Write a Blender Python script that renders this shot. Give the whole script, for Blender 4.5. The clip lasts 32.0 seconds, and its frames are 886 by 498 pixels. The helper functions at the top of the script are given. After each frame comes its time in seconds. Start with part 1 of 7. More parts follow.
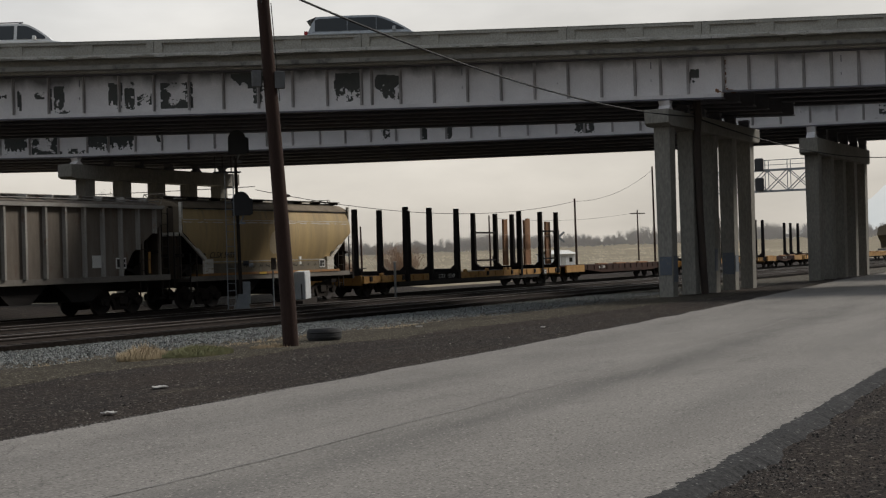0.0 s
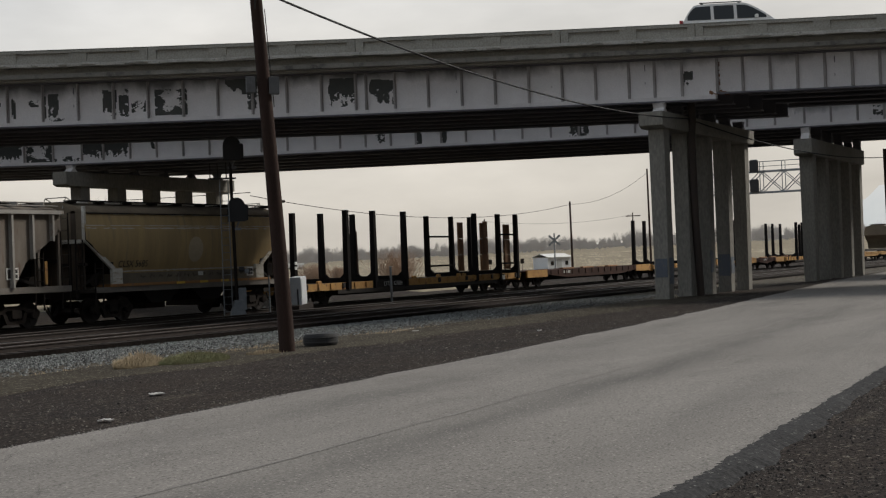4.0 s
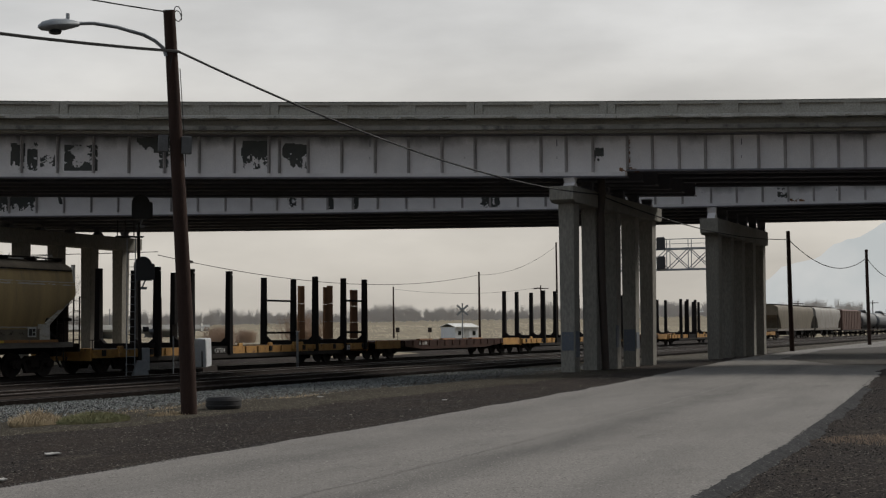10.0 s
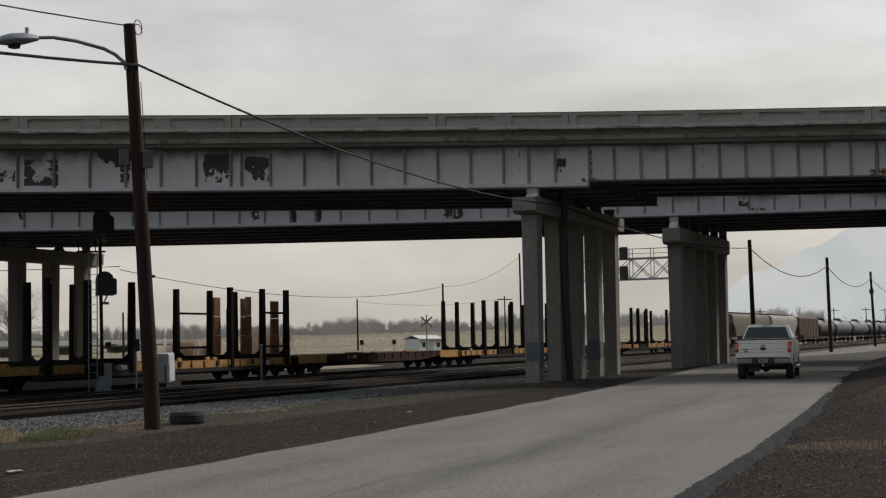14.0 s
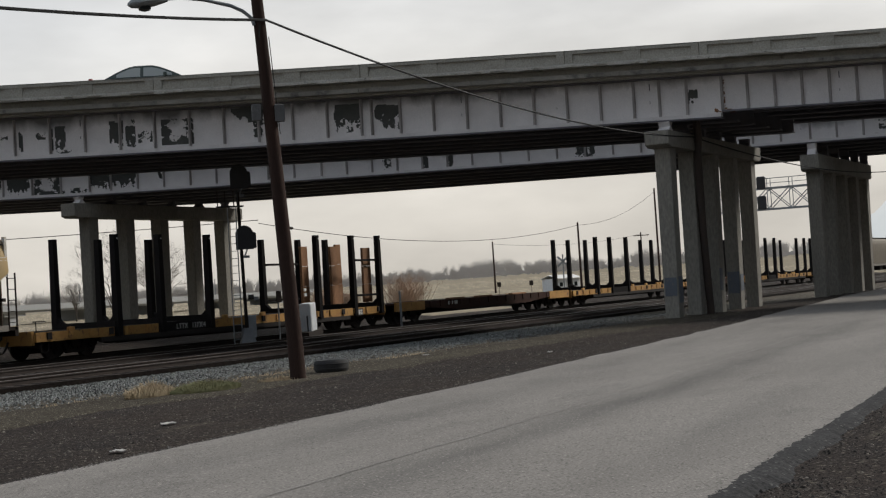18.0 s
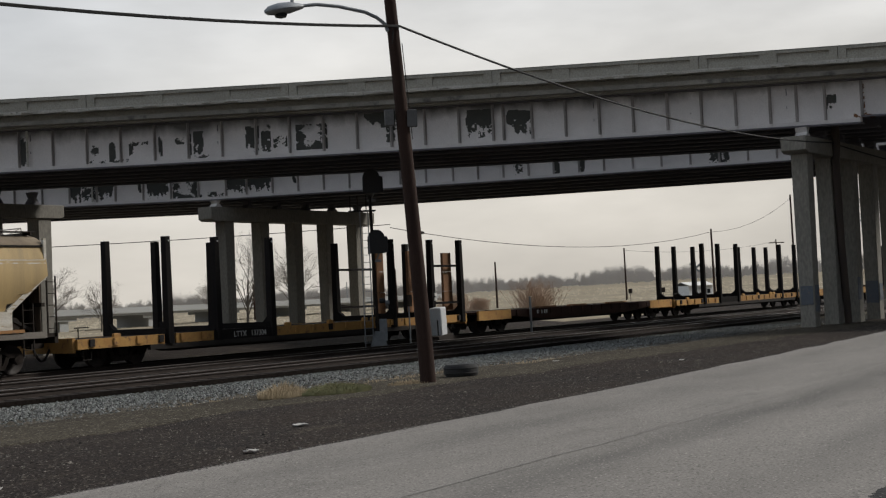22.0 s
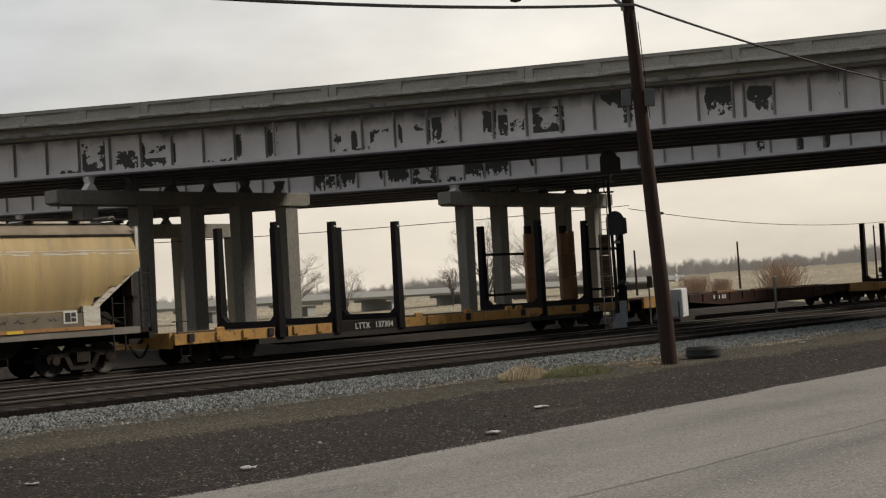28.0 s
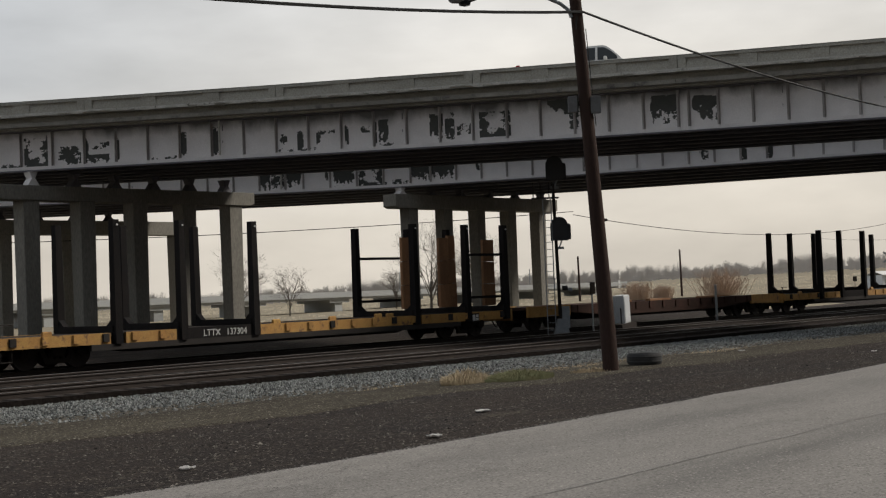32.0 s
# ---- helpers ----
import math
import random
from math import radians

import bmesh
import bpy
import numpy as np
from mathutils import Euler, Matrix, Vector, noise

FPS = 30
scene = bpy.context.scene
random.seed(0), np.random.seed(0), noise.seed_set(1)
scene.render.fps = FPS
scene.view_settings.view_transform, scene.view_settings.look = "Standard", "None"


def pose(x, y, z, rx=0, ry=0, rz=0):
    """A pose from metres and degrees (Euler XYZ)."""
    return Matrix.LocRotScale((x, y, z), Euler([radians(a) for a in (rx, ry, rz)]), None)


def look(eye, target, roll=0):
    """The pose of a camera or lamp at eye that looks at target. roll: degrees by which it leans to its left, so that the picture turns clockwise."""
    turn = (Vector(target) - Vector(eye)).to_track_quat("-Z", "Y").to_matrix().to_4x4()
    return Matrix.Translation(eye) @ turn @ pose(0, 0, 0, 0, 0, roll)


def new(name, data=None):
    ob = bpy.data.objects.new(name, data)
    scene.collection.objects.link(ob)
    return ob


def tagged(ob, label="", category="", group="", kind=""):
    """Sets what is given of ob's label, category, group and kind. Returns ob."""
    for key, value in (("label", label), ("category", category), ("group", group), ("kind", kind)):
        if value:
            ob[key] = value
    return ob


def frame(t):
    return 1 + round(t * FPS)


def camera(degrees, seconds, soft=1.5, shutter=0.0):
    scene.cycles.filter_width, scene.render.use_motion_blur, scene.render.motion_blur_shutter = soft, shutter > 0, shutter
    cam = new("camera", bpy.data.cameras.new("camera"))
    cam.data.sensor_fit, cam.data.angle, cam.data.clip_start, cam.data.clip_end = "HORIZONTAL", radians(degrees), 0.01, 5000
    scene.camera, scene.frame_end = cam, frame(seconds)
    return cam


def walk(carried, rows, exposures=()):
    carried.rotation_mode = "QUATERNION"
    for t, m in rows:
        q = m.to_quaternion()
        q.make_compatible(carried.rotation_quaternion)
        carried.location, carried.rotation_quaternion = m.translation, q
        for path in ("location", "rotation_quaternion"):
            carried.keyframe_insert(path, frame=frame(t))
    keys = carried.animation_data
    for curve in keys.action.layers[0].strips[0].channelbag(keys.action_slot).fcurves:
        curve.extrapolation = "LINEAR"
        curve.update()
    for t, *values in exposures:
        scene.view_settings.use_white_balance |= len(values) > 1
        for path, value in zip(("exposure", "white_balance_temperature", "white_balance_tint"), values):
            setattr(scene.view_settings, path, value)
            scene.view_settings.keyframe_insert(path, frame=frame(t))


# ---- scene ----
import functools

cam = camera(34.72, 32.0, soft=1.25)
# seconds, heading from the track's normal, tilt and lean of the hand-held camera, in degrees
PATH = [
    (0, 61.64, 0.35, -1.62), (0.5, 61.91, 0.16, -1.24), (1, 62.27, -0.01, -1.10),
    (1.5, 62.19, 0.12, -1.28), (2, 61.96, 0.43, -1.54), (2.5, 61.73, 0.72, -1.71),
    (4.5, 61.86, 0.50, -2.22), (5, 61.94, 0.58, -2.15), (5.5, 61.96, 0.57, -2.04),
    (6, 62.00, 0.40, -1.99), (6.5, 61.77, 0.36, -2.11), (7, 61.56, 0.41, -2.34),
    (7.5, 61.59, 0.49, -2.46), (8, 61.70, 0.69, -2.49), (8.5, 61.82, 0.87, -2.34),
    (9, 62.38, 1.61, -1.72), (9.5, 63.72, 2.78, -0.97), (10, 65.55, 3.17, -0.32),
    (10.5, 67.04, 3.22, 0.04), (11, 67.48, 3.60, -0.16), (11.5, 67.53, 3.89, -0.44),
    (12, 67.51, 4.07, -0.37), (12.5, 67.40, 4.14, -0.52), (13, 67.28, 3.96, -0.61),
    (13.5, 67.18, 3.72, -0.85), (15.5, 64.27, 2.77, -2.24), (16, 61.16, 2.62, -2.52),
    (16.5, 60.06, 2.53, -2.75), (17, 59.32, 2.47, -3.18), (17.5, 60.54, 1.90, -3.34),
    (18, 61.52, 1.48, -3.36), (18.5, 61.62, 1.20, -3.22), (19, 61.64, 0.82, -3.15),
    (19.5, 61.79, 0.62, -2.99), (20, 61.93, 0.60, -2.52), (20.5, 61.84, 0.96, -2.22),
    (21, 60.96, 1.20, -2.46), (21.5, 59.35, 1.21, -2.62), (22, 56.26, 1.97, -2.71),
    (22.5, 52.82, 2.05, -2.69), (23, 49.42, 1.50, -3.28), (23.5, 44.16, 1.81, -3.87),
    (24, 37.74, 1.96, -4.41), (24.5, 33.16, 1.77, -4.68), (25.4, 30.26, 1.87, -5.13),
    (26.5, 34.21, 1.61, -5.35), (27, 39.98, 1.79, -4.06), (27.5, 42.89, 1.82, -3.42),
    (28, 46.61, 1.76, -3.29), (28.5, 47.89, 1.86, -2.73), (29, 48.84, 1.29, -2.24),
    (29.5, 48.81, 1.16, -2.26), (30, 48.67, 1.62, -2.61), (30.5, 48.84, 1.97, -2.67),
    (31, 49.26, 2.05, -2.69), (31.5, 49.20, 1.78, -2.58), (32, 48.86, 1.77, -2.29),
]
EYE = Vector((0.0, 0.0, 1.65))


def aim(head, tilt, lean):
    a, e = radians(head), radians(tilt)
    way = Vector((math.sin(a) * math.cos(e), math.cos(a) * math.cos(e), math.sin(e)))
    return look(EYE, EYE + way, lean)


walk(cam, [(t, aim(h, e, r)) for t, h, e, r in PATH], [(0, 0.10, 6500, 10), (8, 0.10, 6480, 10), (9, 0.12, 6480, 10), (10, -0.10, 6440, 10), (11, -0.09, 6450, 10), (13, -0.07, 6450, 10), (16, -0.08, 6380, 10), (17, 0.0, 6380, 10), (18, 0.18, 6370, 10), (19, 0.10, 6370, 10), (20, 0.13, 6400, 10), (22, 0.12, 6400, 10), (23, 0.10, 6420, 10), (24, 0.24, 6480, 10), (26, 0.42, 6900, 10), (27, 0.44, 7050, 10), (28, 0.30, 6950, 10), (30, 0.20, 6750, 10), (32, 0.16, 6650, 10)])

# ---- light: an overcast afternoon with a thin bright veil of cloud ----
world = bpy.data.worlds.new("overcast")
scene.world = world
world.use_nodes = True
wn, wl = world.node_tree.nodes, world.node_tree.links
wn.clear()
w_out, w_bg = wn.new("ShaderNodeOutputWorld"), wn.new("ShaderNodeBackground")
w_sky = wn.new("ShaderNodeTexSky")
w_sky.sky_type, w_sky.sun_disc = "NISHITA", False
w_sky.sun_elevation, w_sky.sun_rotation, w_sky.dust_density = radians(38), radians(126), 4.0
w_co, w_sep = wn.new("ShaderNodeTexCoord"), wn.new("ShaderNodeSeparateXYZ")
w_map = wn.new("ShaderNodeMapping")
w_map.inputs["Scale"].default_value = (1.0, 1.0, 3.2)
w_n = wn.new("ShaderNodeTexNoise")
w_n.inputs["Scale"].default_value, w_n.inputs["Detail"].default_value = 5.0, 7.0
w_ramp = wn.new("ShaderNodeValToRGB")          # cloud veil by height over the horizon
for i, (at, col) in enumerate(((0.0, (0.69, 0.64, 0.565)), (0.09, (0.73, 0.69, 0.62)), (0.20, (0.79, 0.78, 0.755)), (0.36, (0.83, 0.84, 0.845)), (0.62, (1.15, 1.165, 1.185)), (1.0, (1.05, 1.07, 1.10)))):
    e = w_ramp.color_ramp.elements[i] if i < 2 else w_ramp.color_ramp.elements.new(at)
    e.position, e.color = at, (*col, 1)
w_side = wn.new("ShaderNodeMapRange")          # cooler, darker cloud over the left hand hills
w_side.inputs["From Min"].default_value, w_side.inputs["From Max"].default_value = 0.38, 0.78
w_side.inputs["To Min"].default_value, w_side.inputs["To Max"].default_value = 1.0, 0.0
w_cool = wn.new("ShaderNodeMix")
w_cool.data_type = "RGBA"
w_cool.inputs["B"].default_value = (0.455, 0.50, 0.555, 1)
w_cl = wn.new("ShaderNodeMapRange")
w_cl.inputs["From Min"].default_value, w_cl.inputs["From Max"].default_value = 0.3, 0.72
w_cl.inputs["To Min"].default_value, w_cl.inputs["To Max"].default_value = 0.80, 1.15
w_mul, w_mix = wn.new("ShaderNodeVectorMath"), wn.new("ShaderNodeMix")
w_mul.operation = "SCALE"
w_mix.data_type = "RGBA"
w_mix.inputs["Factor"].default_value = 0.965
w_sc = wn.new("ShaderNodeVectorMath")
w_sc.operation = "SCALE"
w_sc.inputs["Scale"].default_value = 0.12
wl.new(w_co.outputs["Generated"], w_sep.inputs[0])
wl.new(w_co.outputs["Generated"], w_map.inputs["Vector"])
wl.new(w_map.outputs[0], w_n.inputs["Vector"])
wl.new(w_sep.outputs["Z"], w_ramp.inputs[0])
wl.new(w_sep.outputs["X"], w_side.inputs["Value"])
w_hi = wn.new("ShaderNodeMath")
w_hi.operation, w_hi.use_clamp = "MULTIPLY", True
w_up = wn.new("ShaderNodeMapRange")
w_up.inputs["From Min"].default_value, w_up.inputs["From Max"].default_value = 0.05, 0.15
wl.new(w_sep.outputs["Z"], w_up.inputs["Value"])
wl.new(w_side.outputs[0], w_hi.inputs[0])
wl.new(w_up.outputs[0], w_hi.inputs[1])
wl.new(w_hi.outputs[0], w_cool.inputs["Factor"])
wl.new(w_ramp.outputs[0], w_cool.inputs["A"])
wl.new(w_n.outputs["Fac"], w_cl.inputs["Value"])
wl.new(w_cool.outputs["Result"], w_mul.inputs[0])
w_back, w_low, w_dim, w_one, w_all = wn.new("ShaderNodeMapRange"), wn.new("ShaderNodeMapRange"), wn.new("ShaderNodeMath"), wn.new("ShaderNodeMath"), wn.new("ShaderNodeMath")
w_back.inputs["From Min"].default_value, w_back.inputs["From Max"].default_value = -0.12, -0.55    # dimming added low in the unseen southern sky
w_low.inputs["From Min"].default_value, w_low.inputs["From Max"].default_value = 0.50, 0.95
w_low.inputs["To Min"].default_value, w_low.inputs["To Max"].default_value = 0.86, 0.0
w_dim.operation, w_one.operation, w_all.operation = "MULTIPLY", "SUBTRACT", "MULTIPLY"
w_one.inputs[0].default_value = 1.0
wl.new(w_sep.outputs["Y"], w_back.inputs["Value"])
wl.new(w_sep.outputs["Z"], w_low.inputs["Value"])
wl.new(w_back.outputs[0], w_dim.inputs[0])
wl.new(w_low.outputs[0], w_dim.inputs[1])
wl.new(w_dim.outputs[0], w_one.inputs[1])
wl.new(w_one.outputs[0], w_all.inputs[0])
wl.new(w_cl.outputs[0], w_all.inputs[1])
wl.new(w_all.outputs[0], w_mul.inputs["Scale"])
wl.new(w_sky.outputs[0], w_sc.inputs[0])
wl.new(w_sc.outputs[0], w_mix.inputs["A"])
wl.new(w_mul.outputs[0], w_mix.inputs["B"])
wl.new(w_mix.outputs["Result"], w_bg.inputs["Color"])
w_bg.inputs["Strength"].default_value = 0.95
wl.new(w_bg.outputs[0], w_out.inputs["Surface"])
sun = new("sun", bpy.data.lights.new("sun", "SUN"))
sun.data.energy, sun.data.angle, sun.data.color = 2.5, radians(12), (1.0, 0.95, 0.87)
sun.matrix_world = look((0, 0, 60), (-63, 46, 0))

# ---- builders ----
class Solid:
    """Collects boxes, bars and turned forms into one mesh."""

    def __init__(self):
        self.v, self.f = [], []

    def add(self, verts, faces):
        n = len(self.v)
        self.v += [tuple(p) for p in verts]
        self.f += [tuple(n + i for i in f) for f in faces]
        return self

    def box(self, x0, x1, y0, y1, z0, z1, c=0.0):
        """An upright block; c chamfers its upper edges."""
        if c <= 0:
            v = [(x, y, z) for z in (z0, z1) for x, y in ((x0, y0), (x1, y0), (x1, y1), (x0, y1))]
            return self.add(v, [(3, 2, 1, 0), (4, 5, 6, 7), (0, 1, 5, 4), (1, 2, 6, 5), (2, 3, 7, 6), (3, 0, 4, 7)])
        v = [(x, y, z0) for x, y in ((x0, y0), (x1, y0), (x1, y1), (x0, y1))]
        v += [(x, y, z1 - c) for x, y in ((x0, y0), (x1, y0), (x1, y1), (x0, y1))]
        v += [(x, y, z1) for x, y in ((x0 + c, y0 + c), (x1 - c, y0 + c), (x1 - c, y1 - c), (x0 + c, y1 - c))]
        f = [(3, 2, 1, 0), (8, 9, 10, 11)]
        for k in (0, 4):
            f += [(k + i, k + (i + 1) % 4, k + 4 + (i + 1) % 4, k + 4 + i) for i in range(4)]
        return self.add(v, f)

    def prism(self, outline, a, b, axis="y"):
        """An outline of two coordinates, drawn out along an axis from a to b."""
        n = len(outline)
        put = {"y": lambda p, q, r: (p, r, q), "x": lambda p, q, r: (r, p, q), "z": lambda p, q, r: (p, q, r)}[axis]
        v = [put(p, q, a) for p, q in outline] + [put(p, q, b) for p, q in outline]
        f = [tuple(range(n)), tuple(reversed(range(n, 2 * n)))] + [(i, i + n, (i + 1) % n + n, (i + 1) % n) for i in range(n)]
        return self.add(v, f)

    def rod(self, a, b, r, r2=None, n=8, caps=True):
        a, b = Vector(a), Vector(b)
        r2 = r if r2 is None else r2
        w = (b - a).normalized()
        s = w.orthogonal().normalized()
        u = w.cross(s)
        v = []
        for p, q in ((a, r), (b, r2)):
            v += [p + (s * math.cos(2 * math.pi * i / n) + u * math.sin(2 * math.pi * i / n)) * q for i in range(n)]
        f = [(i, (i + 1) % n, n + (i + 1) % n, n + i) for i in range(n)]
        if caps:
            f += [tuple(reversed(range(n))), tuple(range(n, 2 * n))]
        return self.add(v, f)

    def tube(self, points, radii, n=8):
        """One connected tube through points; radii is one number or one for each point."""
        pts = [Vector(p) for p in points]
        rs = [radii] * len(pts) if isinstance(radii, (int, float)) else radii
        v, side = [], None
        for i, p in enumerate(pts):
            w = (pts[min(i + 1, len(pts) - 1)] - pts[max(i - 1, 0)]).normalized()
            side = w.orthogonal().normalized() if side is None else (side - w * side.dot(w)).normalized()
            u = w.cross(side)
            v += [p + (side * math.cos(2 * math.pi * k / n) + u * math.sin(2 * math.pi * k / n)) * rs[i] for k in range(n)]
        m = len(pts)
        f = [(i * n + k, i * n + (k + 1) % n, (i + 1) * n + (k + 1) % n, (i + 1) * n + k) for i in range(m - 1) for k in range(n)]
        return self.add(v, f + [tuple(reversed(range(n))), tuple(range((m - 1) * n, m * n))])

    def bar(self, a, b, w, h, up=(0, 0, 1)):
        """A rectangular bar from a to b, w wide and h high."""
        a, b, up = Vector(a), Vector(b), Vector(up)
        d = (b - a).normalized()
        s = d.cross(up).normalized()
        t = s.cross(d)
        v = [p + s * (i * w / 2) + t * (j * h / 2) for p in (a, b) for i, j in ((-1, -1), (1, -1), (1, 1), (-1, 1))]
        return self.add(v, [(0, 1, 2, 3), (7, 6, 5, 4), (0, 4, 5, 1), (1, 5, 6, 2), (2, 6, 7, 3), (3, 7, 4, 0)])

    def lathe(self, profile, centre, axis, n=16):
        """Pairs of radius and height turned about an axis through centre."""
        c, w = Vector(centre), Vector(axis).normalized()
        s = w.orthogonal().normalized()
        u = w.cross(s)
        v = [c + w * h + (s * math.cos(2 * math.pi * i / n) + u * math.sin(2 * math.pi * i / n)) * r for r, h in profile for i in range(n)]
        f = [(k * n + i, k * n + (i + 1) % n, (k + 1) * n + (i + 1) % n, (k + 1) * n + i) for k in range(len(profile) - 1) for i in range(n)]
        return self.add(v, f)

    def grid(self, rows):
        """A sheet through rows of points, all equally long."""
        n = len(rows[0])
        return self.add([p for r in rows for p in r], [(i * n + j, i * n + j + 1, (i + 1) * n + j + 1, (i + 1) * n + j) for i in range(len(rows) - 1) for j in range(n - 1)])

    def data(self, name, material, smooth=False):
        me = bpy.data.meshes.new(name)
        me.from_pydata(self.v, [], self.f)
        me.materials.append(material)
        b = bmesh.new()
        b.from_mesh(me)
        bmesh.ops.recalc_face_normals(b, faces=b.faces)
        b.to_mesh(me)
        b.free()
        if smooth:
            me.shade_smooth()
            me.set_sharp_from_angle(angle=radians(40))
        return me


def part(name, solid, material, parent, label="", at=None, smooth=False, bevel=0.0):
    me = solid if isinstance(solid, bpy.types.Mesh) else solid.data(name, material, smooth)
    ob = new(name, me)
    ob.parent = parent
    if at is not None:
        ob.matrix_basis = at
    if label:
        ob["label"] = label
    if bevel:
        m = ob.modifiers.new("edge", "BEVEL")
        m.width, m.segments, m.limit_method = bevel, 2, "ANGLE"
    return ob


def thing(name, label, category, at=None, group="", kind=""):
    ob = new(name)
    ob.empty_display_size = 0.2
    if at is not None:
        ob.matrix_basis = at
    return tagged(ob, label, category, group, kind)


def solo(name, solid, material, label, category, group="", kind="", at=None, smooth=False, bevel=0.0):
    ob = part(name, solid, material, None, "", at, smooth, bevel)
    return tagged(ob, label, category, group, kind)


# ---- materials ----
def material(name, base, other=None, rough=0.8, metal=0.0, scale=3.0, stain=0.5, bump=0.2, fine=40.0, stretch=(1, 1, 1), vary=0.06, third=None, third_at=0.62, rim=0.06, spec=0.5, where="Object", contrast=0.25, island=False, fine_stretch=None, soot_shade=None, specks=(), oil=None):
    """Two colours mixed by large stains, fine grain in value and relief, and a little change from piece to piece."""
    m = bpy.data.materials.new(name)
    m.use_nodes = True
    n, l = m.node_tree.nodes, m.node_tree.links
    p = n["Principled BSDF"]
    co, mp = n.new("ShaderNodeTexCoord"), n.new("ShaderNodeMapping")
    mp.inputs["Scale"].default_value = stretch
    l.new(co.outputs[where], mp.inputs["Vector"])
    info = n.new("ShaderNodeObjectInfo")
    shift = n.new("ShaderNodeVectorMath")
    shift.operation = "ADD"
    rnd = n.new("ShaderNodeVectorMath")
    rnd.operation = "SCALE"
    rnd.inputs[0].default_value = (37.0, 17.0, 23.0)
    l.new(info.outputs["Random"], rnd.inputs["Scale"])
    l.new(mp.outputs[0], shift.inputs[0])
    l.new(rnd.outputs[0], shift.inputs[1])
    big, small = n.new("ShaderNodeTexNoise"), n.new("ShaderNodeTexNoise")
    big.inputs["Scale"].default_value, big.inputs["Detail"].default_value, big.inputs["Roughness"].default_value = scale, 6.0, 0.6
    small.inputs["Scale"].default_value, small.inputs["Detail"].default_value = fine, 4.0
    l.new(shift.outputs[0], big.inputs["Vector"])
    if fine_stretch:
        mf = n.new("ShaderNodeMapping")
        mf.inputs["Scale"].default_value = fine_stretch
        l.new(co.outputs[where], mf.inputs["Vector"])
        l.new(mf.outputs[0], small.inputs["Vector"])
    else:
        l.new(shift.outputs[0], small.inputs["Vector"])
    edge = n.new("ShaderNodeMapRange")
    edge.inputs["From Min"].default_value, edge.inputs["From Max"].default_value = 0.5 - 0.22, 0.5 + 0.22
    l.new(big.outputs["Fac"], edge.inputs["Value"])
    mix = n.new("ShaderNodeMix")
    mix.data_type = "RGBA"
    other = other or tuple(c * 0.6 for c in base)
    mix.inputs["A"].default_value, mix.inputs["B"].default_value = (*base, 1), (*[b + (o - b) * min(1, stain * 2) for b, o in zip(base, other)], 1)
    l.new(edge.outputs[0], mix.inputs["Factor"])
    out = mix.outputs["Result"]
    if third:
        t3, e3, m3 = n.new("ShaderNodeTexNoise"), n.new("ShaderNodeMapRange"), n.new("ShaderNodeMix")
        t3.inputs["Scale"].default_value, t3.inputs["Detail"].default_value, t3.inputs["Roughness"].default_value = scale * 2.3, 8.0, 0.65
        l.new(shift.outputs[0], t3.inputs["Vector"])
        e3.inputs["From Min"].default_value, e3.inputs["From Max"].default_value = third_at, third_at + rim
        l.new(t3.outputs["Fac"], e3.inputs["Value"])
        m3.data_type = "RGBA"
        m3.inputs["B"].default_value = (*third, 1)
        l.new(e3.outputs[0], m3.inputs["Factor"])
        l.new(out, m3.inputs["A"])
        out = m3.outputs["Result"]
    if soot_shade:
        # sooty hanging blotches over the tracks, plus shade painted below the deck
        g1, g2, ga, gm, gx = n.new("ShaderNodeTexNoise"), n.new("ShaderNodeMapping"), n.new("ShaderNodeMapRange"), n.new("ShaderNodeMix"), n.new("ShaderNodeSeparateXYZ")
        g2.inputs["Scale"].default_value = (0.0, 1.0, 0.42)
        g1.inputs["Scale"].default_value, g1.inputs["Detail"].default_value, g1.inputs["Roughness"].default_value = 0.55, 7.0, 0.6
        l.new(co.outputs[where], g2.inputs["Vector"])
        l.new(g2.outputs[0], g1.inputs["Vector"])
        l.new(co.outputs[where], gx.inputs[0])
        # height mask: the overhang's shade put into the paint towards the web's top
        wz, ws = n.new("ShaderNodeMapRange"), n.new("ShaderNodeMath")
        wz.inputs["From Min"].default_value, wz.inputs["From Max"].default_value = 8.25, 8.95
        wz.inputs["To Min"].default_value, wz.inputs["To Max"].default_value = -0.24, 0.20
        l.new(gx.outputs["Z"], wz.inputs["Value"])
        wy, wb = n.new("ShaderNodeMapRange"), n.new("ShaderNodeMath")
        wy.interpolation_type = "SMOOTHSTEP"
        wy.inputs["From Min"].default_value, wy.inputs["From Max"].default_value = 8.0, 34.0
        wy.inputs["To Min"].default_value, wy.inputs["To Max"].default_value = -0.12, 0.09
        wb.operation = "ADD"
        l.new(gx.outputs["Y"], wy.inputs["Value"])
        wq, wr = n.new("ShaderNodeMapRange"), n.new("ShaderNodeMath")
        wq.interpolation_type = "SMOOTHSTEP"
        wq.inputs["From Min"].default_value, wq.inputs["From Max"].default_value = 42.0, 54.0
        wq.inputs["To Min"].default_value, wq.inputs["To Max"].default_value = 0.0, -0.16
        wr.operation = "ADD"
        l.new(gx.outputs["Y"], wq.inputs["Value"])
        l.new(wy.outputs[0], wr.inputs[0])
        l.new(wq.outputs[0], wr.inputs[1])
        ws.operation = "ADD"
        l.new(g1.outputs["Fac"], ws.inputs[0])
        l.new(wz.outputs[0], wb.inputs[0])
        l.new(wr.outputs[0], wb.inputs[1])
        l.new(wb.outputs[0], ws.inputs[1])
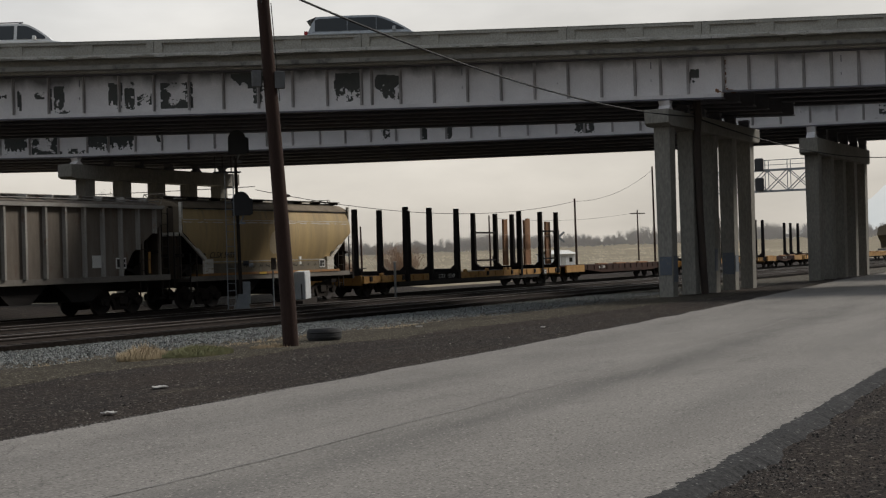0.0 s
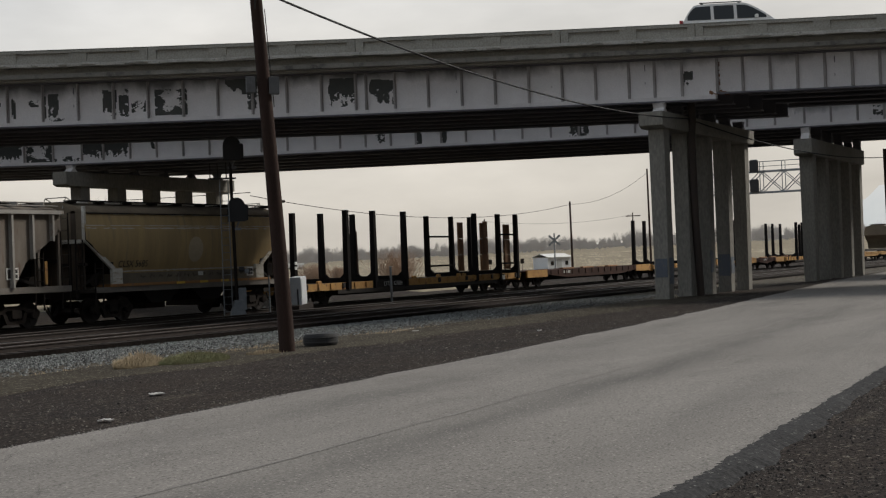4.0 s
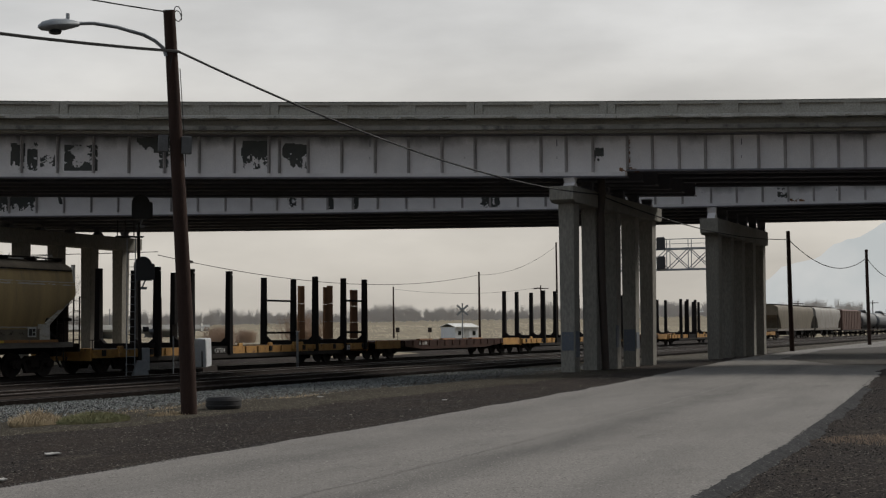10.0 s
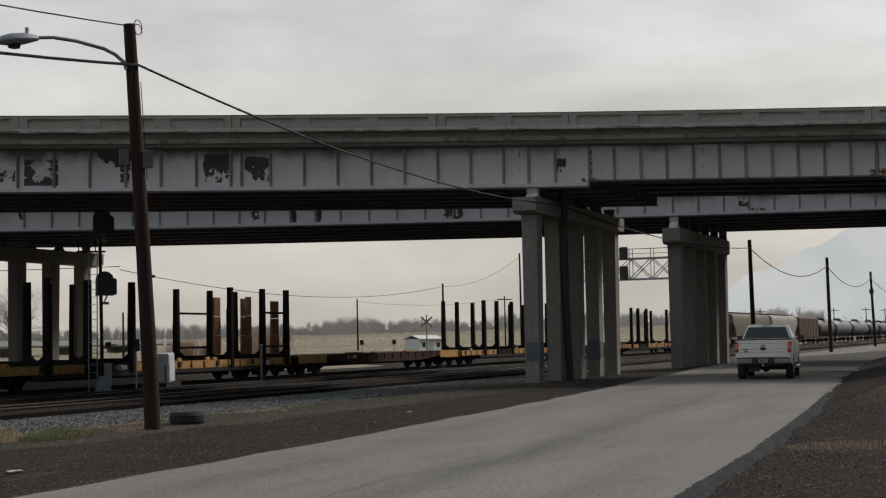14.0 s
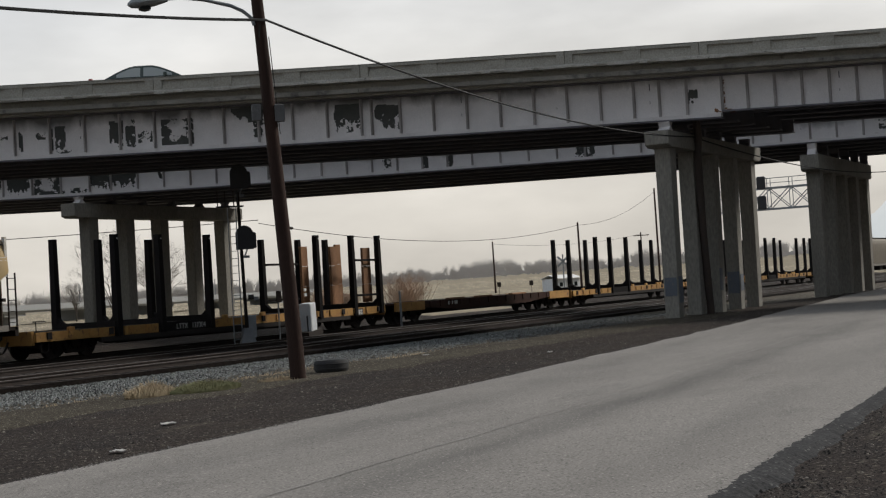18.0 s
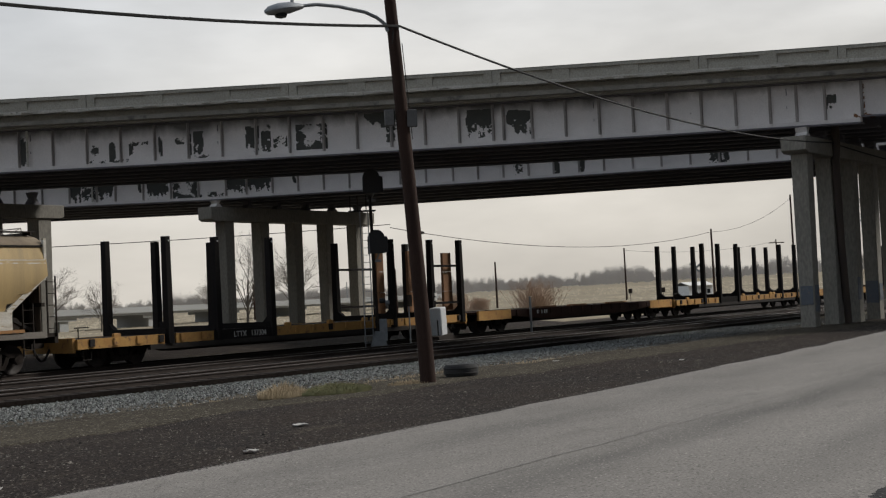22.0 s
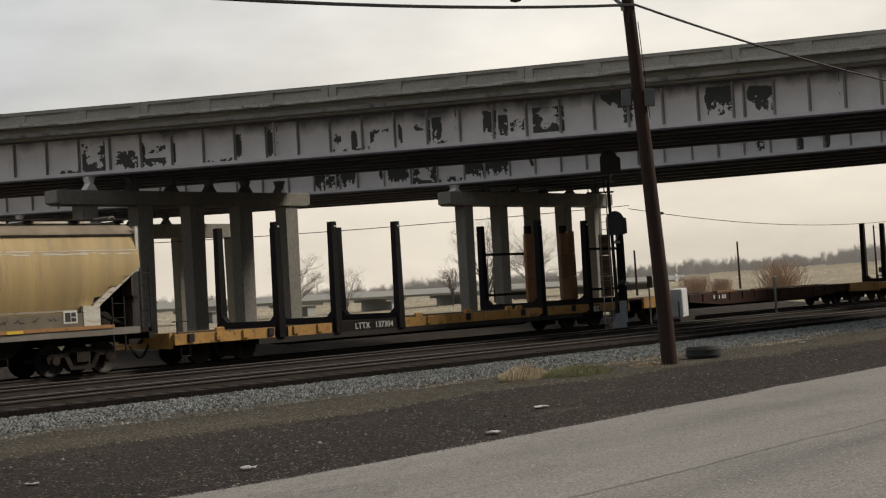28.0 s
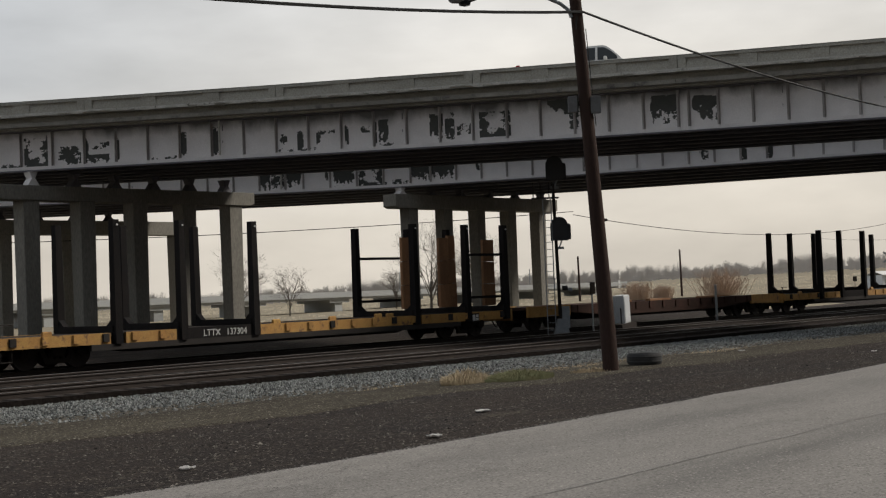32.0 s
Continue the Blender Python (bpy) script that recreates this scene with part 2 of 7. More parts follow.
        ga.inputs["From Min"].default_value, ga.inputs["From Max"].default_value = 0.48, 0.78
        ga.inputs["To Max"].default_value = 0.85
        l.new(ws.outputs[0], ga.inputs["Value"])
        gm.data_type = "RGBA"
        gm.inputs["B"].default_value = (*soot_shade, 1)
        l.new(ga.outputs[0], gm.inputs["Factor"])
        l.new(out, gm.inputs["A"])
        out = gm.outputs["Result"]
    if oil:
        # drippings and worn-in dirt along the lanes
        wear, mo = n.new("ShaderNodeAttribute"), n.new("ShaderNodeMix")
        wear.attribute_name = "oil"
        mo.data_type = "RGBA"
        mo.inputs["B"].default_value = (*oil, 1)
        l.new(wear.outputs["Fac"], mo.inputs["Factor"])
        l.new(out, mo.inputs["A"])
        out = mo.outputs["Result"]
    for size, colour, share in specks:
        # single grains of another colour, strewn evenly
        vo, near, lot_, pick, mg = n.new("ShaderNodeTexVoronoi"), n.new("ShaderNodeMapRange"), n.new("ShaderNodeSeparateColor"), n.new("ShaderNodeMapRange"), n.new("ShaderNodeMix")
        vo.inputs["Scale"].default_value = size
        l.new(co.outputs[where], vo.inputs["Vector"])
        near.inputs["From Min"].default_value, near.inputs["From Max"].default_value = 0.30, 0.48
        near.inputs["To Min"].default_value, near.inputs["To Max"].default_value = 1.0, 0.0
        l.new(vo.outputs["Distance"], near.inputs["Value"])
        l.new(vo.outputs["Color"], lot_.inputs[0])
        pick.inputs["From Min"].default_value, pick.inputs["From Max"].default_value = 1 - share, 1 - share * 0.5
        l.new(lot_.outputs[0], pick.inputs["Value"])
        both = n.new("ShaderNodeMath")
        both.operation = "MULTIPLY"
        l.new(near.outputs[0], both.inputs[0])
        l.new(pick.outputs[0], both.inputs[1])
        mg.data_type = "RGBA"
        mg.inputs["B"].default_value = (*colour, 1)
        l.new(both.outputs[0], mg.inputs["Factor"])
        l.new(out, mg.inputs["A"])
        out = mg.outputs["Result"]
    grain, val = n.new("ShaderNodeMapRange"), n.new("ShaderNodeHueSaturation")
    grain.inputs["From Min"].default_value, grain.inputs["From Max"].default_value = 0.25, 0.75
    grain.inputs["To Min"].default_value, grain.inputs["To Max"].default_value = 1 - contrast, 1 + contrast
    l.new(small.outputs["Fac"], grain.inputs["Value"])
    piece, prod = n.new("ShaderNodeMapRange"), n.new("ShaderNodeMath")
    piece.inputs["To Min"].default_value, piece.inputs["To Max"].default_value = 1 - vary, 1 + vary
    geo = n.new("ShaderNodeNewGeometry")
    l.new(geo.outputs["Random Per Island"] if island else info.outputs["Random"], piece.inputs["Value"])
    prod.operation = "MULTIPLY"
    l.new(grain.outputs[0], prod.inputs[0])
    l.new(piece.outputs[0], prod.inputs[1])
    l.new(prod.outputs[0], val.inputs["Value"])
    l.new(out, val.inputs["Color"])
    l.new(val.outputs[0], p.inputs["Base Color"])
    ro = n.new("ShaderNodeMapRange")
    ro.inputs["To Min"].default_value, ro.inputs["To Max"].default_value = max(0.05, rough - 0.15), min(1, rough + 0.12)
    l.new(big.outputs["Fac"], ro.inputs["Value"])
    l.new(ro.outputs[0], p.inputs["Roughness"])
    p.inputs["Metallic"].default_value = metal
    p.inputs["Specular IOR Level"].default_value = spec
    if bump:
        bp = n.new("ShaderNodeBump")
        bp.inputs["Strength"].default_value, bp.inputs["Distance"].default_value = bump, 0.02
        l.new(small.outputs["Fac"], bp.inputs["Height"])
        l.new(bp.outputs[0], p.inputs["Normal"])
    return m


def glow(name, colour, strength):
    m = bpy.data.materials.new(name)
    m.use_nodes = True
    p = m.node_tree.nodes["Principled BSDF"]
    p.inputs["Base Color"].default_value = (*colour, 1)
    p.inputs["Emission Color"].default_value, p.inputs["Emission Strength"].default_value = (*colour, 1), strength
    return m


def sheer(name, tint, rough=0.05):
    """Dark tinted vehicle glass."""
    m = bpy.data.materials.new(name)
    m.use_nodes = True
    p = m.node_tree.nodes["Principled BSDF"]
    p.inputs["Base Color"].default_value, p.inputs["Roughness"].default_value = (*tint, 1), rough
    p.inputs["Specular IOR Level"].default_value = 0.5
    return m


M_CINDER = material("cinder_soil", (0.0215, 0.0182, 0.0170), (0.037, 0.0295, 0.025), 0.95, scale=0.8, bump=0.6, fine=34, stretch=(0.3, 1, 1), fine_stretch=(1, 1, 1), third=(0.062, 0.052, 0.041), third_at=0.58, rim=0.14, vary=0, contrast=0.9, spec=0.04, specks=((26, (0.15, 0.133, 0.112), 0.15), (13, (0.085, 0.073, 0.058), 0.18), (17, (0.012, 0.010, 0.009), 0.3)))
M_FIELD = material("dry_field", (0.265, 0.228, 0.168), (0.21, 0.178, 0.127), 0.95, scale=0.12, bump=0.05, fine=0.9, stretch=(1, 2, 1), third=(0.19, 0.16, 0.115), third_at=0.56, rim=0.2, vary=0, spec=0.04)
M_WEED = material("dry_weeds", (0.42, 0.365, 0.27), (0.34, 0.29, 0.21), 0.95, scale=0.05, bump=0, vary=0.3, spec=0.2)
M_GRAVEL = material("olive_tan_gravel", (0.064, 0.055, 0.041), (0.041, 0.035, 0.027), 0.95, scale=0.6, bump=0.6, fine=30, stretch=(0.2, 1, 1), fine_stretch=(1, 1, 1), third=(0.084, 0.073, 0.054), third_at=0.56, rim=0.16, vary=0, contrast=0.9, spec=0.04, specks=((24, (0.21, 0.195, 0.165), 0.26), (16, (0.022, 0.019, 0.016), 0.25)))
M_ROAD = material("worn_asphalt", (0.222, 0.206, 0.188), (0.175, 0.162, 0.148), 0.92, scale=0.7, bump=0.06, fine=44, stretch=(0.22, 1, 1), fine_stretch=(1, 1, 1), third=(0.146, 0.136, 0.125), third_at=0.56, rim=0.18, vary=0, contrast=0.40, spec=0.12, oil=(0.088, 0.083, 0.078), specks=((34, (0.29, 0.27, 0.245), 0.18), (28, (0.105, 0.097, 0.089), 0.30)))
M_CRACK = material("open_crack", (0.075, 0.068, 0.062), (0.10, 0.09, 0.082), 0.95, scale=3, bump=0, vary=0)
M_LOT = material("dark_gravelly_asphalt", (0.070, 0.064, 0.058), (0.10, 0.092, 0.083), 0.95, scale=0.5, bump=0.2, fine=20, third=(0.14, 0.13, 0.118), third_at=0.6, rim=0.15, vary=0, contrast=0.4, spec=0.05)
M_SEAM = material("tarred_seam", (0.145, 0.134, 0.122), (0.185, 0.172, 0.157), 0.9, scale=3, bump=0.2, fine=34, vary=0, contrast=0.5, specks=((34, (0.25, 0.23, 0.21), 0.25),))
M_PATCHED = material("dark_asphalt", (0.030, 0.0297, 0.030), (0.050, 0.049, 0.049), 0.92, scale=0.8, bump=0.3, fine=34, vary=0, contrast=0.5, spec=0.05, specks=((30, (0.13, 0.125, 0.12), 0.14),))
M_BALLAST = material("ballast_stone", (0.160, 0.166, 0.160), (0.092, 0.094, 0.090), 0.95, scale=1.5, bump=0.4, fine=30, vary=0.8, island=True, spec=0.3)
M_BED = material("ballast_bed", (0.092, 0.080, 0.062), (0.058, 0.050, 0.040), 0.95, scale=0.6, bump=0.6, fine=26, third=(0.13, 0.118, 0.096), third_at=0.60, vary=0, contrast=0.9, spec=0.04, specks=((20, (0.22, 0.215, 0.20), 0.22), (24, (0.03, 0.028, 0.025), 0.3)))
M_RAILBED = material("oily_track_bed", (0.017, 0.0138, 0.012), (0.0115, 0.0096, 0.0086), 0.95, scale=1.0, bump=1.0, fine=12, vary=0, contrast=0.5, spec=0.04)
M_TIE = material("creosoted_tie", (0.020, 0.016, 0.014), (0.036, 0.028, 0.024), 0.9, scale=2, stretch=(1, 4, 1), vary=0.3, spec=0.25)
M_RAIL = material("rusty_rail", (0.042, 0.030, 0.024), (0.030, 0.023, 0.020), 0.75, scale=2, vary=0.1, spec=0.3)
M_RAILTOP = material("worn_rail_head", (0.13, 0.12, 0.112), (0.09, 0.08, 0.074), 0.5, 0.6, scale=1, bump=0.05)
M_CONC = material("bridge_concrete", (0.40, 0.385, 0.34), (0.31, 0.297, 0.26), 0.92, scale=0.7, bump=0.25, fine=18, third=(0.20, 0.19, 0.165), third_at=0.64, rim=0.1, vary=0.05)
M_LEDGE = material("spalled_pale_concrete", (0.56, 0.545, 0.51), (0.38, 0.365, 0.33), 0.92, scale=2.2, bump=0.4, fine=22, third=(0.13, 0.12, 0.105), third_at=0.60, rim=0.08, vary=0.05)
# stained concrete, its colour also darkened for the shadow band below the ledge
M_FASCIA = material("stained_shaded_fascia", (0.27, 0.255, 0.225), (0.15, 0.14, 0.123), 0.92, scale=0.9, bump=0.3, fine=20, third=(0.070, 0.066, 0.060), third_at=0.54, rim=0.14, vary=0.12)
M_PIPE = material("rusty_dark_pipe", (0.040, 0.032, 0.028), (0.065, 0.046, 0.036), 0.8, scale=2, vary=0.05)
M_PIER = material("pier_concrete", (0.24, 0.227, 0.20), (0.18, 0.17, 0.149), 0.92, scale=0.6, bump=0.25, fine=15, stretch=(1, 1, 0.35), vary=0.06)
M_GIRDER = material("aged_white_paint", (0.76, 0.735, 0.735), (0.64, 0.615, 0.615), 0.75, scale=0.8, bump=0.08, fine=25, third=(0.24, 0.21, 0.19), third_at=0.70, rim=0.05, vary=0.03, contrast=0.10, soot_shade=(0.055, 0.053, 0.053))
M_GRIME = material("grimy_white_paint", (0.40, 0.375, 0.37), (0.27, 0.25, 0.24), 0.8, scale=1.5, bump=0.05, vary=0.08)
M_PEEL = material("bare_green_steel", (0.045, 0.05, 0.047), (0.07, 0.07, 0.065), 0.8, scale=3, vary=0.1)
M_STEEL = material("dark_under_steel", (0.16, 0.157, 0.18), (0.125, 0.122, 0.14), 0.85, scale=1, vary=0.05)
M_RUST = material("rust", (0.23, 0.11, 0.05), (0.13, 0.065, 0.035), 0.9, scale=4, vary=0.1)

# ---- ground ----
def road_mid(x):
    return float(np.interp(x, (-70, 10, 20, 31, 40, 54, 70, 90, 130, 260), (6.7, 6.75, 7.3, 8.2, 9.05, 10.5, 12.1, 13.3, 14.2, 16.0)))


def rise(x, y):
    """Height of the open ground: level by the road, a little lower at the tracks, rising slowly behind."""
    z = -0.03
    if y > 13:
        z = -0.03 - 0.10 * min(1, (y - 13) / 9)
    z -= 0.42 * max(0, min(1, (y - 18.6) / 1.5, (46 - y) / 2))
    if y > 60:
        d = math.hypot(x, y)
        z += 0.035 * max(0, x / d - 0.66) * min(680, max(0, d - 90)) * min(1, (y - 60) / 60)
    near = road_mid(x) - 3.6 - y
    if near > 0:
        z = -0.03 + 0.10 * min(1, near / 6) + 0.75 * min(1, near / 3.5) * min(1, max(0, (x - 32) / 20))
    return z


def spread(lo, hi, near, step, grow):
    """Coordinates that lie close round near and grow apart away from it."""
    out, s, p = [near], step, near
    while p < hi:
        p += s
        s *= grow
        out.append(min(p, hi))
    s, p = step, near
    while p > lo:
        p -= s
        s *= grow
        out.insert(0, max(p, lo))
    return out


xs, ys = spread(-3200, 3200, 30, 0.9, 1.045), spread(-2600, 3600, 12, 0.7, 1.045)
sheet = Solid()
sheet.grid([[(x, y, rise(x, y) + 0.05 * noise.noise((x * 0.5, y * 0.5, 0)) * (1 if abs(y) < 60 else 0)) for x in xs] for y in ys])
ground = solo("ground", sheet, M_CINDER, "dark cinder soil strewn with pale grit beside the road", "ground", kind="structure", smooth=True)
ground.data.materials.append(M_FIELD)
for poly in ground.data.polygons:
    c = poly.center
    if c.y > (47 if c.x > 55 else 62) + 3 * noise.noise((c.x * 0.05, 0, 3)) or c.x > 260 or c.x < -60 or c.y < -60:
        poly.material_index = 1


# ---- road ----
lane = Solid()
rows = []
for i in range(0, 420):
    x = -40 + i * 0.6
    half = 3.5 + 0.02 * max(0, x - 40) * 0.5
    m = road_mid(x)
    a = m - half + 0.16 * noise.noise((x * 0.6, 0, 7)) + 0.06 * noise.noise((x * 3, 0, 7))
    b = m + half + 0.18 * noise.noise((x * 0.5, 0, 9)) + 0.07 * noise.noise((x * 3, 0, 9))
    w = [a] + [a + (b - a) * k / 30 for k in range(1, 30)] + [b]
    rows.append([(x, a - 0.06, -0.12)] + [(x, q, 0.012 + 0.03 * math.sin(math.pi * k / 30) + 0.012 * noise.noise((x * 0.4, q * 0.6, 2))) for k, q in enumerate(w)] + [(x, b + 0.06, -0.12)])
lane.grid(rows)
road = solo("road", lane, M_ROAD, "worn grey asphalt road, cracked along its wheel tracks", "road", kind="structure", smooth=True)
oil_at = road.data.attributes.new("oil", "FLOAT", "POINT")
for i, v in enumerate(road.data.vertices):
    x, u = v.co.x, v.co.y - road_mid(v.co.x)
    soft = 0.5 + 0.9 * noise.noise((x * 0.16, u * 0.9, 31)) + 0.5 * noise.noise((x * 0.6, u * 2.0, 32))
    band = 0.50 * math.exp(-((u + 0.45) / 0.38) ** 2) + 0.22 * math.exp(-((u - 0.12) / 0.16) ** 2) + 0.34 * math.exp(-((u - 2.3) / 0.5) ** 2) + 0.30 * math.exp(-((u + 2.4) / 0.3) ** 2) + 0.10
    pale = -0.15 * math.exp(-((u - 3.3) / 0.25) ** 2)
    oil_at.data[i].value = max(0.0, min(0.8, 1.25 * band * max(0.1, soft) + pale))

# ---- the two railway tracks ----
TRACKS = (28.0, 32.5, 36.8)
bed = Solid()
prof = ((18.2, -0.38), (19.6, -0.26), (22.0, -0.30), (24.5, -0.38), (26.5, -0.43), (26.6, -0.40), (40.5, -0.40), (43.5, -0.45))
bed.grid([[(x, y + (0.5 * noise.noise((x * 0.3, 5, 1)) if k < 2 else 0), z + (0.03 * noise.noise((x * 1.3, y, 1)))) for k, (y, z) in enumerate(prof)] for x in [-60 + 1.0 * i for i in range(0, 520)]])
bedding = solo("ballast", bed, M_BED, "grey crushed stone ballast bed, dusty brown towards the soil", "ballast", kind="structure")
oil = Solid()
oil.grid([[(x, 26.62 + 0.05 * noise.noise((x * 1.7, 0, 4)), -0.5)] + [(x, y + (0.05 * noise.noise((x * 1.7, 0, 4)) if y < 26.7 else 0), -0.272 + 0.016 * noise.noise((x * 2, y * 2, 4))) for y in (26.62, 27, 27.6, 28, 28.6, 29.2, 30, 30.8, 31.4, 32, 32.6, 33.2, 34, 34.8, 35.4, 36, 36.6, 37.2, 38, 39, 40)] + [(x, 41.0, -0.5)] for x in [-60 + 0.7 * i for i in range(0, 740)]])
solo("track_dirt", oil, M_RAILBED, "dark oily dirt between and beside the rails", "dirt", kind="structure")

rail_prof = [(-0.068, -0.292), (0.068, -0.292), (0.068, -0.28), (0.012, -0.262), (0.012, -0.165), (0.036, -0.158), (0.036, -0.126), (0.028, -0.12), (-0.028, -0.12), (-0.036, -0.126), (-0.036, -0.158), (-0.012, -0.165), (-0.012, -0.262), (-0.068, -0.28)]
for yc in TRACKS:
    track = thing("railway_track", "railway track of rusty steel rails on dark wooden ties", "railway track", group="railway tracks", kind="structure")
    for dy in (-0.735, 0.735):
        s = Solid().prism([(p + yc + dy, q) for p, q in rail_prof], -60, 460, "x")
        rail = part("rail", s, M_RAIL, track, "rusty steel rail with a worn bright head")
        rail.data.materials.append(M_RAILTOP)
        for poly in rail.data.polygons:
            if poly.center.z > -0.123:
                poly.material_index = 1
    tie = Solid().box(-0.115, 0.115, -1.3, 1.3, -0.2, 0.0, 0.015).data("tie", M_TIE)
    rest = Solid()
    for i in range(0, 560):
        x = -5 + 0.53 * i
        if i < 150:
            part("tie", tie, None, track, at=pose(x + random.uniform(-.03, .03), yc + random.uniform(-.06, .06), -0.262, 0, 0, random.uniform(-1, 1)))
        else:
            rest.box(x - 0.115, x + 0.115, yc - 1.3, yc + 1.3, -0.46, -0.262)
    tagged(part("ties", rest, M_TIE, track), kind="stuff")

# loose ballast stones, sharp and uneven, thickest along the near shoulder
stones = Solid()
rng = random.Random(5)
for i in range(48000):
    x = 3 + 62 * rng.random() ** 1.5
    y = 21.3 + 5.25 * rng.random() ** 0.75 if i % 7 else 19.2 + rng.random() * 4
    s = rng.uniform(0.014, 0.038)
    z = float(np.interp(y, (18, 19.6, 22, 24.5, 26.5), (-.3, -.25, -.29, -.37, -.42))) + 0.03 * rng.random()
    k = [(x + s * rng.uniform(-1, 1), y + s * rng.uniform(-1, 1), z + s * rng.uniform(-.3, 1)) for _ in range(3)]
    c = (x + s * 0.3, y + s * 0.2, z + s * rng.uniform(0.5, 1.1))
    stones.add([(x - s, y - s, z), (x + s, y - s * .8, z), (x + s * .7, y + s, z), (x - s * .9, y + s * .8, z), c, (x - s * .3, y - s * .4, z + s * .9)],
               [(0, 1, 5), (1, 4, 5), (1, 2, 4), (2, 3, 4), (3, 5, 4), (3, 0, 5)])
solo("ballast_stones", stones, M_BALLAST, "loose pale grey angular ballast stones beside the rails", "stones", kind="stuff")


# ---- the twin overpass ----
def edge_x(y):
    """The near edge of the first bridge in plan, a gentle curve."""
    return 55.81 - 0.4656 * (y - 5.22) - 0.002716 * (y - 5.22) * (y - 35.2)


def line(y0, y1, off, step=1.0):
    """Points along the bridge at an offset across it."""
    n = max(1, round(abs(y1 - y0) / step))
    out = []
    for i in range(n + 1):
        y = y0 + (y1 - y0) * i / n
        out.append(Vector((edge_x(y) + off + 0.0, y, 0)))
    return out


def lift(y):
    """How much higher the second bridge lies, on its slight grade."""
    return max(0.0, 0.0165 * (55 - y) - 0.05)


def along(pts, profile, raised=False):
    """A profile of (across, height) swept along plan points, closed at its ends."""
    s, n = Solid(), len(profile)
    for p in pts:
        s.v += [(p.x + a, p.y, h + (lift(p.y) if raised else 0)) for a, h in profile]
    for i in range(len(pts) - 1):
        s.f += [(i * n + k, (i + 1) * n + k, (i + 1) * n + (k + 1) % n, i * n + (k + 1) % n) for k in range(n)]
    s.f += [tuple(range(n)), tuple(reversed(range((len(pts) - 1) * n, len(pts) * n)))]
    return s


SPAN = (-60.0, 100.0)


def peel(s, y0, y1, z0, z1, off, seed, how="blob", near=True):
    """Ragged flakes where the paint has come off a web, a thin skin proud of it: how says where it has gone."""
    y0, y1, z0, z1 = y0 - .02, y1 + .02, z0 - .03, z1 + .03
    size = .030
    ny, nz = max(3, round((y1 - y0) / size)), max(3, round((z1 - z0) / size))
    rag = lambda i, j, f, q: noise.noise((i * f + seed * 9.1, j * f - seed * 3.3, q))
    for i in range(ny):
        for j in range(nz):
            u, v = (i + .5) / ny * 2 - 1, (j + .5) / nz * 2 - 1
            u, v = u + .42 * rag(i, j, .10, 11), v + .42 * rag(i, j, .10, 13)
            q = .55 * rag(i, j, .13, 1) + .40 * rag(i, j, .31, 3) + .22 * rag(i, j, .75, 5)
            if how == "hang":          # gone from the top, ragged tongues below
                q += .62 - max(0, abs(u) - .86) * 3 - max(0, v - .86) * 2 - max(0, .35 - v) * (.75 + .8 * rag(i, 0, .28, 7))
            elif how == "strip":       # along a stiffener
                q += .52 - .30 * abs(u) - .40 * v * v
            elif how == "ring":        # round the edges of a bay
                q += 1.1 * max(abs(u) * .95, -v * 1.1, v * .55) - .62
            elif how == "wisp":
                q += .05 - .25 * v * v
            else:
                q += .46 - .50 * (u * u + v * v) ** .8
            q -= max(0, max(abs((i + .5) / ny * 2 - 1), abs((j + .5) / nz * 2 - 1)) - .93 - .22 * rag(i, j, .2, 17)) * (2.6 if min(ny, nz) > 6 else .6)
            if q > 0:
                a, b = y0 + (y1 - y0) * i / ny, y0 + (y1 - y0) * (i + 1) / ny
                up_ = 0 if near else lift(y0)
                c, d = up_ + z0 + (z1 - z0) * j / nz, up_ + z0 + (z1 - z0) * (j + 1) / nz
                s.add([(edge_x(a) + off, a, c), (edge_x(b) + off, b, c), (edge_x(b) + off, b, d), (edge_x(a) + off, a, d)], [(0, 1, 2, 3)])


def bays(*runs):
    """Places of the stiffeners: runs of (first, last, number of bays)."""
    return sorted({round(a + (b - a) * k / n, 2) for a, b, n in runs for k in range(n + 1)})


STIFF = {True: bays((-11.1, 5.75, 18), (5.75, 15.11, 10), (15.99, 17.2, 1), (18.14, 19.02, 1), (19.02, 27.08, 7), (27.08, 28.06, 1), (28.42, 51.91, 20), (51.91, 55.6, 3), (57.74, 81.0, 23)),
         False: bays((-9.3, 18.04, 22), (19.42, 33.85, 11), (33.85, 40.77, 6), (42.0, 50.16, 7), (51.09, 56.04, 4), (56.86, 81, 20))}


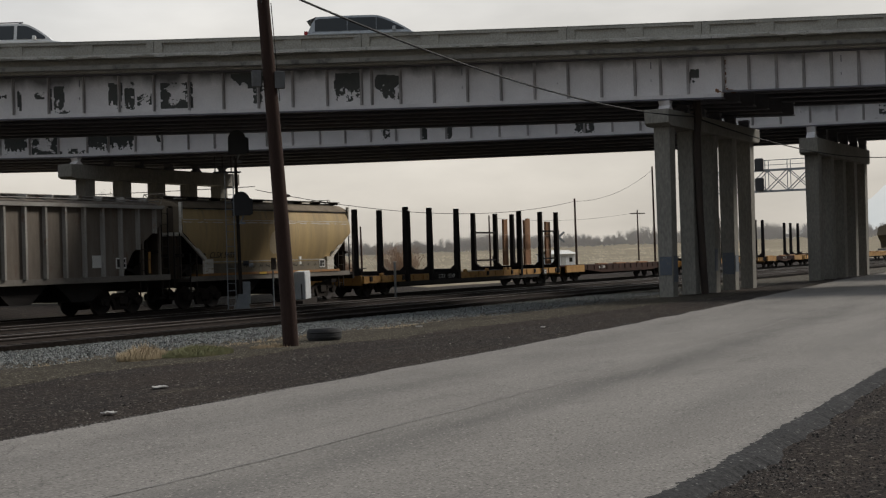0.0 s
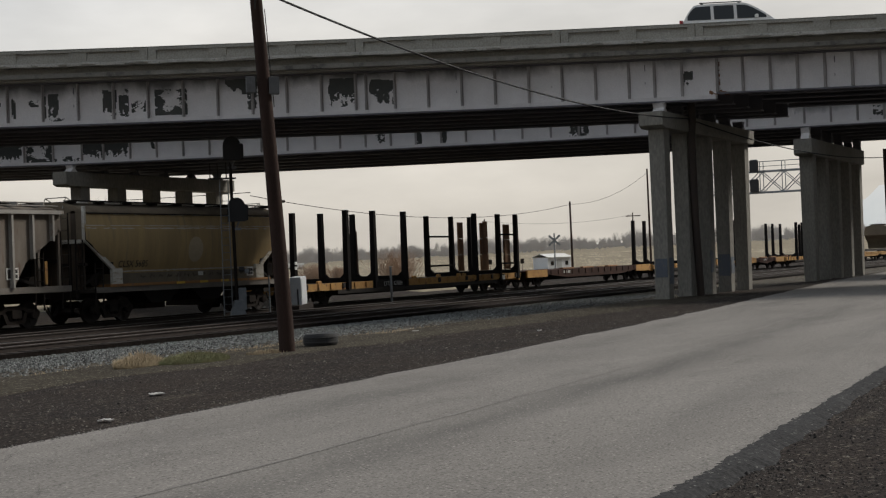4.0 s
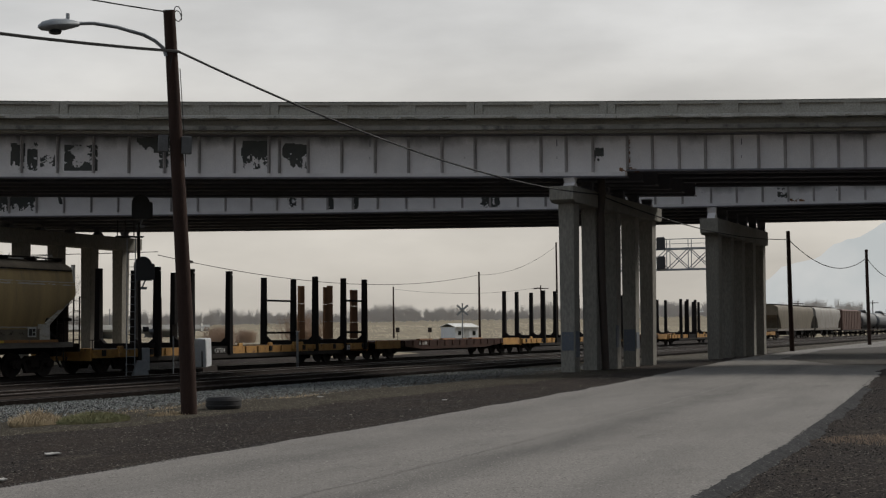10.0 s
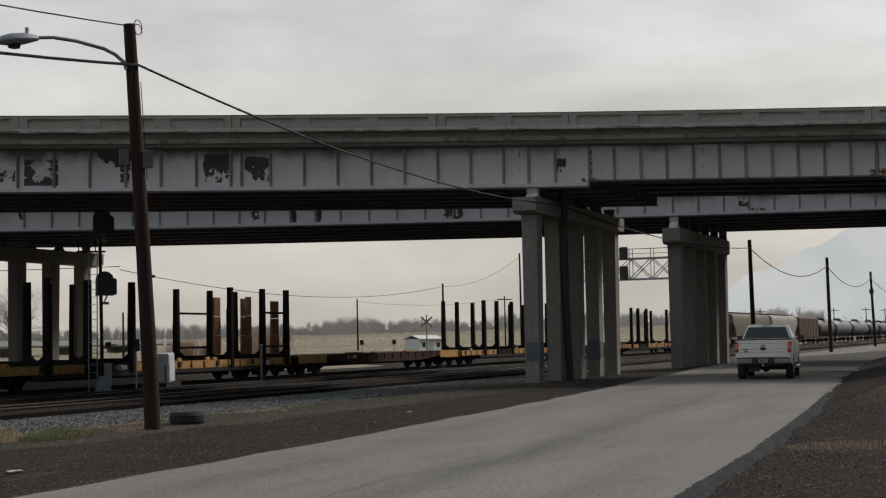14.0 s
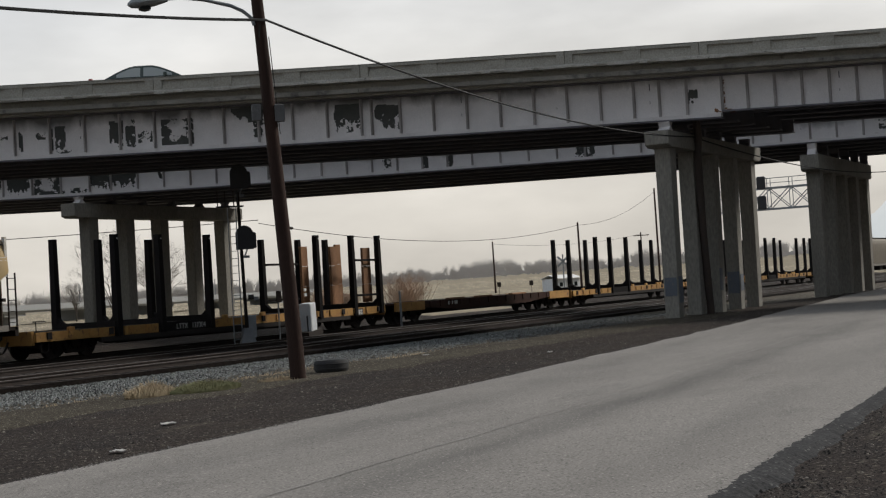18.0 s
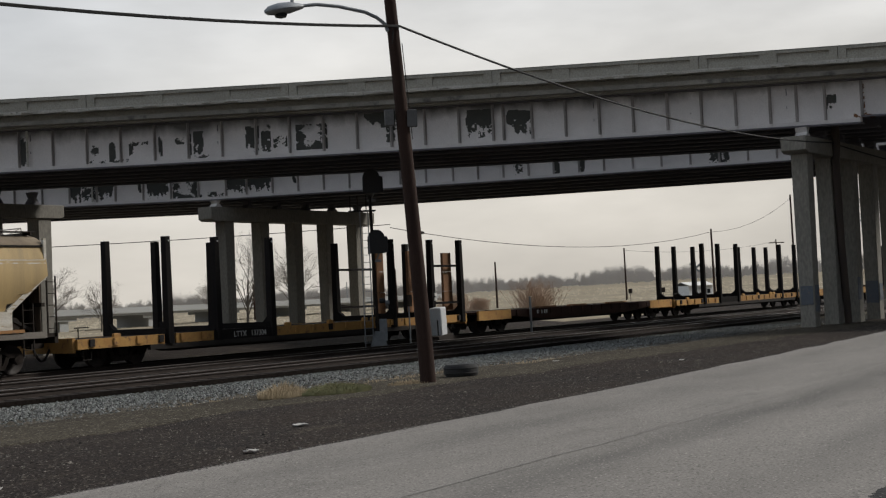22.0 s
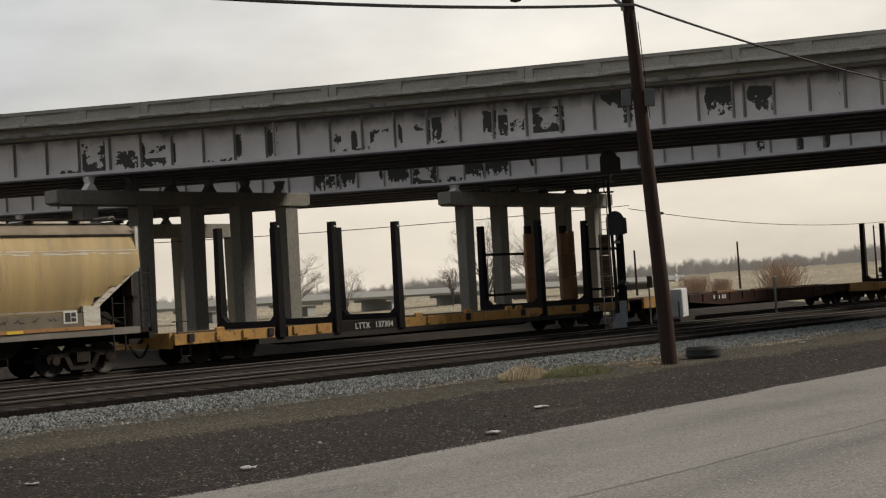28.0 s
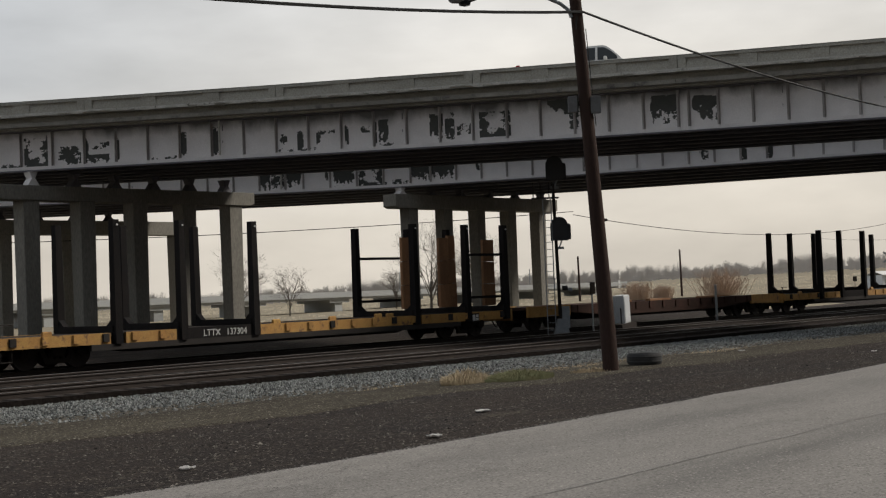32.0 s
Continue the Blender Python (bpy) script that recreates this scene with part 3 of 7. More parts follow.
def overpass(name, label, shift, near):
    """One carriageway: deck, cast parapets with sunk panels, painted plate girders with stiffeners."""
    top = thing(name, label, "overpass", kind="structure")
    across = 12.4 if near else 14.4
    y0, y1 = SPAN
    deck = along(line(y0, y1, shift, 2), [(0.34, 9.05), (0.34, 9.10), (0.12, 9.12), (0.12, 9.24), (0.50, 9.27), (0.50, 9.56), (0.52, 9.58), (0.36, 9.64), (across - 0.36, 9.64), (across - 0.31, 9.52), (across + 0.02, 9.52), (across + 0.02, 9.25), (across - 0.2, 9.22), (across - 0.2, 9.05)], not near)
    part("deck", deck, M_CONC, top, "weathered concrete deck slab with a stained edge")
    # the spalled drip ledge under the parapet
    ledge, rg = Solid(), random.Random(17)
    y = y0
    while y < y1:
        b = min(y1, y + rg.uniform(.12, .55))
        lo_, out = 9.535 + (.035 * rg.random() if rg.random() < .8 else .07), -.05 - .03 * rg.random()
        w = along(line(y, b, shift, 9), [(out, lo_), (out - .01, 9.66), (.04, 9.70), (.22, 9.70), (.60, 9.60), (.60, lo_)], not near)
        ledge.add(w.v, w.f)
        y = b
    for a in range(int(y0), int(y1), 8):
        part("fascia", along(line(a + .006, a + 7.994, shift, 2), [(0.0, 9.13), (0.0, 9.285), (0.13, 9.30), (0.13, 9.12)], not near), M_FASCIA, top, "stained concrete fascia strip, darkened for shade")
    part("drip_ledge", ledge, M_LEDGE, top, "pale spalled concrete ledge along the deck")
    # parapets in cast lengths with three sunk panels each
    cuts = [5.77 - 7.1 * i for i in range(9)][::-1] + [16.4, 20.97] + [20.97 + 6.95 * i for i in range(1, 11)]
    for side in (0, 1):
        for a, b in zip(cuts, cuts[1:]):
            a, b = a + 0.012, b - 0.012
            if side == 0:
                s = Solid()
                s.v, s.f = [], []
                core = along(line(a, b, shift, 7), [(0.03, 9.60), (0.13, 10.16), (0.32, 10.16), (0.32, 9.60)], not near)
                s.add(core.v, core.f)
                rim = 0.15
                for lo, hi in ((9.55, 9.72), (10.07, 10.20)):
                    w = along(line(a, b, shift, 7), [(0.0, lo), (0.0, hi), (rim + 0.004, hi), (rim + 0.004, lo)], not near)
                    s.add(w.v, w.f)
                w = along(line(a, b, shift, 7), [(0.0, 10.16), (0.0, 10.2), (0.32, 10.2), (0.32, 10.16)], not near)
                s.add(w.v, w.f)
                n_ = max(2, round((b - a) / 2.2))
                for k in range(n_ + 1):
                    c = a + (b - a) * k / n_
                    g = 0.29 if 0 < k < n_ else 0.26
                    p0, p1 = max(a, c - g), min(b, c + g)
                    w = along(line(p0, p1, shift, 9), [(0.002, 9.69), (0.002, 10.08), (rim + 0.004, 10.08), (rim + 0.004, 9.69)], not near)
                    s.add(w.v, w.f)
            else:
                s = along(line(a, b, shift + across - 0.3, 7), [(0, 9.52), (0, 10.2), (0.3, 10.2), (0.3, 9.52)], not near)
            part("parapet_panel", s, M_CONC, top)
    # plate girders
    for g in range(6):
        off = 1.0 + g * (across - 2.0) / 5
        up_ = .03 * g if near else 0.0
        y_in = 16.0 if near else y0
        # only the outer girder is white; inner girders and flanges take a darker steel
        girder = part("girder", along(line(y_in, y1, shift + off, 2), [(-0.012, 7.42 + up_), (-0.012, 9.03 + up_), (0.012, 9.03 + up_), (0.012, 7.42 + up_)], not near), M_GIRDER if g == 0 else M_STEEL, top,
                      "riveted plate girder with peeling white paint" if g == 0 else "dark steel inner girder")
        part("flange", along(line(y_in, y1, shift + off, 2), [(-0.24, 7.36 + up_), (-0.24, 7.42 + up_), (0.24, 7.42 + up_), (0.24, 7.36 + up_)], not near), M_STEEL, girder, "dark lower flange")
        lo_ = 7.60 if g == 0 else 7.93
        if near:
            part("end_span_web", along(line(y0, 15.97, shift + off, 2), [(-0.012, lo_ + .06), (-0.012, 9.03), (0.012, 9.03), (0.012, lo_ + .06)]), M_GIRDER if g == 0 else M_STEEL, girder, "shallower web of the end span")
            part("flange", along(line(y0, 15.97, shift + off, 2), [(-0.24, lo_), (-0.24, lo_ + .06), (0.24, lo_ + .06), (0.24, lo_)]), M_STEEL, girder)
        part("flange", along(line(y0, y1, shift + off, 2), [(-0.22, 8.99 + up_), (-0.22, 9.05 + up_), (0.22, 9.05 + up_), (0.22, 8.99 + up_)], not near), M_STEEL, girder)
        if g:
            continue
        lip = along(line(16.0 if near else y0, y1, shift + off, 2), [(-0.235, 7.425), (-0.235, 7.56), (-0.012, 7.56), (-0.012, 7.425)], not near)
        part("flange_angle", lip, M_GIRDER, girder, "white painted flange angle with rivets")
        for y in STIFF[near]:
            x = edge_x(y) + shift + off
            zb = 7.68 if near and y < 16 else 7.57
            s = Solid().box(-0.13, -0.012, -0.012, 0.012, zb, 8.985).box(-0.045, -0.012, -0.06, 0.06, zb, 8.985)
            part("stiffener", s, M_GRIME, girder, at=pose(x, y, 0 if near else lift(y), 0, 0, 25))
        bolts = Solid()
        y = 16.2
        while y < 72 and near:
            x = edge_x(y) + shift + off - 0.235
            bolts.add([(x, y - .018, 7.47), (x, y + .018, 7.47), (x, y + .018, 7.505), (x, y - .018, 7.505), (x - .02, y, 7.488)], [(0, 1, 4), (1, 2, 4), (2, 3, 4), (3, 0, 4)])
            y += 0.16
        if near:
            tagged(part("rivets", bolts, M_GIRDER, girder), kind="stuff")
        flakes = Solid()
        for k, (a, b, lo, hi, how) in enumerate(PEELS[name]):
            peel(flakes, a, b, lo, hi, shift + off - 0.0165, k + 1 + (0 if near else 20), how, near)
        part("peeled_patch", flakes, M_PEEL, girder, "dark green bare steel where paint has peeled")
        flakes = Solid()
        for k, (a, b, lo, hi, how) in enumerate(RUSTS[name]):
            peel(flakes, a, b, lo, hi, shift + off - 0.0185, k + 50, how, near)
        part("rust_stain", flakes, M_RUST, girder, "orange rust at the expansion joint")
        for jy in (44.45, 56.95):
            part("drain_pipe", Solid().rod((edge_x(jy) + shift + off - 0.2, jy, 7.6), (edge_x(jy) + shift + off - 0.2, jy, 9.0), 0.045), M_LEDGE, girder, "pale drain pipe")
    # cross frames between the girders
    for i in range(14):
        y = -14 + i * 6.5
        x = edge_x(y) + shift
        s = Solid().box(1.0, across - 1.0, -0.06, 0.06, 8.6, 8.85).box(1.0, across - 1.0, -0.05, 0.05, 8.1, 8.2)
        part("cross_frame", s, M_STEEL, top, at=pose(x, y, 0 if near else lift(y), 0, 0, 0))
    return top


PEEL_ROAD = [(16.83, 17.15, 7.91, 8.50, "hang"), (27.13, 27.94, 7.79, 8.71, "hang"), (28.43, 29.34, 7.74, 8.81, "hang"), (31.76, 32.1, 7.80, 8.8, "strip"), (31.78, 32.84, 8.39, 8.93, "hang"), (34.17, 35.23, 7.70, 8.64, "ring"),
             (35.57, 36.02, 7.84, 8.24, "wisp"), (36.14, 36.44, 7.70, 8.72, "strip"), (36.54, 36.98, 7.72, 8.69, "hang"), (38.19, 38.80, 7.56, 7.70, "wisp"), (38.48, 38.80, 7.66, 8.61, "hang"), (38.90, 39.02, 7.74, 8.59, "strip"), (39.15, 39.44, 8.16, 8.42, "wisp")]
PEEL_TRACKS = [(39.91, 40.01, 7.76, 8.52, "strip"), (40.40, 40.94, 8.22, 8.37, "wisp"), (40.92, 41.04, 7.84, 8.40, "strip"), (41.09, 42.42, 7.56, 7.70, "wisp"), (41.54, 41.73, 7.64, 8.37, "strip"), (42.13, 42.37, 7.83, 8.30, "blob"),
               (44.61, 44.81, 7.63, 8.77, "strip"), (45.80, 45.97, 7.72, 8.62, "strip"), (46.14, 47.13, 7.56, 7.68, "wisp"), (48.28, 48.38, 7.70, 8.57, "strip"), (48.65, 49.29, 8.18, 8.42, "wisp"), (48.58, 49.44, 7.56, 7.91, "hang"), (49.42, 49.59, 7.64, 8.61, "strip"), (49.71, 50.53, 7.58, 8.31, "blob"), (50.94, 51.78, 7.56, 8.74, "ring")]
PEEL_END = [(51.93, 52.67, 7.56, 7.70, "wisp"), (55.70, 55.92, 7.6, 8.32, "strip"), (57.79, 57.96, 7.76, 8.41, "strip"), (58.28, 58.43, 7.65, 7.92, "wisp"), (59.00, 59.17, 7.74, 8.29, "strip"), (60.48, 61.17, 7.56, 7.68, "wisp"), (61.19, 61.39, 7.88, 8.33, "strip"),
            (63.28, 63.51, 7.68, 8.47, "strip"), (63.61, 63.85, 7.83, 8.17, "wisp"), (64.15, 64.32, 7.89, 8.06, "blob"), (65.9, 66.7, 7.6, 8.5, "ring")]
PEEL_FAR = [(28.11, 29.07, 7.50, 8.45, "blob"), (34.74, 34.96, 7.60, 8.3, "strip"), (35.89, 36.12, 7.60, 8.3, "strip"), (37.59, 37.89, 7.7, 8.3, "wisp"), (47.89, 48.06, 8.05, 8.35, "blob"), (49.07, 50.13, 7.72, 8.50, "hang"), (50.21, 51.07, 7.66, 8.46, "hang"), (51.19, 52.30, 7.56, 7.80, "wisp"),
            (52.40, 53.46, 7.56, 8.40, "ring"), (53.68, 54.61, 7.60, 8.50, "hang"), (54.89, 55.01, 8.00, 8.40, "strip"), (56.12, 56.81, 7.69, 8.45, "hang"), (56.88, 57.52, 7.67, 8.45, "blob"), (57.57, 58.09, 7.58, 8.45, "hang"), (14.3, 14.8, 7.7, 8.3, "wisp")]
PEELS = {"overpass": PEEL_ROAD + PEEL_TRACKS + PEEL_END, "far_overpass": PEEL_FAR}
RUSTS = {"overpass": [(15.55, 16.25, 7.60, 7.74, "wisp"), (15.9, 16.0, 7.7, 8.8, "wisp"), (5.4, 6.0, 7.68, 7.9, "blob"), (5.68, 5.8, 7.8, 8.7, "wisp"), (57.0, 57.5, 7.58, 7.75, "hang"), (57.1, 57.25, 7.7, 8.2, "wisp")], "far_overpass": [(13.5, 14.2, 7.58, 7.7, "wisp")]}
overpass("overpass", "concrete and steel highway overpass with peeling white girders", 0.0, True)
overpass("far_overpass", "second parallel highway overpass of white plate girders", 22.6, False)


def bent(x0, x1, y, z, label, columns, first, thick=0.62, seat=7.36, apart=2.08, half=0.34):
    """A pier: tapered concrete columns under one cap beam, with bearings on it under the girders."""
    pier = thing("bridge_pier", label, "pier", pose(x0, y, 0), "bridge piers", "structure")
    w = x1 - x0
    cap = Solid().prism([(0, z + 0.10), (0, z + thick), (w, z + thick), (w, z + 0.10), (w - 0.25, z), (0.25, z)], -0.48, 0.48, "y")
    part("cap_beam", cap, M_PIER, pier, "weathered concrete cap beam", bevel=0.03)
    for c in columns:
        c -= x0
        s = Solid()
        g = 0.07
        for (h, zz) in ((half - .02, -0.45), (half + .02, z + 0.01)):
            s.v += [(c + p * h, q * h, zz) for p, q in ((-1, -1 + g), (-1 + g, -1), (1 - g, -1), (1, -1 + g), (1, 1 - g), (1 - g, 1), (-1 + g, 1), (-1, 1 - g))]
        s.f += [(k, (k + 1) % 8, 8 + (k + 1) % 8, 8 + k) for k in range(8)] + [tuple(range(8)), tuple(range(8, 16))]
        part("column", s, M_PIER, pier)
    for i in range(6):
        c = first - x0 + i * apart
        h = z + thick
        mid = h + (seat - h) * .55
        s = Solid().prism([(c - 0.30, h), (c + 0.30, h), (c + 0.07, mid), (c + 0.20, seat), (c - 0.20, seat), (c - 0.07, mid)], -0.22, 0.22, "y")
        part("bearing", s, M_GIRDER if i == 0 else M_STEEL, pier, "pale rocker bearing" if i == 0 else "dark rocker bearing")
    return pier


road_pier = bent(50.4, 62.6, 18.0, 6.35, "five-column concrete pier beside the road, touched with blue paint", [51.25 + 2.65 * i for i in range(5)], edge_x(18) + 1, half=.295)
part("drain_pipe", Solid().tube([(2.95, -.62, 7.5), (3.05, -.62, 6.9), (3.15, -.52, 6.2), (3.55, -.42, 3.0), (3.95, -.42, -.4)], .15, 12), M_PIPE, road_pier, "dark drain pipe down the pier", smooth=True)
BLUE_AT = ((.66, 1.08, -.306, -.284, .49, 1.48), (.544, .566, -.24, .22, .75, 1.45), (8.494, 8.516, -.26, .24, .60, 1.52), (8.55, 9.0, -.306, -.284, .70, 1.4), (5.75, 6.1, -.306, -.284, .8, 1.7))
bent(73.3, 86.1, 18.0, 6.45, "five-column concrete pier of the second overpass", [74.25 + 2.81 * i for i in range(5)], edge_x(18) + 23.6, .85, 7.92, 2.48)
bent(31.3, 45.0, 51.6, 6.15, "five-column concrete pier behind the tracks", [32.9 + 2.75 * i for i in range(5)], edge_x(51.6) + 1, half=.37)
bent(54.9, 69.2, 51.6, 6.25, "five-column concrete pier of the second overpass behind the tracks", [56.4 + 2.85 * i for i in range(5)], edge_x(51.6) + 23.6, .75, 7.37, 2.48)
bent(40.6, 57.8, 72.0, 5.95, "wide concrete pier of the second overpass farther along", [44.3 + 4.1 * i for i in range(4)], edge_x(72) + 23.6, .85, 7.36, 2.48, .36)

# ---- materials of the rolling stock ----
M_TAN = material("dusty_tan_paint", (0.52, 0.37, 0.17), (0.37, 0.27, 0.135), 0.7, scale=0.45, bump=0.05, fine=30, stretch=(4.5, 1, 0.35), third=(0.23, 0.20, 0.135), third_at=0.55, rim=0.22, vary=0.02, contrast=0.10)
M_ENDBROWN = material("brown_end_sheet", (0.10, 0.072, 0.048), (0.055, 0.042, 0.032), 0.85, scale=1.2, stretch=(1, 2.5, .4), third=(0.16, 0.10, 0.06), third_at=0.6, vary=0.08)
M_TANLOW = material("grimy_tan_paint", (0.185, 0.155, 0.105), (0.12, 0.10, 0.075), 0.8, scale=0.8, bump=0.05, stretch=(2, 1, 0.6), third=(0.24, 0.22, 0.19), third_at=0.6, rim=0.1)
M_SMEAR = material("cement_streak", (0.66, 0.64, 0.59), (0.50, 0.46, 0.39), 0.9, scale=2.2, stretch=(0.5, 1, 3), third=(0.36, 0.28, 0.17), third_at=0.56)
M_ORANGE = material("rusted_orange_sill", (0.36, 0.17, 0.055), (0.26, 0.14, 0.06), 0.8, scale=1.5, third=(0.17, 0.12, 0.08), third_at=0.58)
M_SILL = material("grey_dirty_sill", (0.22, 0.20, 0.175), (0.15, 0.13, 0.11), 0.85, scale=1.2, stretch=(0.6, 1, 1), third=(0.30, 0.17, 0.10), third_at=0.66)
M_ROOF = material("dusty_roof", (0.21, 0.165, 0.11), (0.13, 0.10, 0.07), 0.9, scale=0.8, stretch=(2, 1, 1))
M_BLACK = material("sooty_black_steel", (0.022, 0.020, 0.0195), (0.036, 0.031, 0.028), 0.75, scale=2, vary=0.12, spec=0.15)
M_TRUCKS = material("bogie_iron", (0.023, 0.0195, 0.017), (0.040, 0.031, 0.026), 0.85, scale=3, vary=0.1, spec=0.15)
M_WHEEL = material("wheel_iron", (0.0186, 0.0149, 0.0130), (0.0372, 0.0236, 0.0186), 0.65, scale=4, vary=0.15)
M_YELLOW = material("chipped_yellow_paint", (0.46, 0.265, 0.068), (0.35, 0.17, 0.048), 0.8, scale=1.6, third=(0.15, 0.078, 0.040), third_at=0.56, rim=0.1, vary=0.15)
M_STAKE = material("black_stake_paint", (0.011, 0.0105, 0.011), (0.021, 0.018, 0.017), 0.8, scale=2, stretch=(1, 1, 0.4), vary=0.2, spec=0.06)
M_PLANK = material("brown_plank", (0.29, 0.145, 0.066), (0.19, 0.092, 0.043), 0.85, scale=2, stretch=(1, 1, 0.3), vary=0.2)
M_REDFLAT = material("red_brown_flat", (0.068, 0.032, 0.024), (0.042, 0.027, 0.022), 0.9, scale=1.2, third=(0.11, 0.075, 0.055), third_at=0.66, vary=0.1, spec=0.15)
M_WHITE = material("white_paint", (0.70, 0.69, 0.66), (0.55, 0.54, 0.50), 0.6, scale=3, bump=0.05)
M_REFLEX = material("yellow_reflector", (0.75, 0.50, 0.05), (0.65, 0.42, 0.05), 0.5, scale=3, bump=0)
M_GREYHOP = material("dirty_grey_paint", (0.185, 0.158, 0.130), (0.088, 0.066, 0.048), 0.8, scale=0.6, stretch=(2.4, 1, 0.5), third=(0.105, 0.060, 0.038), third_at=0.57, rim=0.14, contrast=0.12)
M_RIB = material("pale_rib_paint", (0.33, 0.315, 0.29), (0.22, 0.20, 0.175), 0.75, scale=1, stretch=(1, 1, 0.5), third=(0.20, 0.135, 0.10), third_at=0.60)
M_LETTER = material("black_lettering", (0.03, 0.028, 0.026), (0.045, 0.04, 0.036), 0.8, bump=0)
M_PALE = material("pale_lettering", (0.62, 0.62, 0.60), (0.5, 0.5, 0.48), 0.7, bump=0)
M_DISC = material("faded_round_mark", (0.55, 0.46, 0.31), (0.47, 0.39, 0.26), 0.8, scale=2, bump=0)
M_BARK = material("grey_bark", (0.11, 0.095, 0.08), (0.075, 0.065, 0.055), 0.95, scale=3)


def letters(text, size, mat, parent, name, at):
    """Writing as a thin mesh, in the built-in font."""
    cu = bpy.data.curves.new("letters", "FONT")
    cu.body, cu.size, cu.extrude, cu.align_x, cu.align_y = text, size, 0.003, "CENTER", "CENTER"
    tmp = bpy.data.objects.new("letters", cu)
    scene.collection.objects.link(tmp)
    me = bpy.data.meshes.new_from_object(tmp.evaluated_get(bpy.context.evaluated_depsgraph_get()))
    bpy.data.objects.remove(tmp)
    me.materials.clear()
    me.materials.append(mat)
    ob = new(name, me)
    ob.parent = parent
    ob.matrix_basis = at
    return ob


WHEELS = []


def bogie(car, x, keyed=True):
    """A two-axle truck: cast side frames, bolster with springs, four wheels on axles."""
    fr = Solid()
    out = [(-1.15, .58), (-1.02, .66), (-.62, .66), (-.35, .80), (.35, .80), (.62, .66), (1.02, .66), (1.15, .58), (1.12, .40), (.98, .34), (.72, .38), (.42, .16), (-.42, .16), (-.72, .38), (-.98, .34), (-1.12, .40)]
    hole = part("bogie", Solid().box(-.22, .22, -1.15, 1.15, .38, .66), M_TRUCKS, car, "dark cast-iron bogie", pose(x, 0, 0))
    for y in (-1.0, 1.0):
        s = Solid()
        s.prism([(-1.12, .40), (-1.15, .58), (-1.02, .66), (-.60, .66), (-.36, .80), (.36, .80), (.60, .66), (1.02, .66), (1.15, .58), (1.12, .40), (.98, .34), (.78, .36), (.80, .52), (.58, .54), (.34, .66), (-.34, .66), (-.58, .54), (-.80, .52), (-.78, .36), (-.98, .34)], y - .07, y + .07)
        s.prism([(-.58, .54), (-.44, .58), (-.30, .30), (.30, .30), (.44, .58), (.58, .54), (.40, .17), (-.40, .17)], y - .07, y + .07)
        for k in (-.2, 0, .2):
            s.rod((k, y, .29), (k, y, .48), .085, n=8)
        part("side_frame", s, M_TRUCKS, hole)
        for a in (-.875, .875):
            part("axle_box", Solid().lathe([(0, 0), (.13, 0), (.15, .05), (.15, .12), (0, .12)], (a, y - .12 if y < 0 else y, .46), (0, 1, 0), 10), M_TRUCKS, hole)
    for a in (-.875, .875):
        for side in (-1, 1):
            s = Solid().lathe([(0, .09), (.08, .09), (.10, .02), (.34, .015), (.40, .05), (.46, .05), (.465, -.05), (.49, -.06), (.49, -.075), (.36, -.07), (.14, -.06), (.09, -.7), (0, -.7)], (0, 0, 0), (0, side, 0), 20)
            for k in range(3):
                c = 2 * math.pi * k / 3
                s.bar((.14 * math.cos(c), side * .02, .14 * math.sin(c)), (.33 * math.cos(c), side * .02, .33 * math.sin(c)), .03, .03, (0, 1, 0))
            w = part("wheel", s, M_WHEEL, hole, "", pose(a, side * .76, .46), smooth=True)
            if keyed:
                WHEELS.append(w)
    return hole


def coupler(car, x, way):
    s = Solid().box(min(x, x + way * .5), max(x, x + way * .5), -.09, .09, .78, .96).box(min(x + way * .45, x + way * .68), max(x + way * .45, x + way * .68), -.14, .14, .74, 1.0, .03)
    part("coupler", s, M_TRUCKS, car, "rusty knuckle coupler")
    h = Solid().tube([(x + way * (.1 + .65 * i / 8), -.35, .7 - .38 * math.sin(math.pi * i / 8)) for i in range(9)], .025, 6)
    part("air_hose", h, M_BLACK, car, "sagging black air hose")


def ladder(car, x0, x1, y, z0, z1, n, name="ladder"):
    s = Solid()
    for x in (x0, x1):
        s.bar((x, y, z0), (x, y, z1), .035, .05, (0, 1, 0))
    for i in range(n):
        z = z0 + (z1 - z0) * (i + .5) / n
        s.rod((x0, y - .02, z), (x1, y - .02, z), .013, n=6)
    part(name, s, M_TRUCKS, car)


def hull(length, sections, slope_in, z_high, z_low, z_floor, bulge=1.0):
    """A covered hopper's body: rounded section drawn lengthwise, cut away below by the sloping end sheets."""
    s, half = Solid(), length / 2
    xs_ = [-half, -half + .02] + [-half + slope_in * k / 4 for k in range(1, 5)] + [-half + slope_in + (length - 2 * slope_in) * k / 8 for k in range(1, 8)] + [half - slope_in * k / 4 for k in (4, 3, 2, 1)] + [half - .02, half]
    n = None
    for x in xs_:
        d = min(half - abs(x), slope_in) / slope_in
        zb = z_high + (z_low - z_high) * d if d < 0.999 else z_floor
        ring = [(w, max(z, zb)) for w, z in sections]
        pts = [(x, -w, z) for w, z in ring] + [(x, w, z) for w, z in reversed(ring)]
        n = len(pts)
        s.v += pts
    m = len(xs_)
    s.f += [(i * n + k, (i + 1) * n + k, (i + 1) * n + (k + 1) % n, i * n + (k + 1) % n) for i in range(m - 1) for k in range(n)]
    s.f += [tuple(range(n)), tuple(reversed(range((m - 1) * n, m * n)))]
    return s


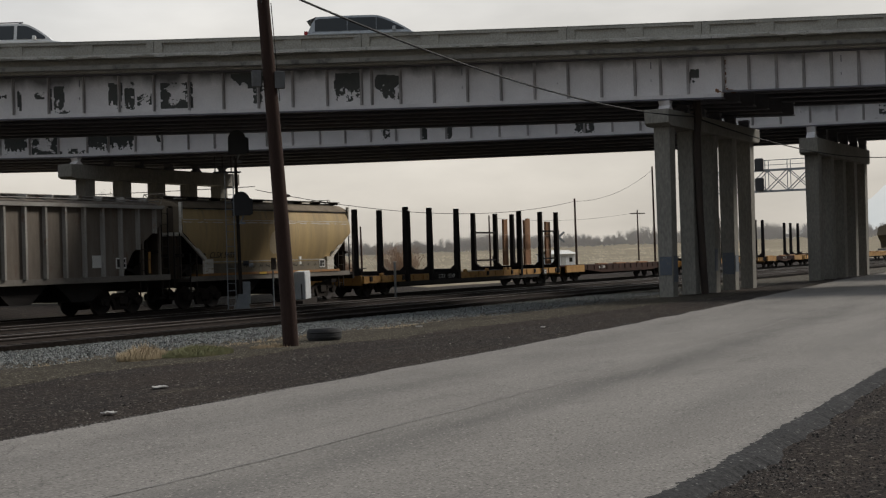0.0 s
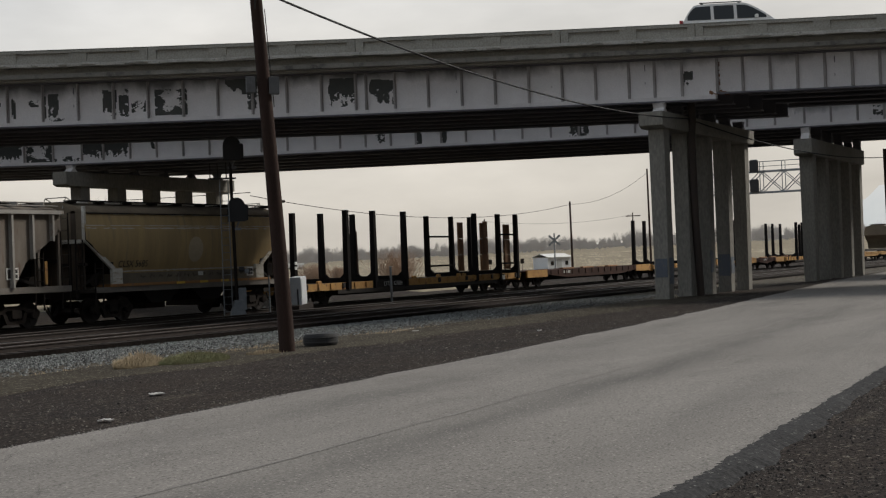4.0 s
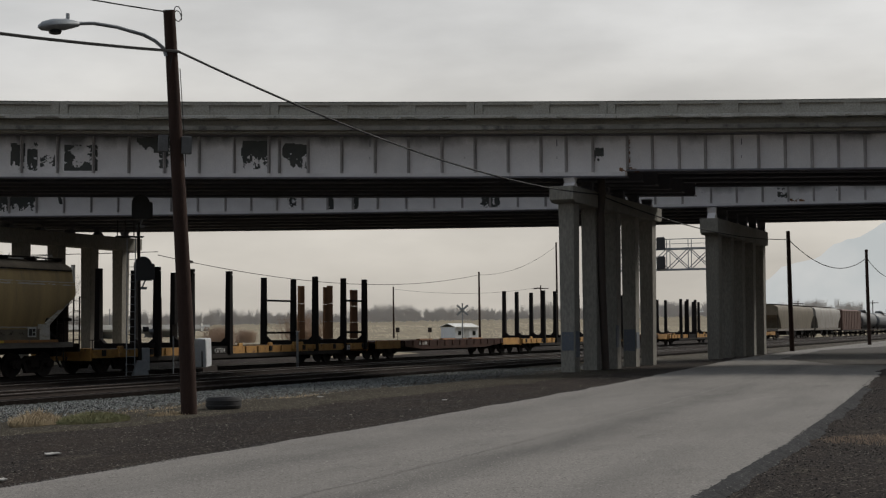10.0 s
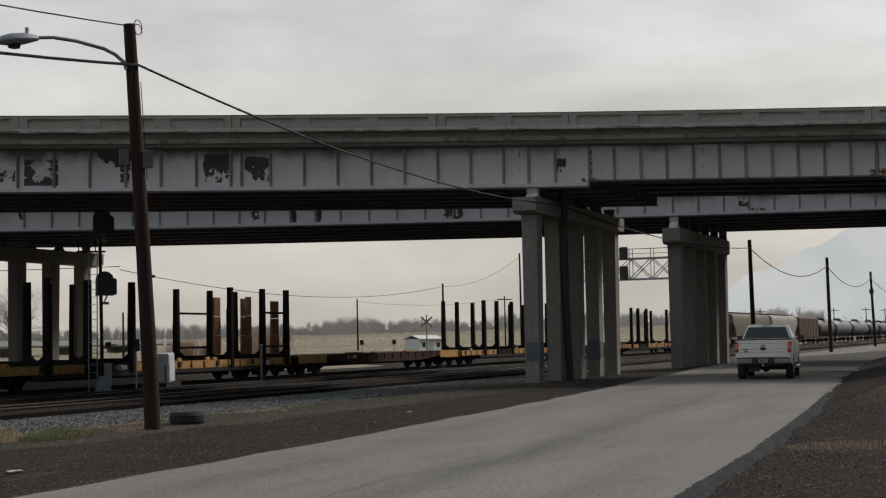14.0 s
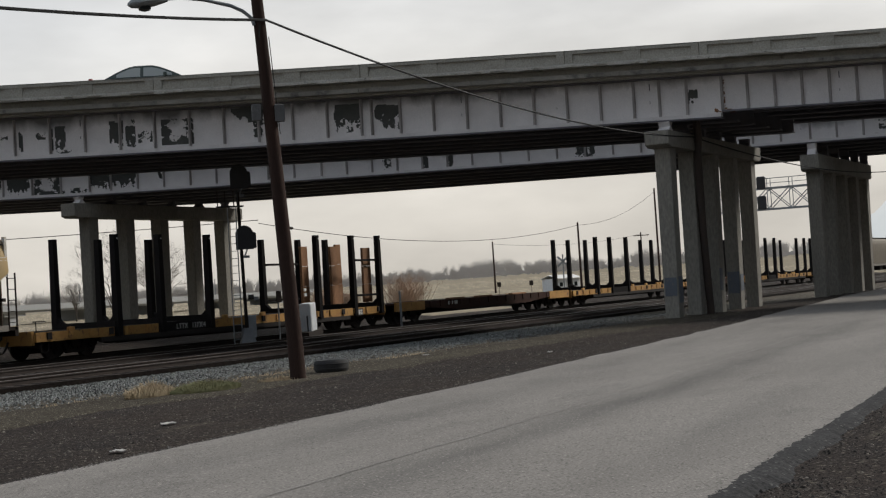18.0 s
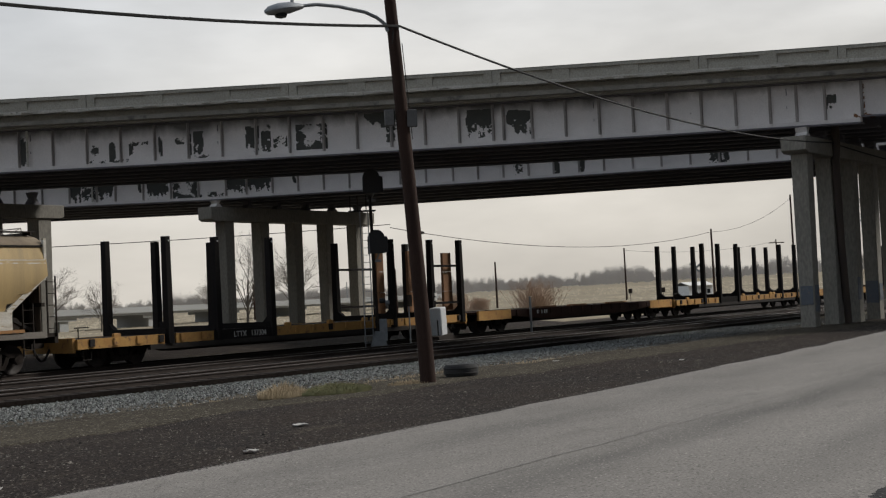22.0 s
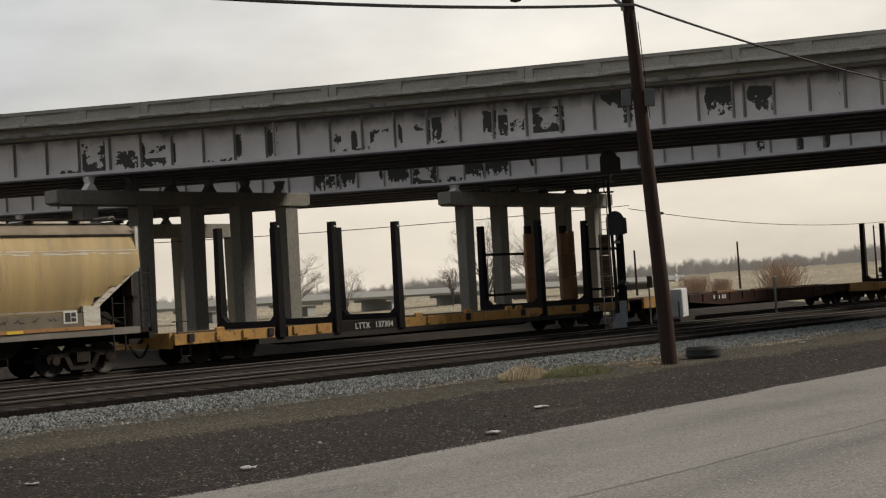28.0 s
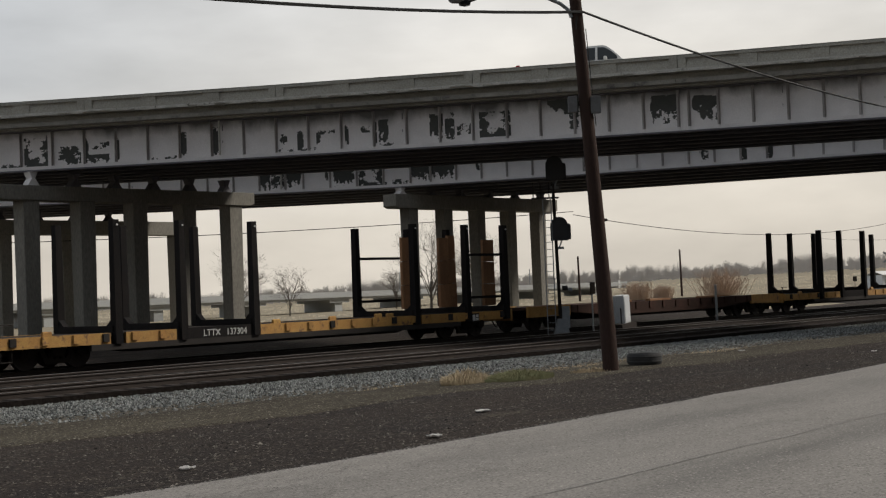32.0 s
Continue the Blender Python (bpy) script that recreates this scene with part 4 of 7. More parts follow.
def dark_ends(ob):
    """The end walls carry brown dust; shade under the sloping end sheets is put in as black."""
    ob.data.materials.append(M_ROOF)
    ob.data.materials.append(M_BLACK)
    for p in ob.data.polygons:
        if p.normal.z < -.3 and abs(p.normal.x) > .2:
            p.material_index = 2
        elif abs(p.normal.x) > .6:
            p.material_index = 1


def end_frame(car, x_in, x_out, z_top, z_mid):
    """Black steelwork under a sloping end: shear plate, uprights and a cross member."""
    sx = 1 if x_out > 0 else -1
    part("shear_plate", Solid().prism([(x_in, 1.2), (x_out, 1.2), (x_out, z_top), (x_in, z_mid)], -.04, .04), M_BLACK, car, "black shear plate under the slope")
    for y in (-.75, .75):
        part("end_upright", Solid().bar((x_out - sx * .08, y, 1.2), (x_out - sx * .08, y, z_top + .1), .16, .12, (1, 0, 0)), M_TRUCKS, car)
    part("end_cross_bar", Solid().box(min(x_out, x_out - sx * .14), max(x_out, x_out - sx * .14), -1.4, 1.4, (1.2 + z_top) / 2, (1.2 + z_top) / 2 + .12), M_TRUCKS, car)
    for y in (-1.0, 1.0):
        part("slope_stay", Solid().bar((x_out - sx * .1, y, 1.3), (x_in + sx * .25, y, z_mid - .05), .1, .06, (0, 1, 0)), M_BLACK, car)
    part("brake_reservoir", Solid().rod((x_out - sx * .9, -1.0, 1.55), (x_out - sx * .9, .2, 1.55), .24, n=14), M_TRUCKS, car, "black brake reservoir")


def smooth_hopper(x):
    car = thing("hopper_car", "dusty tan cylindrical-sided covered hopper car, streaked with cement", "hopper car", pose(x, 36.8, -.12), "cars of the train")
    sec = [(0, 4.42), (.5, 4.40), (1.0, 4.28), (1.36, 4.08), (1.37, 4.02), (1.45, 3.75), (1.515, 3.4), (1.54, 3.1), (1.53, 2.8), (1.49, 2.5), (1.42, 2.2), (1.34, 1.95), (1.27, 1.78)]
    hw = lambda z: float(np.interp(z, [q for p, q in sec[::-1]], [p for p, q in sec[::-1]]))
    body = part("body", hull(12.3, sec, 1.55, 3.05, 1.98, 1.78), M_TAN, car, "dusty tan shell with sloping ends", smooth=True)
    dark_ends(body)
    part("lower_side", Solid().box(-4.6, 4.75, -1.46, 1.46, 1.36, 1.79), M_TANLOW, car, "grimy lower side with scrawled marks")
    part("roof_edge", Solid().box(-6.16, 6.16, -1.43, -1.36, 3.985, 4.03).box(-6.16, 6.16, 1.36, 1.43, 3.985, 4.03), M_BLACK, car, "dark rolled eave")
    part("roof", hull(12.32, [(0, 4.435), (.5, 4.415), (1.0, 4.295), (1.385, 4.095), (1.42, 4.03), (0, 4.0)], .1, 4.0, 4.0, 4.0), M_ROOF, car, "brown dusty roof", smooth=True)
    # cement streaks
    for zc, th, x0, x1, gap in ((3.56, .014, -6.1, 6.1, -.25), (3.46, .018, -6.1, 6.1, .0), (3.50, .008, -3.0, 5.0, .1), (1.86, .026, -4.5, 4.6, -.3), (3.98, .012, -6.1, 6.1, .2)):
        run, lo, hi = Solid(), [], []
        for i in range(150):
            a = x0 + (x1 - x0) * i / 149
            thin = lambda j: th * (1 if noise.noise((j * .17, zc * 7, 2)) > gap - .12 else .12)
            e = [(zc - thin(j) * (1 + .8 * noise.noise((j * .3, zc, 1))), zc + thin(j) * (1 + .8 * noise.noise((j * .35, zc + 4, 1)))) for j in (i, i + 1)]
            off_ = .006
            lo.append((a, -hw(e[0][0]) - off_, e[0][0]))
            hi.append((a, -hw(e[0][1]) - off_, e[0][1]))
        run.grid([lo, hi])
        part("cement_streak", run, M_SMEAR, car, "whitish broken cement streak along the shell")
    # round faded mark
    d = Solid()
    spokes = [(math.cos(i * math.pi / 14), math.sin(i * math.pi / 14)) for i in range(28)]
    d.grid([[(.15 + .47 * f * c, -hw(2.64 + .50 * f * q) - .008, 2.64 + .50 * f * q) for c, q in spokes + spokes[:1]] for f in (1, .8, .6, .4, .2, .02)])
    part("round_mark", d, M_DISC, car, "pale faded round mark")
    letters("CLSX 5685", .36, M_LETTER, car, "lettering", pose(-3.5, -1.405, 2.12, 107, 0, 0))
    rng_ = random.Random(9)
    for k in range(14):
        a = -3.2 + k * .52
        pts, z = [], 1.58
        for i in range(7):
            pts.append((a + .05 * i + .03 * rng_.random(), -1.466, z + .13 * rng_.random()))
        part("scrawl", Solid().tube(pts, .009, 4), M_LETTER, car)
    s = Solid().box(3.55, 4.0, -1.475, -1.461, 1.50, 1.86)
    pl = part("placard", s, M_WHITE, car, "white framed stencil panel")
    part("stencil", Solid().box(3.60, 3.77, -1.482, -1.476, 1.55, 1.81).box(3.80, 3.95, -1.482, -1.476, 1.69, 1.81).box(3.80, 3.95, -1.482, -1.476, 1.55, 1.66), M_LETTER, pl)
    part("placard", Solid().box(.3, .6, -1.475, -1.461, 1.60, 1.75), M_WHITE, car)
    # sill
    part("side_sill", Solid().box(-4.9, 5.2, -1.5, 1.5, 1.30, 1.40), M_ORANGE, car, "rusted orange sill edge")
    part("side_sill", Solid().box(-5.6, 6.1, -1.47, 1.47, 1.10, 1.30), M_SILL, car, "grey rust-streaked side sill")
    for a in (-1.1, .35, 1.75):
        part("reflector", Solid().box(a, a + .5, -1.512, -1.5, 1.30, 1.385), M_REFLEX, car, "yellow reflector strip")
    for sx in (-1, 1):
        # end posts, slope sheet edge, platform
        for y in (-1.42, 1.42):
            part("end_post", Solid().bar((sx * 6.12, y, 4.25), (sx * 6.12, y, 3.0), .12, .10, (1, 0, 0)), M_SMEAR, car, "cement-caked end post")
            part("slope_edge", Solid().bar((sx * 6.12, y, 3.08), (sx * 4.62, y, 1.95), .16, .09, (0, 1, 0)), M_SMEAR, car, "cement-caked slope edge")
            part("gusset", Solid().box(min(sx * 4.2, sx * 4.75), max(sx * 4.2, sx * 4.75), y - .06, y + .06, 1.36, 1.98), M_SMEAR, car)
        part("end_platform", Solid().box(min(sx * 5.0, sx * 6.55), max(sx * 5.0, sx * 6.55), -1.4, 1.4, 1.12, 1.24).box(min(sx * 6.45, sx * 6.6), max(sx * 6.45, sx * 6.6), -1.4, 1.4, .92, 1.24), M_TRUCKS, car)
        end_frame(car, sx * 4.55, sx * 6.1, 2.98, 1.93)
        part("end_sheet", Solid().box(min(sx * 5.98, sx * 6.03), max(sx * 5.98, sx * 6.03), -1.30, 1.30, 1.24, 3.02), M_ENDBROWN, car, "brown rust-streaked end sheet")
        for y in (-.95, .35):
            part("end_stiffener", Solid().box(min(sx * 6.03, sx * 6.16), max(sx * 6.03, sx * 6.16), y - .12, y + .12, 1.24, 4.1), M_ENDBROWN, car)
        part("end_rail", Solid().box(min(sx * 6.1, sx * 6.2), max(sx * 6.1, sx * 6.2), -1.42, 1.42, 2.92, 3.06), M_SMEAR, car, "cement-caked cross rail")
        ladder(car, sx * 6.2, sx * 6.55, -1.40, 1.2, 3.05, 5)
        ladder(car, sx * 5.2, sx * 5.6, -1.42, .55, 2.2, 4)
        coupler(car, sx * 6.35, sx)
        rail_ = Solid()
        for y in (-.5, .5):
            rail_.rod((sx * 5.5, y, 4.40), (sx * 6.0, y, 4.62), .018, n=6).rod((sx * 6.0, y, 4.62), (sx * 6.2, y, 4.2), .018, n=6)
        rail_.rod((sx * 6.0, -.5, 4.62), (sx * 6.0, .5, 4.62), .018, n=6)
        part("handrail", rail_, M_RIB, car)
        bogie(car, sx * 4.35)
    rb = Solid().box(-6.2, 6.2, -.95, -.55, 4.47, 4.50).box(-6.2, 6.2, .55, .95, 4.47, 4.50)
    for k in range(9):
        rb.box(-6 + k * 1.5, -5.94 + k * 1.5, -.95, .95, 4.38, 4.47)
    part("running_board", rb, M_TRUCKS, car, "steel running board")
    for k in range(4):
        part("roof_hatch", Solid().box(-5.2 + k * 2.75, -3.0 + k * 2.75, -.42, .42, 4.42, 4.53, .03), M_SMEAR, car, "cement-dusted trough hatch")
    for c in (-1.55, 1.55):
        part("discharge_bay", Solid().prism([(c - 1.4, 1.36), (c + 1.4, 1.36), (c + .55, .62), (c - .55, .62)], -1.05, 1.05), M_BLACK, car, "black discharge bay")
        part("outlet_gate", Solid().box(c - .6, c + .6, -.75, .75, .40, .62, .02), M_TRUCKS, car)
    part("center_sill", Solid().box(-6.3, 6.3, -.3, .3, .85, 1.12), M_BLACK, car)
    return car


def ribbed_hopper(x):
    car = thing("hopper_car", "grey ribbed covered hopper car, rusty and dirt-stained", "hopper car", pose(x, 36.8, -.12), "cars of the train")
    L = 14.4
    h = L / 2
    sec = [(0, 4.30), (.6, 4.26), (1.2, 4.14), (1.45, 4.0), (1.45, 3.4), (1.45, 2.8), (1.45, 2.2), (1.45, 1.8), (1.45, 1.45), (1.45, 1.42)]
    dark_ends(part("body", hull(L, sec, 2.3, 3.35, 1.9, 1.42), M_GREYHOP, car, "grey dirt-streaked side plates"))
    for k in range(15):
        a = -h + .35 + k * (L - .9) / 14
        d = min(h - abs(a), 2.3) / 2.3
        zb = max(1.42, 3.35 - 1.45 * d) if d < .99 else 1.42
        part("rib", Solid().prism([(a + .03, -1.585), (a + .12, -1.585), (a + .15, -1.445), (a, -1.445)], zb, 3.95, "z"), M_RIB, car)
    part("top_chord", Solid().box(-h, h, -1.62, -1.44, 3.93, 4.06).box(-h, h, 1.44, 1.62, 3.93, 4.06), M_RIB, car, "pale top chord")
    part("side_sill", Solid().box(-h - .4, h + .4, -1.5, 1.5, 1.22, 1.43), M_SILL, car)
    part("placard", Solid().box(3.3, 3.95, -1.475, -1.452, 1.75, 2.2), M_WHITE, car, "white stencil panel")
    pl = part("placard", Solid().box(4.55, 5.1, -1.475, -1.452, 1.7, 2.1), M_WHITE, car, "white framed stencil panel")
    part("stencil", Solid().box(4.6, 4.8, -1.482, -1.476, 1.75, 2.05).box(4.84, 5.05, -1.482, -1.476, 1.75, 1.88).box(4.84, 5.05, -1.482, -1.476, 1.92, 2.05), M_LETTER, pl)
    part("reflector", Solid().box(6.2, 6.32, -1.62, -1.6, 1.5, 2.3), M_YELLOW, car, "yellow reflector strip")
    for sx in (-1, 1):
        part("end_platform", Solid().box(min(sx * 5.6, sx * (h + .4)), max(sx * 5.6, sx * (h + .4)), -1.4, 1.4, 1.18, 1.26), M_TRUCKS, car)
        for y in (-1.4, 1.4):
            part("end_post", Solid().bar((sx * (h - .1), y, 3.4), (sx * (h - .1), y, 1.3), .1, .1, (1, 0, 0)), M_GREYHOP, car)
        part("end_post", Solid().bar((sx * (h - 1.1), -1.4, 2.7), (sx * (h - 1.1), -1.4, 1.3), .1, .1, (1, 0, 0)), M_GREYHOP, car)
        end_frame(car, sx * (h - 2.25), sx * (h - .05), 3.28, 1.86)
        part("end_sheet", Solid().box(min(sx * (h - .02), sx * (h + .03)), max(sx * (h - .02), sx * (h + .03)), -1.34, 1.34, 1.26, 4.0), M_ENDBROWN, car, "brown rust-streaked end sheet")
        ladder(car, sx * (h + .02), sx * (h + .4), -1.42, .6, 4.0, 8)
        ladder(car, sx * (h - 1.3), sx * (h - .9), -1.44, .6, 2.6, 5)
        coupler(car, sx * (h + .25), sx)
        bogie(car, sx * (h - 1.9))
    rb = Solid().box(-h - .2, h + .2, -.9, -.5, 4.36, 4.39).box(-h - .2, h + .2, .5, .9, 4.36, 4.39).box(-h, h, -1.38, -1.3, 4.22, 4.25)
    for k in range(12):
        rb.box(-h + k * 1.25, -h + .06 + k * 1.25, -1.3, .9, 4.2, 4.36)
    part("running_board", rb, M_RIB, car, "grey running board on posts")
    for k in range(4):
        part("roof_hatch", Solid().box(-5.9 + k * 3.1, -3.4 + k * 3.1, -.4, .4, 4.29, 4.42, .03), M_GREYHOP, car)
    for c in (-3.0, 0, 3.0):
        part("discharge_bay", Solid().prism([(c - 1.5, 1.36), (c + 1.5, 1.36), (c + .5, .55), (c - .5, .55)], -1.2, 1.2), M_BLACK, car, "black discharge bay")
    part("center_sill", Solid().box(-h - .3, h + .3, -.3, .3, .85, 1.2), M_BLACK, car)
    return car


BUNKS = (4.16, 6.62, 9.6, 17.43, 20.39, 22.75)


def bunk(car, x, holes=True):
    """A log bunk: a heavy cross beam with two tall stakes, thickened at the corners."""
    beam = part("bunk", Solid().box(x - .16, x + .16, -1.5, 1.5, .98, 1.18).prism([(-1.5, 1.18), (-1.12, 1.18), (-1.5, 1.5)], x - .1, x + .1, "x").prism([(1.5, 1.18), (1.12, 1.18), (1.5, 1.5)], x - .1, x + .1, "x"), M_STAKE, car, "black steel cross beam")
    for y in (-1.5, 1.5):
        s = Solid().add([(x + p * h_, y + q * h_ * 1.1, z) for h_, z in ((.125, .64), (.118, 2.5), (.106, 4.36)) for p, q in ((-1, -1), (1, -1), (1, 1), (-1, 1))],
                        [(k + i, k + (i + 1) % 4, k + 4 + (i + 1) % 4, k + 4 + i) for k in (0, 4) for i in range(4)] + [(0, 1, 2, 3), (11, 10, 9, 8)])
        st = part("stake", s, M_STAKE, beam, "tall black steel stake")
        if y < 0:
            for z in (4.2,):
                part("bolt_head", Solid().rod((x, y - .15, z), (x, y - .175, z), .032, n=6), M_PALE, st, "bare bolt head")
    return beam


def stake_flat(x, lettered, group_b=True, panels=False):
    """A log-stake flat car with two groups of three bunks on a yellow frame."""
    car = thing("flat_car", "yellow bulkhead-less flat car with tall black log stakes" + (" and brown planks" if panels else ""), "flat car", pose(x, 36.8, -.12), "cars of the train")
    L = 23.1
    part("deck", Solid().box(.1, L - .1, -1.42, 1.42, .86, .97), M_TRUCKS, car, "dark worn deck")
    s = Solid().prism([(.2, .86), (L - .2, .86), (L - .2, .62), (L - 4.5, .55), (L - 5.5, .34), (5.5, .34), (4.5, .55), (.2, .62)], -.32, .32)
    part("center_sill", s, M_BLACK, car, "black fish-belly centre sill")
    for y in (-1.5, 1.5):
        for a, b in ((0, 3.9), (4.45, 6.35), (9.75, 17.2), (17.7, 20.2), (20.6, 22.5), (22.95, L)):
            part("side_sill", Solid().box(a, b, y - .05, y + .05, .65, .98), M_YELLOW, car, "chipped yellow side sill")
        part("side_plate", Solid().box(6.35, 9.75, y - .055, y + .055, .64, 1.0), M_STAKE, car, "black lettering plate")
        part("bottom_chord", Solid().box(3.2, L - 3.2, y - .07, y + .07, .47, .65), M_BLACK, car)
        for i in range(22):
            a = .5 + i * 1.04
            if 6.2 < a < 9.9:
                continue
            part("stake_pocket", Solid().prism([(a, y - .10 if y < 0 else y + .10), (a + .2, y - .10 if y < 0 else y + .10), (a + .24, y), (a - .04, y)], .72, .96, "z"), M_YELLOW if i % 3 else M_BLACK, car)
    for a, z in ((1.6, 1.02), (10.4, 1.03), (13.0, 1.03), (15.3, 1.03), (15.9, 1.02)):
        part("ratchet", Solid().box(a, a + .3, -1.53, -1.42, .97, z + .09, .03), M_YELLOW, car, "yellow winch ratchet")
    for b in BUNKS:
        bunk(car, b)
    if lettered:
        letters("LTTX", .29, M_PALE, car, "lettering", pose(7.74, -1.562, .80, 90, 0, 0))
        letters("137304", .29, M_PALE, car, "lettering", pose(8.76, -1.562, .80, 90, 0, 0))
        part("door_plate", Solid().box(20.55, 21.0, -1.575, -1.555, .6, .93), M_BLACK, car)
        part("stencil", Solid().box(20.6, 20.76, -1.583, -1.576, .65, .88).box(20.8, 20.95, -1.583, -1.576, .65, .75).box(20.8, 20.95, -1.583, -1.576, .78, .88), M_PALE, car, "white stencil marks")
    if panels:
        for a, b, y, lo, hi in ((18.35, 18.9, 0.0, 1.2, 3.95), (19.65, 20.2, -.75, 1.2, 3.9), (20.35, 20.8, -.6, 1.2, 4.0), (21.75, 22.45, -1.2, 1.2, 3.8)):
            for k in range(3):
                part("plank", Solid().box(a + .01 * k, b - .015 * k, y - .06, y + .06, lo + (hi - lo) * k / 3 + .008, lo + (hi - lo) * (k + 1) / 3 - .008), M_PLANK, car, "brown upright plank")
        for z in (3.2, 1.55):
            part("spreader_bar", Solid().box(17.43, 20.39, 1.42, 1.52, z - .05, z + .05), M_STAKE, car, "black spreader bar")
            part("spreader_bar", Solid().box(20.39, 22.75, -1.52, -1.42, z - .05, z + .05), M_STAKE, car, "black spreader bar")
    for sx, e in ((1, 0), (-1, L)):
        part("end_sill", Solid().box(min(e, e - sx * .12), max(e, e - sx * .12), -1.45, 1.45, .55, 1.02), M_YELLOW, car, "yellow end sill")
        coupler(car, e + sx * .0, -sx)
        bogie(car, e + sx * 2.35)
        part("step", Solid().rod((e + sx * .25, -1.5, .58), (e + sx * .25, -1.5, .30), .012, n=6).rod((e + sx * .6, -1.5, .58), (e + sx * .6, -1.5, .30), .012, n=6).rod((e + sx * .25, -1.5, .30), (e + sx * .6, -1.5, .30), .014, n=6), M_BLACK, car)
    part("brake_stand", Solid().rod((.35, -1.2, .97), (.35, -1.2, 1.35), .02, n=6).rod((.2, -1.2, 1.35), (.8, -1.2, 1.35), .02, n=6), M_BLACK, car)
    return car


def red_flat(x, L, mat, ends):
    car = thing("flat_car", "low empty red-brown flat car with yellow ends" if ends else "low empty flat car with a dusty deck", "flat car", pose(x, 36.8, -.12), "cars of the train")
    part("deck", Solid().box(.1, L - .1, -1.4, 1.4, .92, 1.02), mat, car)
    part("center_sill", Solid().prism([(.2, .92), (L - .2, .92), (L - .2, .68), (L - 4, .6), (L - 5, .38), (5, .38), (4, .6), (.2, .68)], -.35, .35), M_BLACK, car)
    for y in (-1.45, 1.45):
        part("side_sill", Solid().prism([(2.9, 1.04), (L - 2.9, 1.04), (L - 2.9, .75), (L - 6, .52), (6, .52), (2.9, .75)], y - .05, y + .05), mat, car, "rusty red side sill")
        for a, b in ((0, 2.9), (L - 2.9, L)):
            part("end_side", Solid().box(a, b, y - .055, y + .055, .62, 1.06), M_YELLOW if ends else mat, car, "chipped yellow end frame" if ends else "")
        for i in range(14):
            a = 3.4 + i * (L - 6.8) / 13
            part("stake_pocket", Solid().box(a, a + .16, y - .09, y + .09, .74, 1.03), mat, car)
    for e, sx in ((0, 1), (L, -1)):
        coupler(car, e, -sx)
        bogie(car, e + sx * 2.2)
    for a in (6.5, 9.8, 14.2):
        part("dunnage", Solid().box(a, a + 1.8, -1.0, -.75, 1.02, 1.12, .02), M_PLANK, car, "scrap dunnage timber")
    for i, a in enumerate((4.2, 4.4, 4.6, 4.9, 5.1)):
        part("letter_bar", Solid().box(a + 1.2, a + 1.32, -1.508, -1.5, .78, .95), M_PALE, car)
    return car


def far_hopper(x, L, mat, label):
    car = thing("hopper_car", label, "hopper car", pose(x, 36.8, -.12), "cars of the train")
    sec = [(0, 4.45), (.6, 4.42), (1.2, 4.25), (1.42, 4.05), (1.5, 3.6), (1.53, 3.0), (1.5, 2.4), (1.46, 1.9), (1.45, 1.4)]
    part("body", hull(L - 1.2, sec, 2.0, 3.1, 1.9, 1.35), mat, car, smooth=True)
    part("side_sill", Solid().box(-L / 2 + .4, L / 2 - .4, -1.47, 1.47, 1.1, 1.36), M_SILL, car)
    part("running_board", Solid().box(-L / 2 + .5, L / 2 - .5, -.8, .8, 4.48, 4.52), M_TRUCKS, car)
    for c in (-L / 5, 0, L / 5):
        part("discharge_bay", Solid().prism([(c - 1.5, 1.36), (c + 1.5, 1.36), (c + .5, .55), (c - .5, .55)], -1.2, 1.2), M_BLACK, car)
    for sx in (-1, 1):
        ladder(car, sx * (L / 2 - .9), sx * (L / 2 - .5), -1.42, .6, 3.2, 6)
        bogie(car, sx * (L / 2 - 2), False)
    return car


M_TANK = material("tank_grey_black", (0.06, 0.063, 0.067), (0.038, 0.038, 0.04), 0.5, scale=0.6, stretch=(1.5, 1, .5))
M_TANKPALE = material("tank_pale_grey", (0.13, 0.14, 0.148), (0.085, 0.088, 0.092), 0.5, scale=0.6, stretch=(1.5, 1, .5))
M_BOXRED = material("box_car_brown", (0.125, 0.060, 0.042), (0.085, 0.048, 0.036), 0.8, scale=0.6, stretch=(1.5, 1, .5))
M_BOXYEL = material("box_car_yellow", (0.42, 0.27, 0.085), (0.30, 0.19, 0.07), 0.8, scale=0.6, stretch=(1.5, 1, .5))


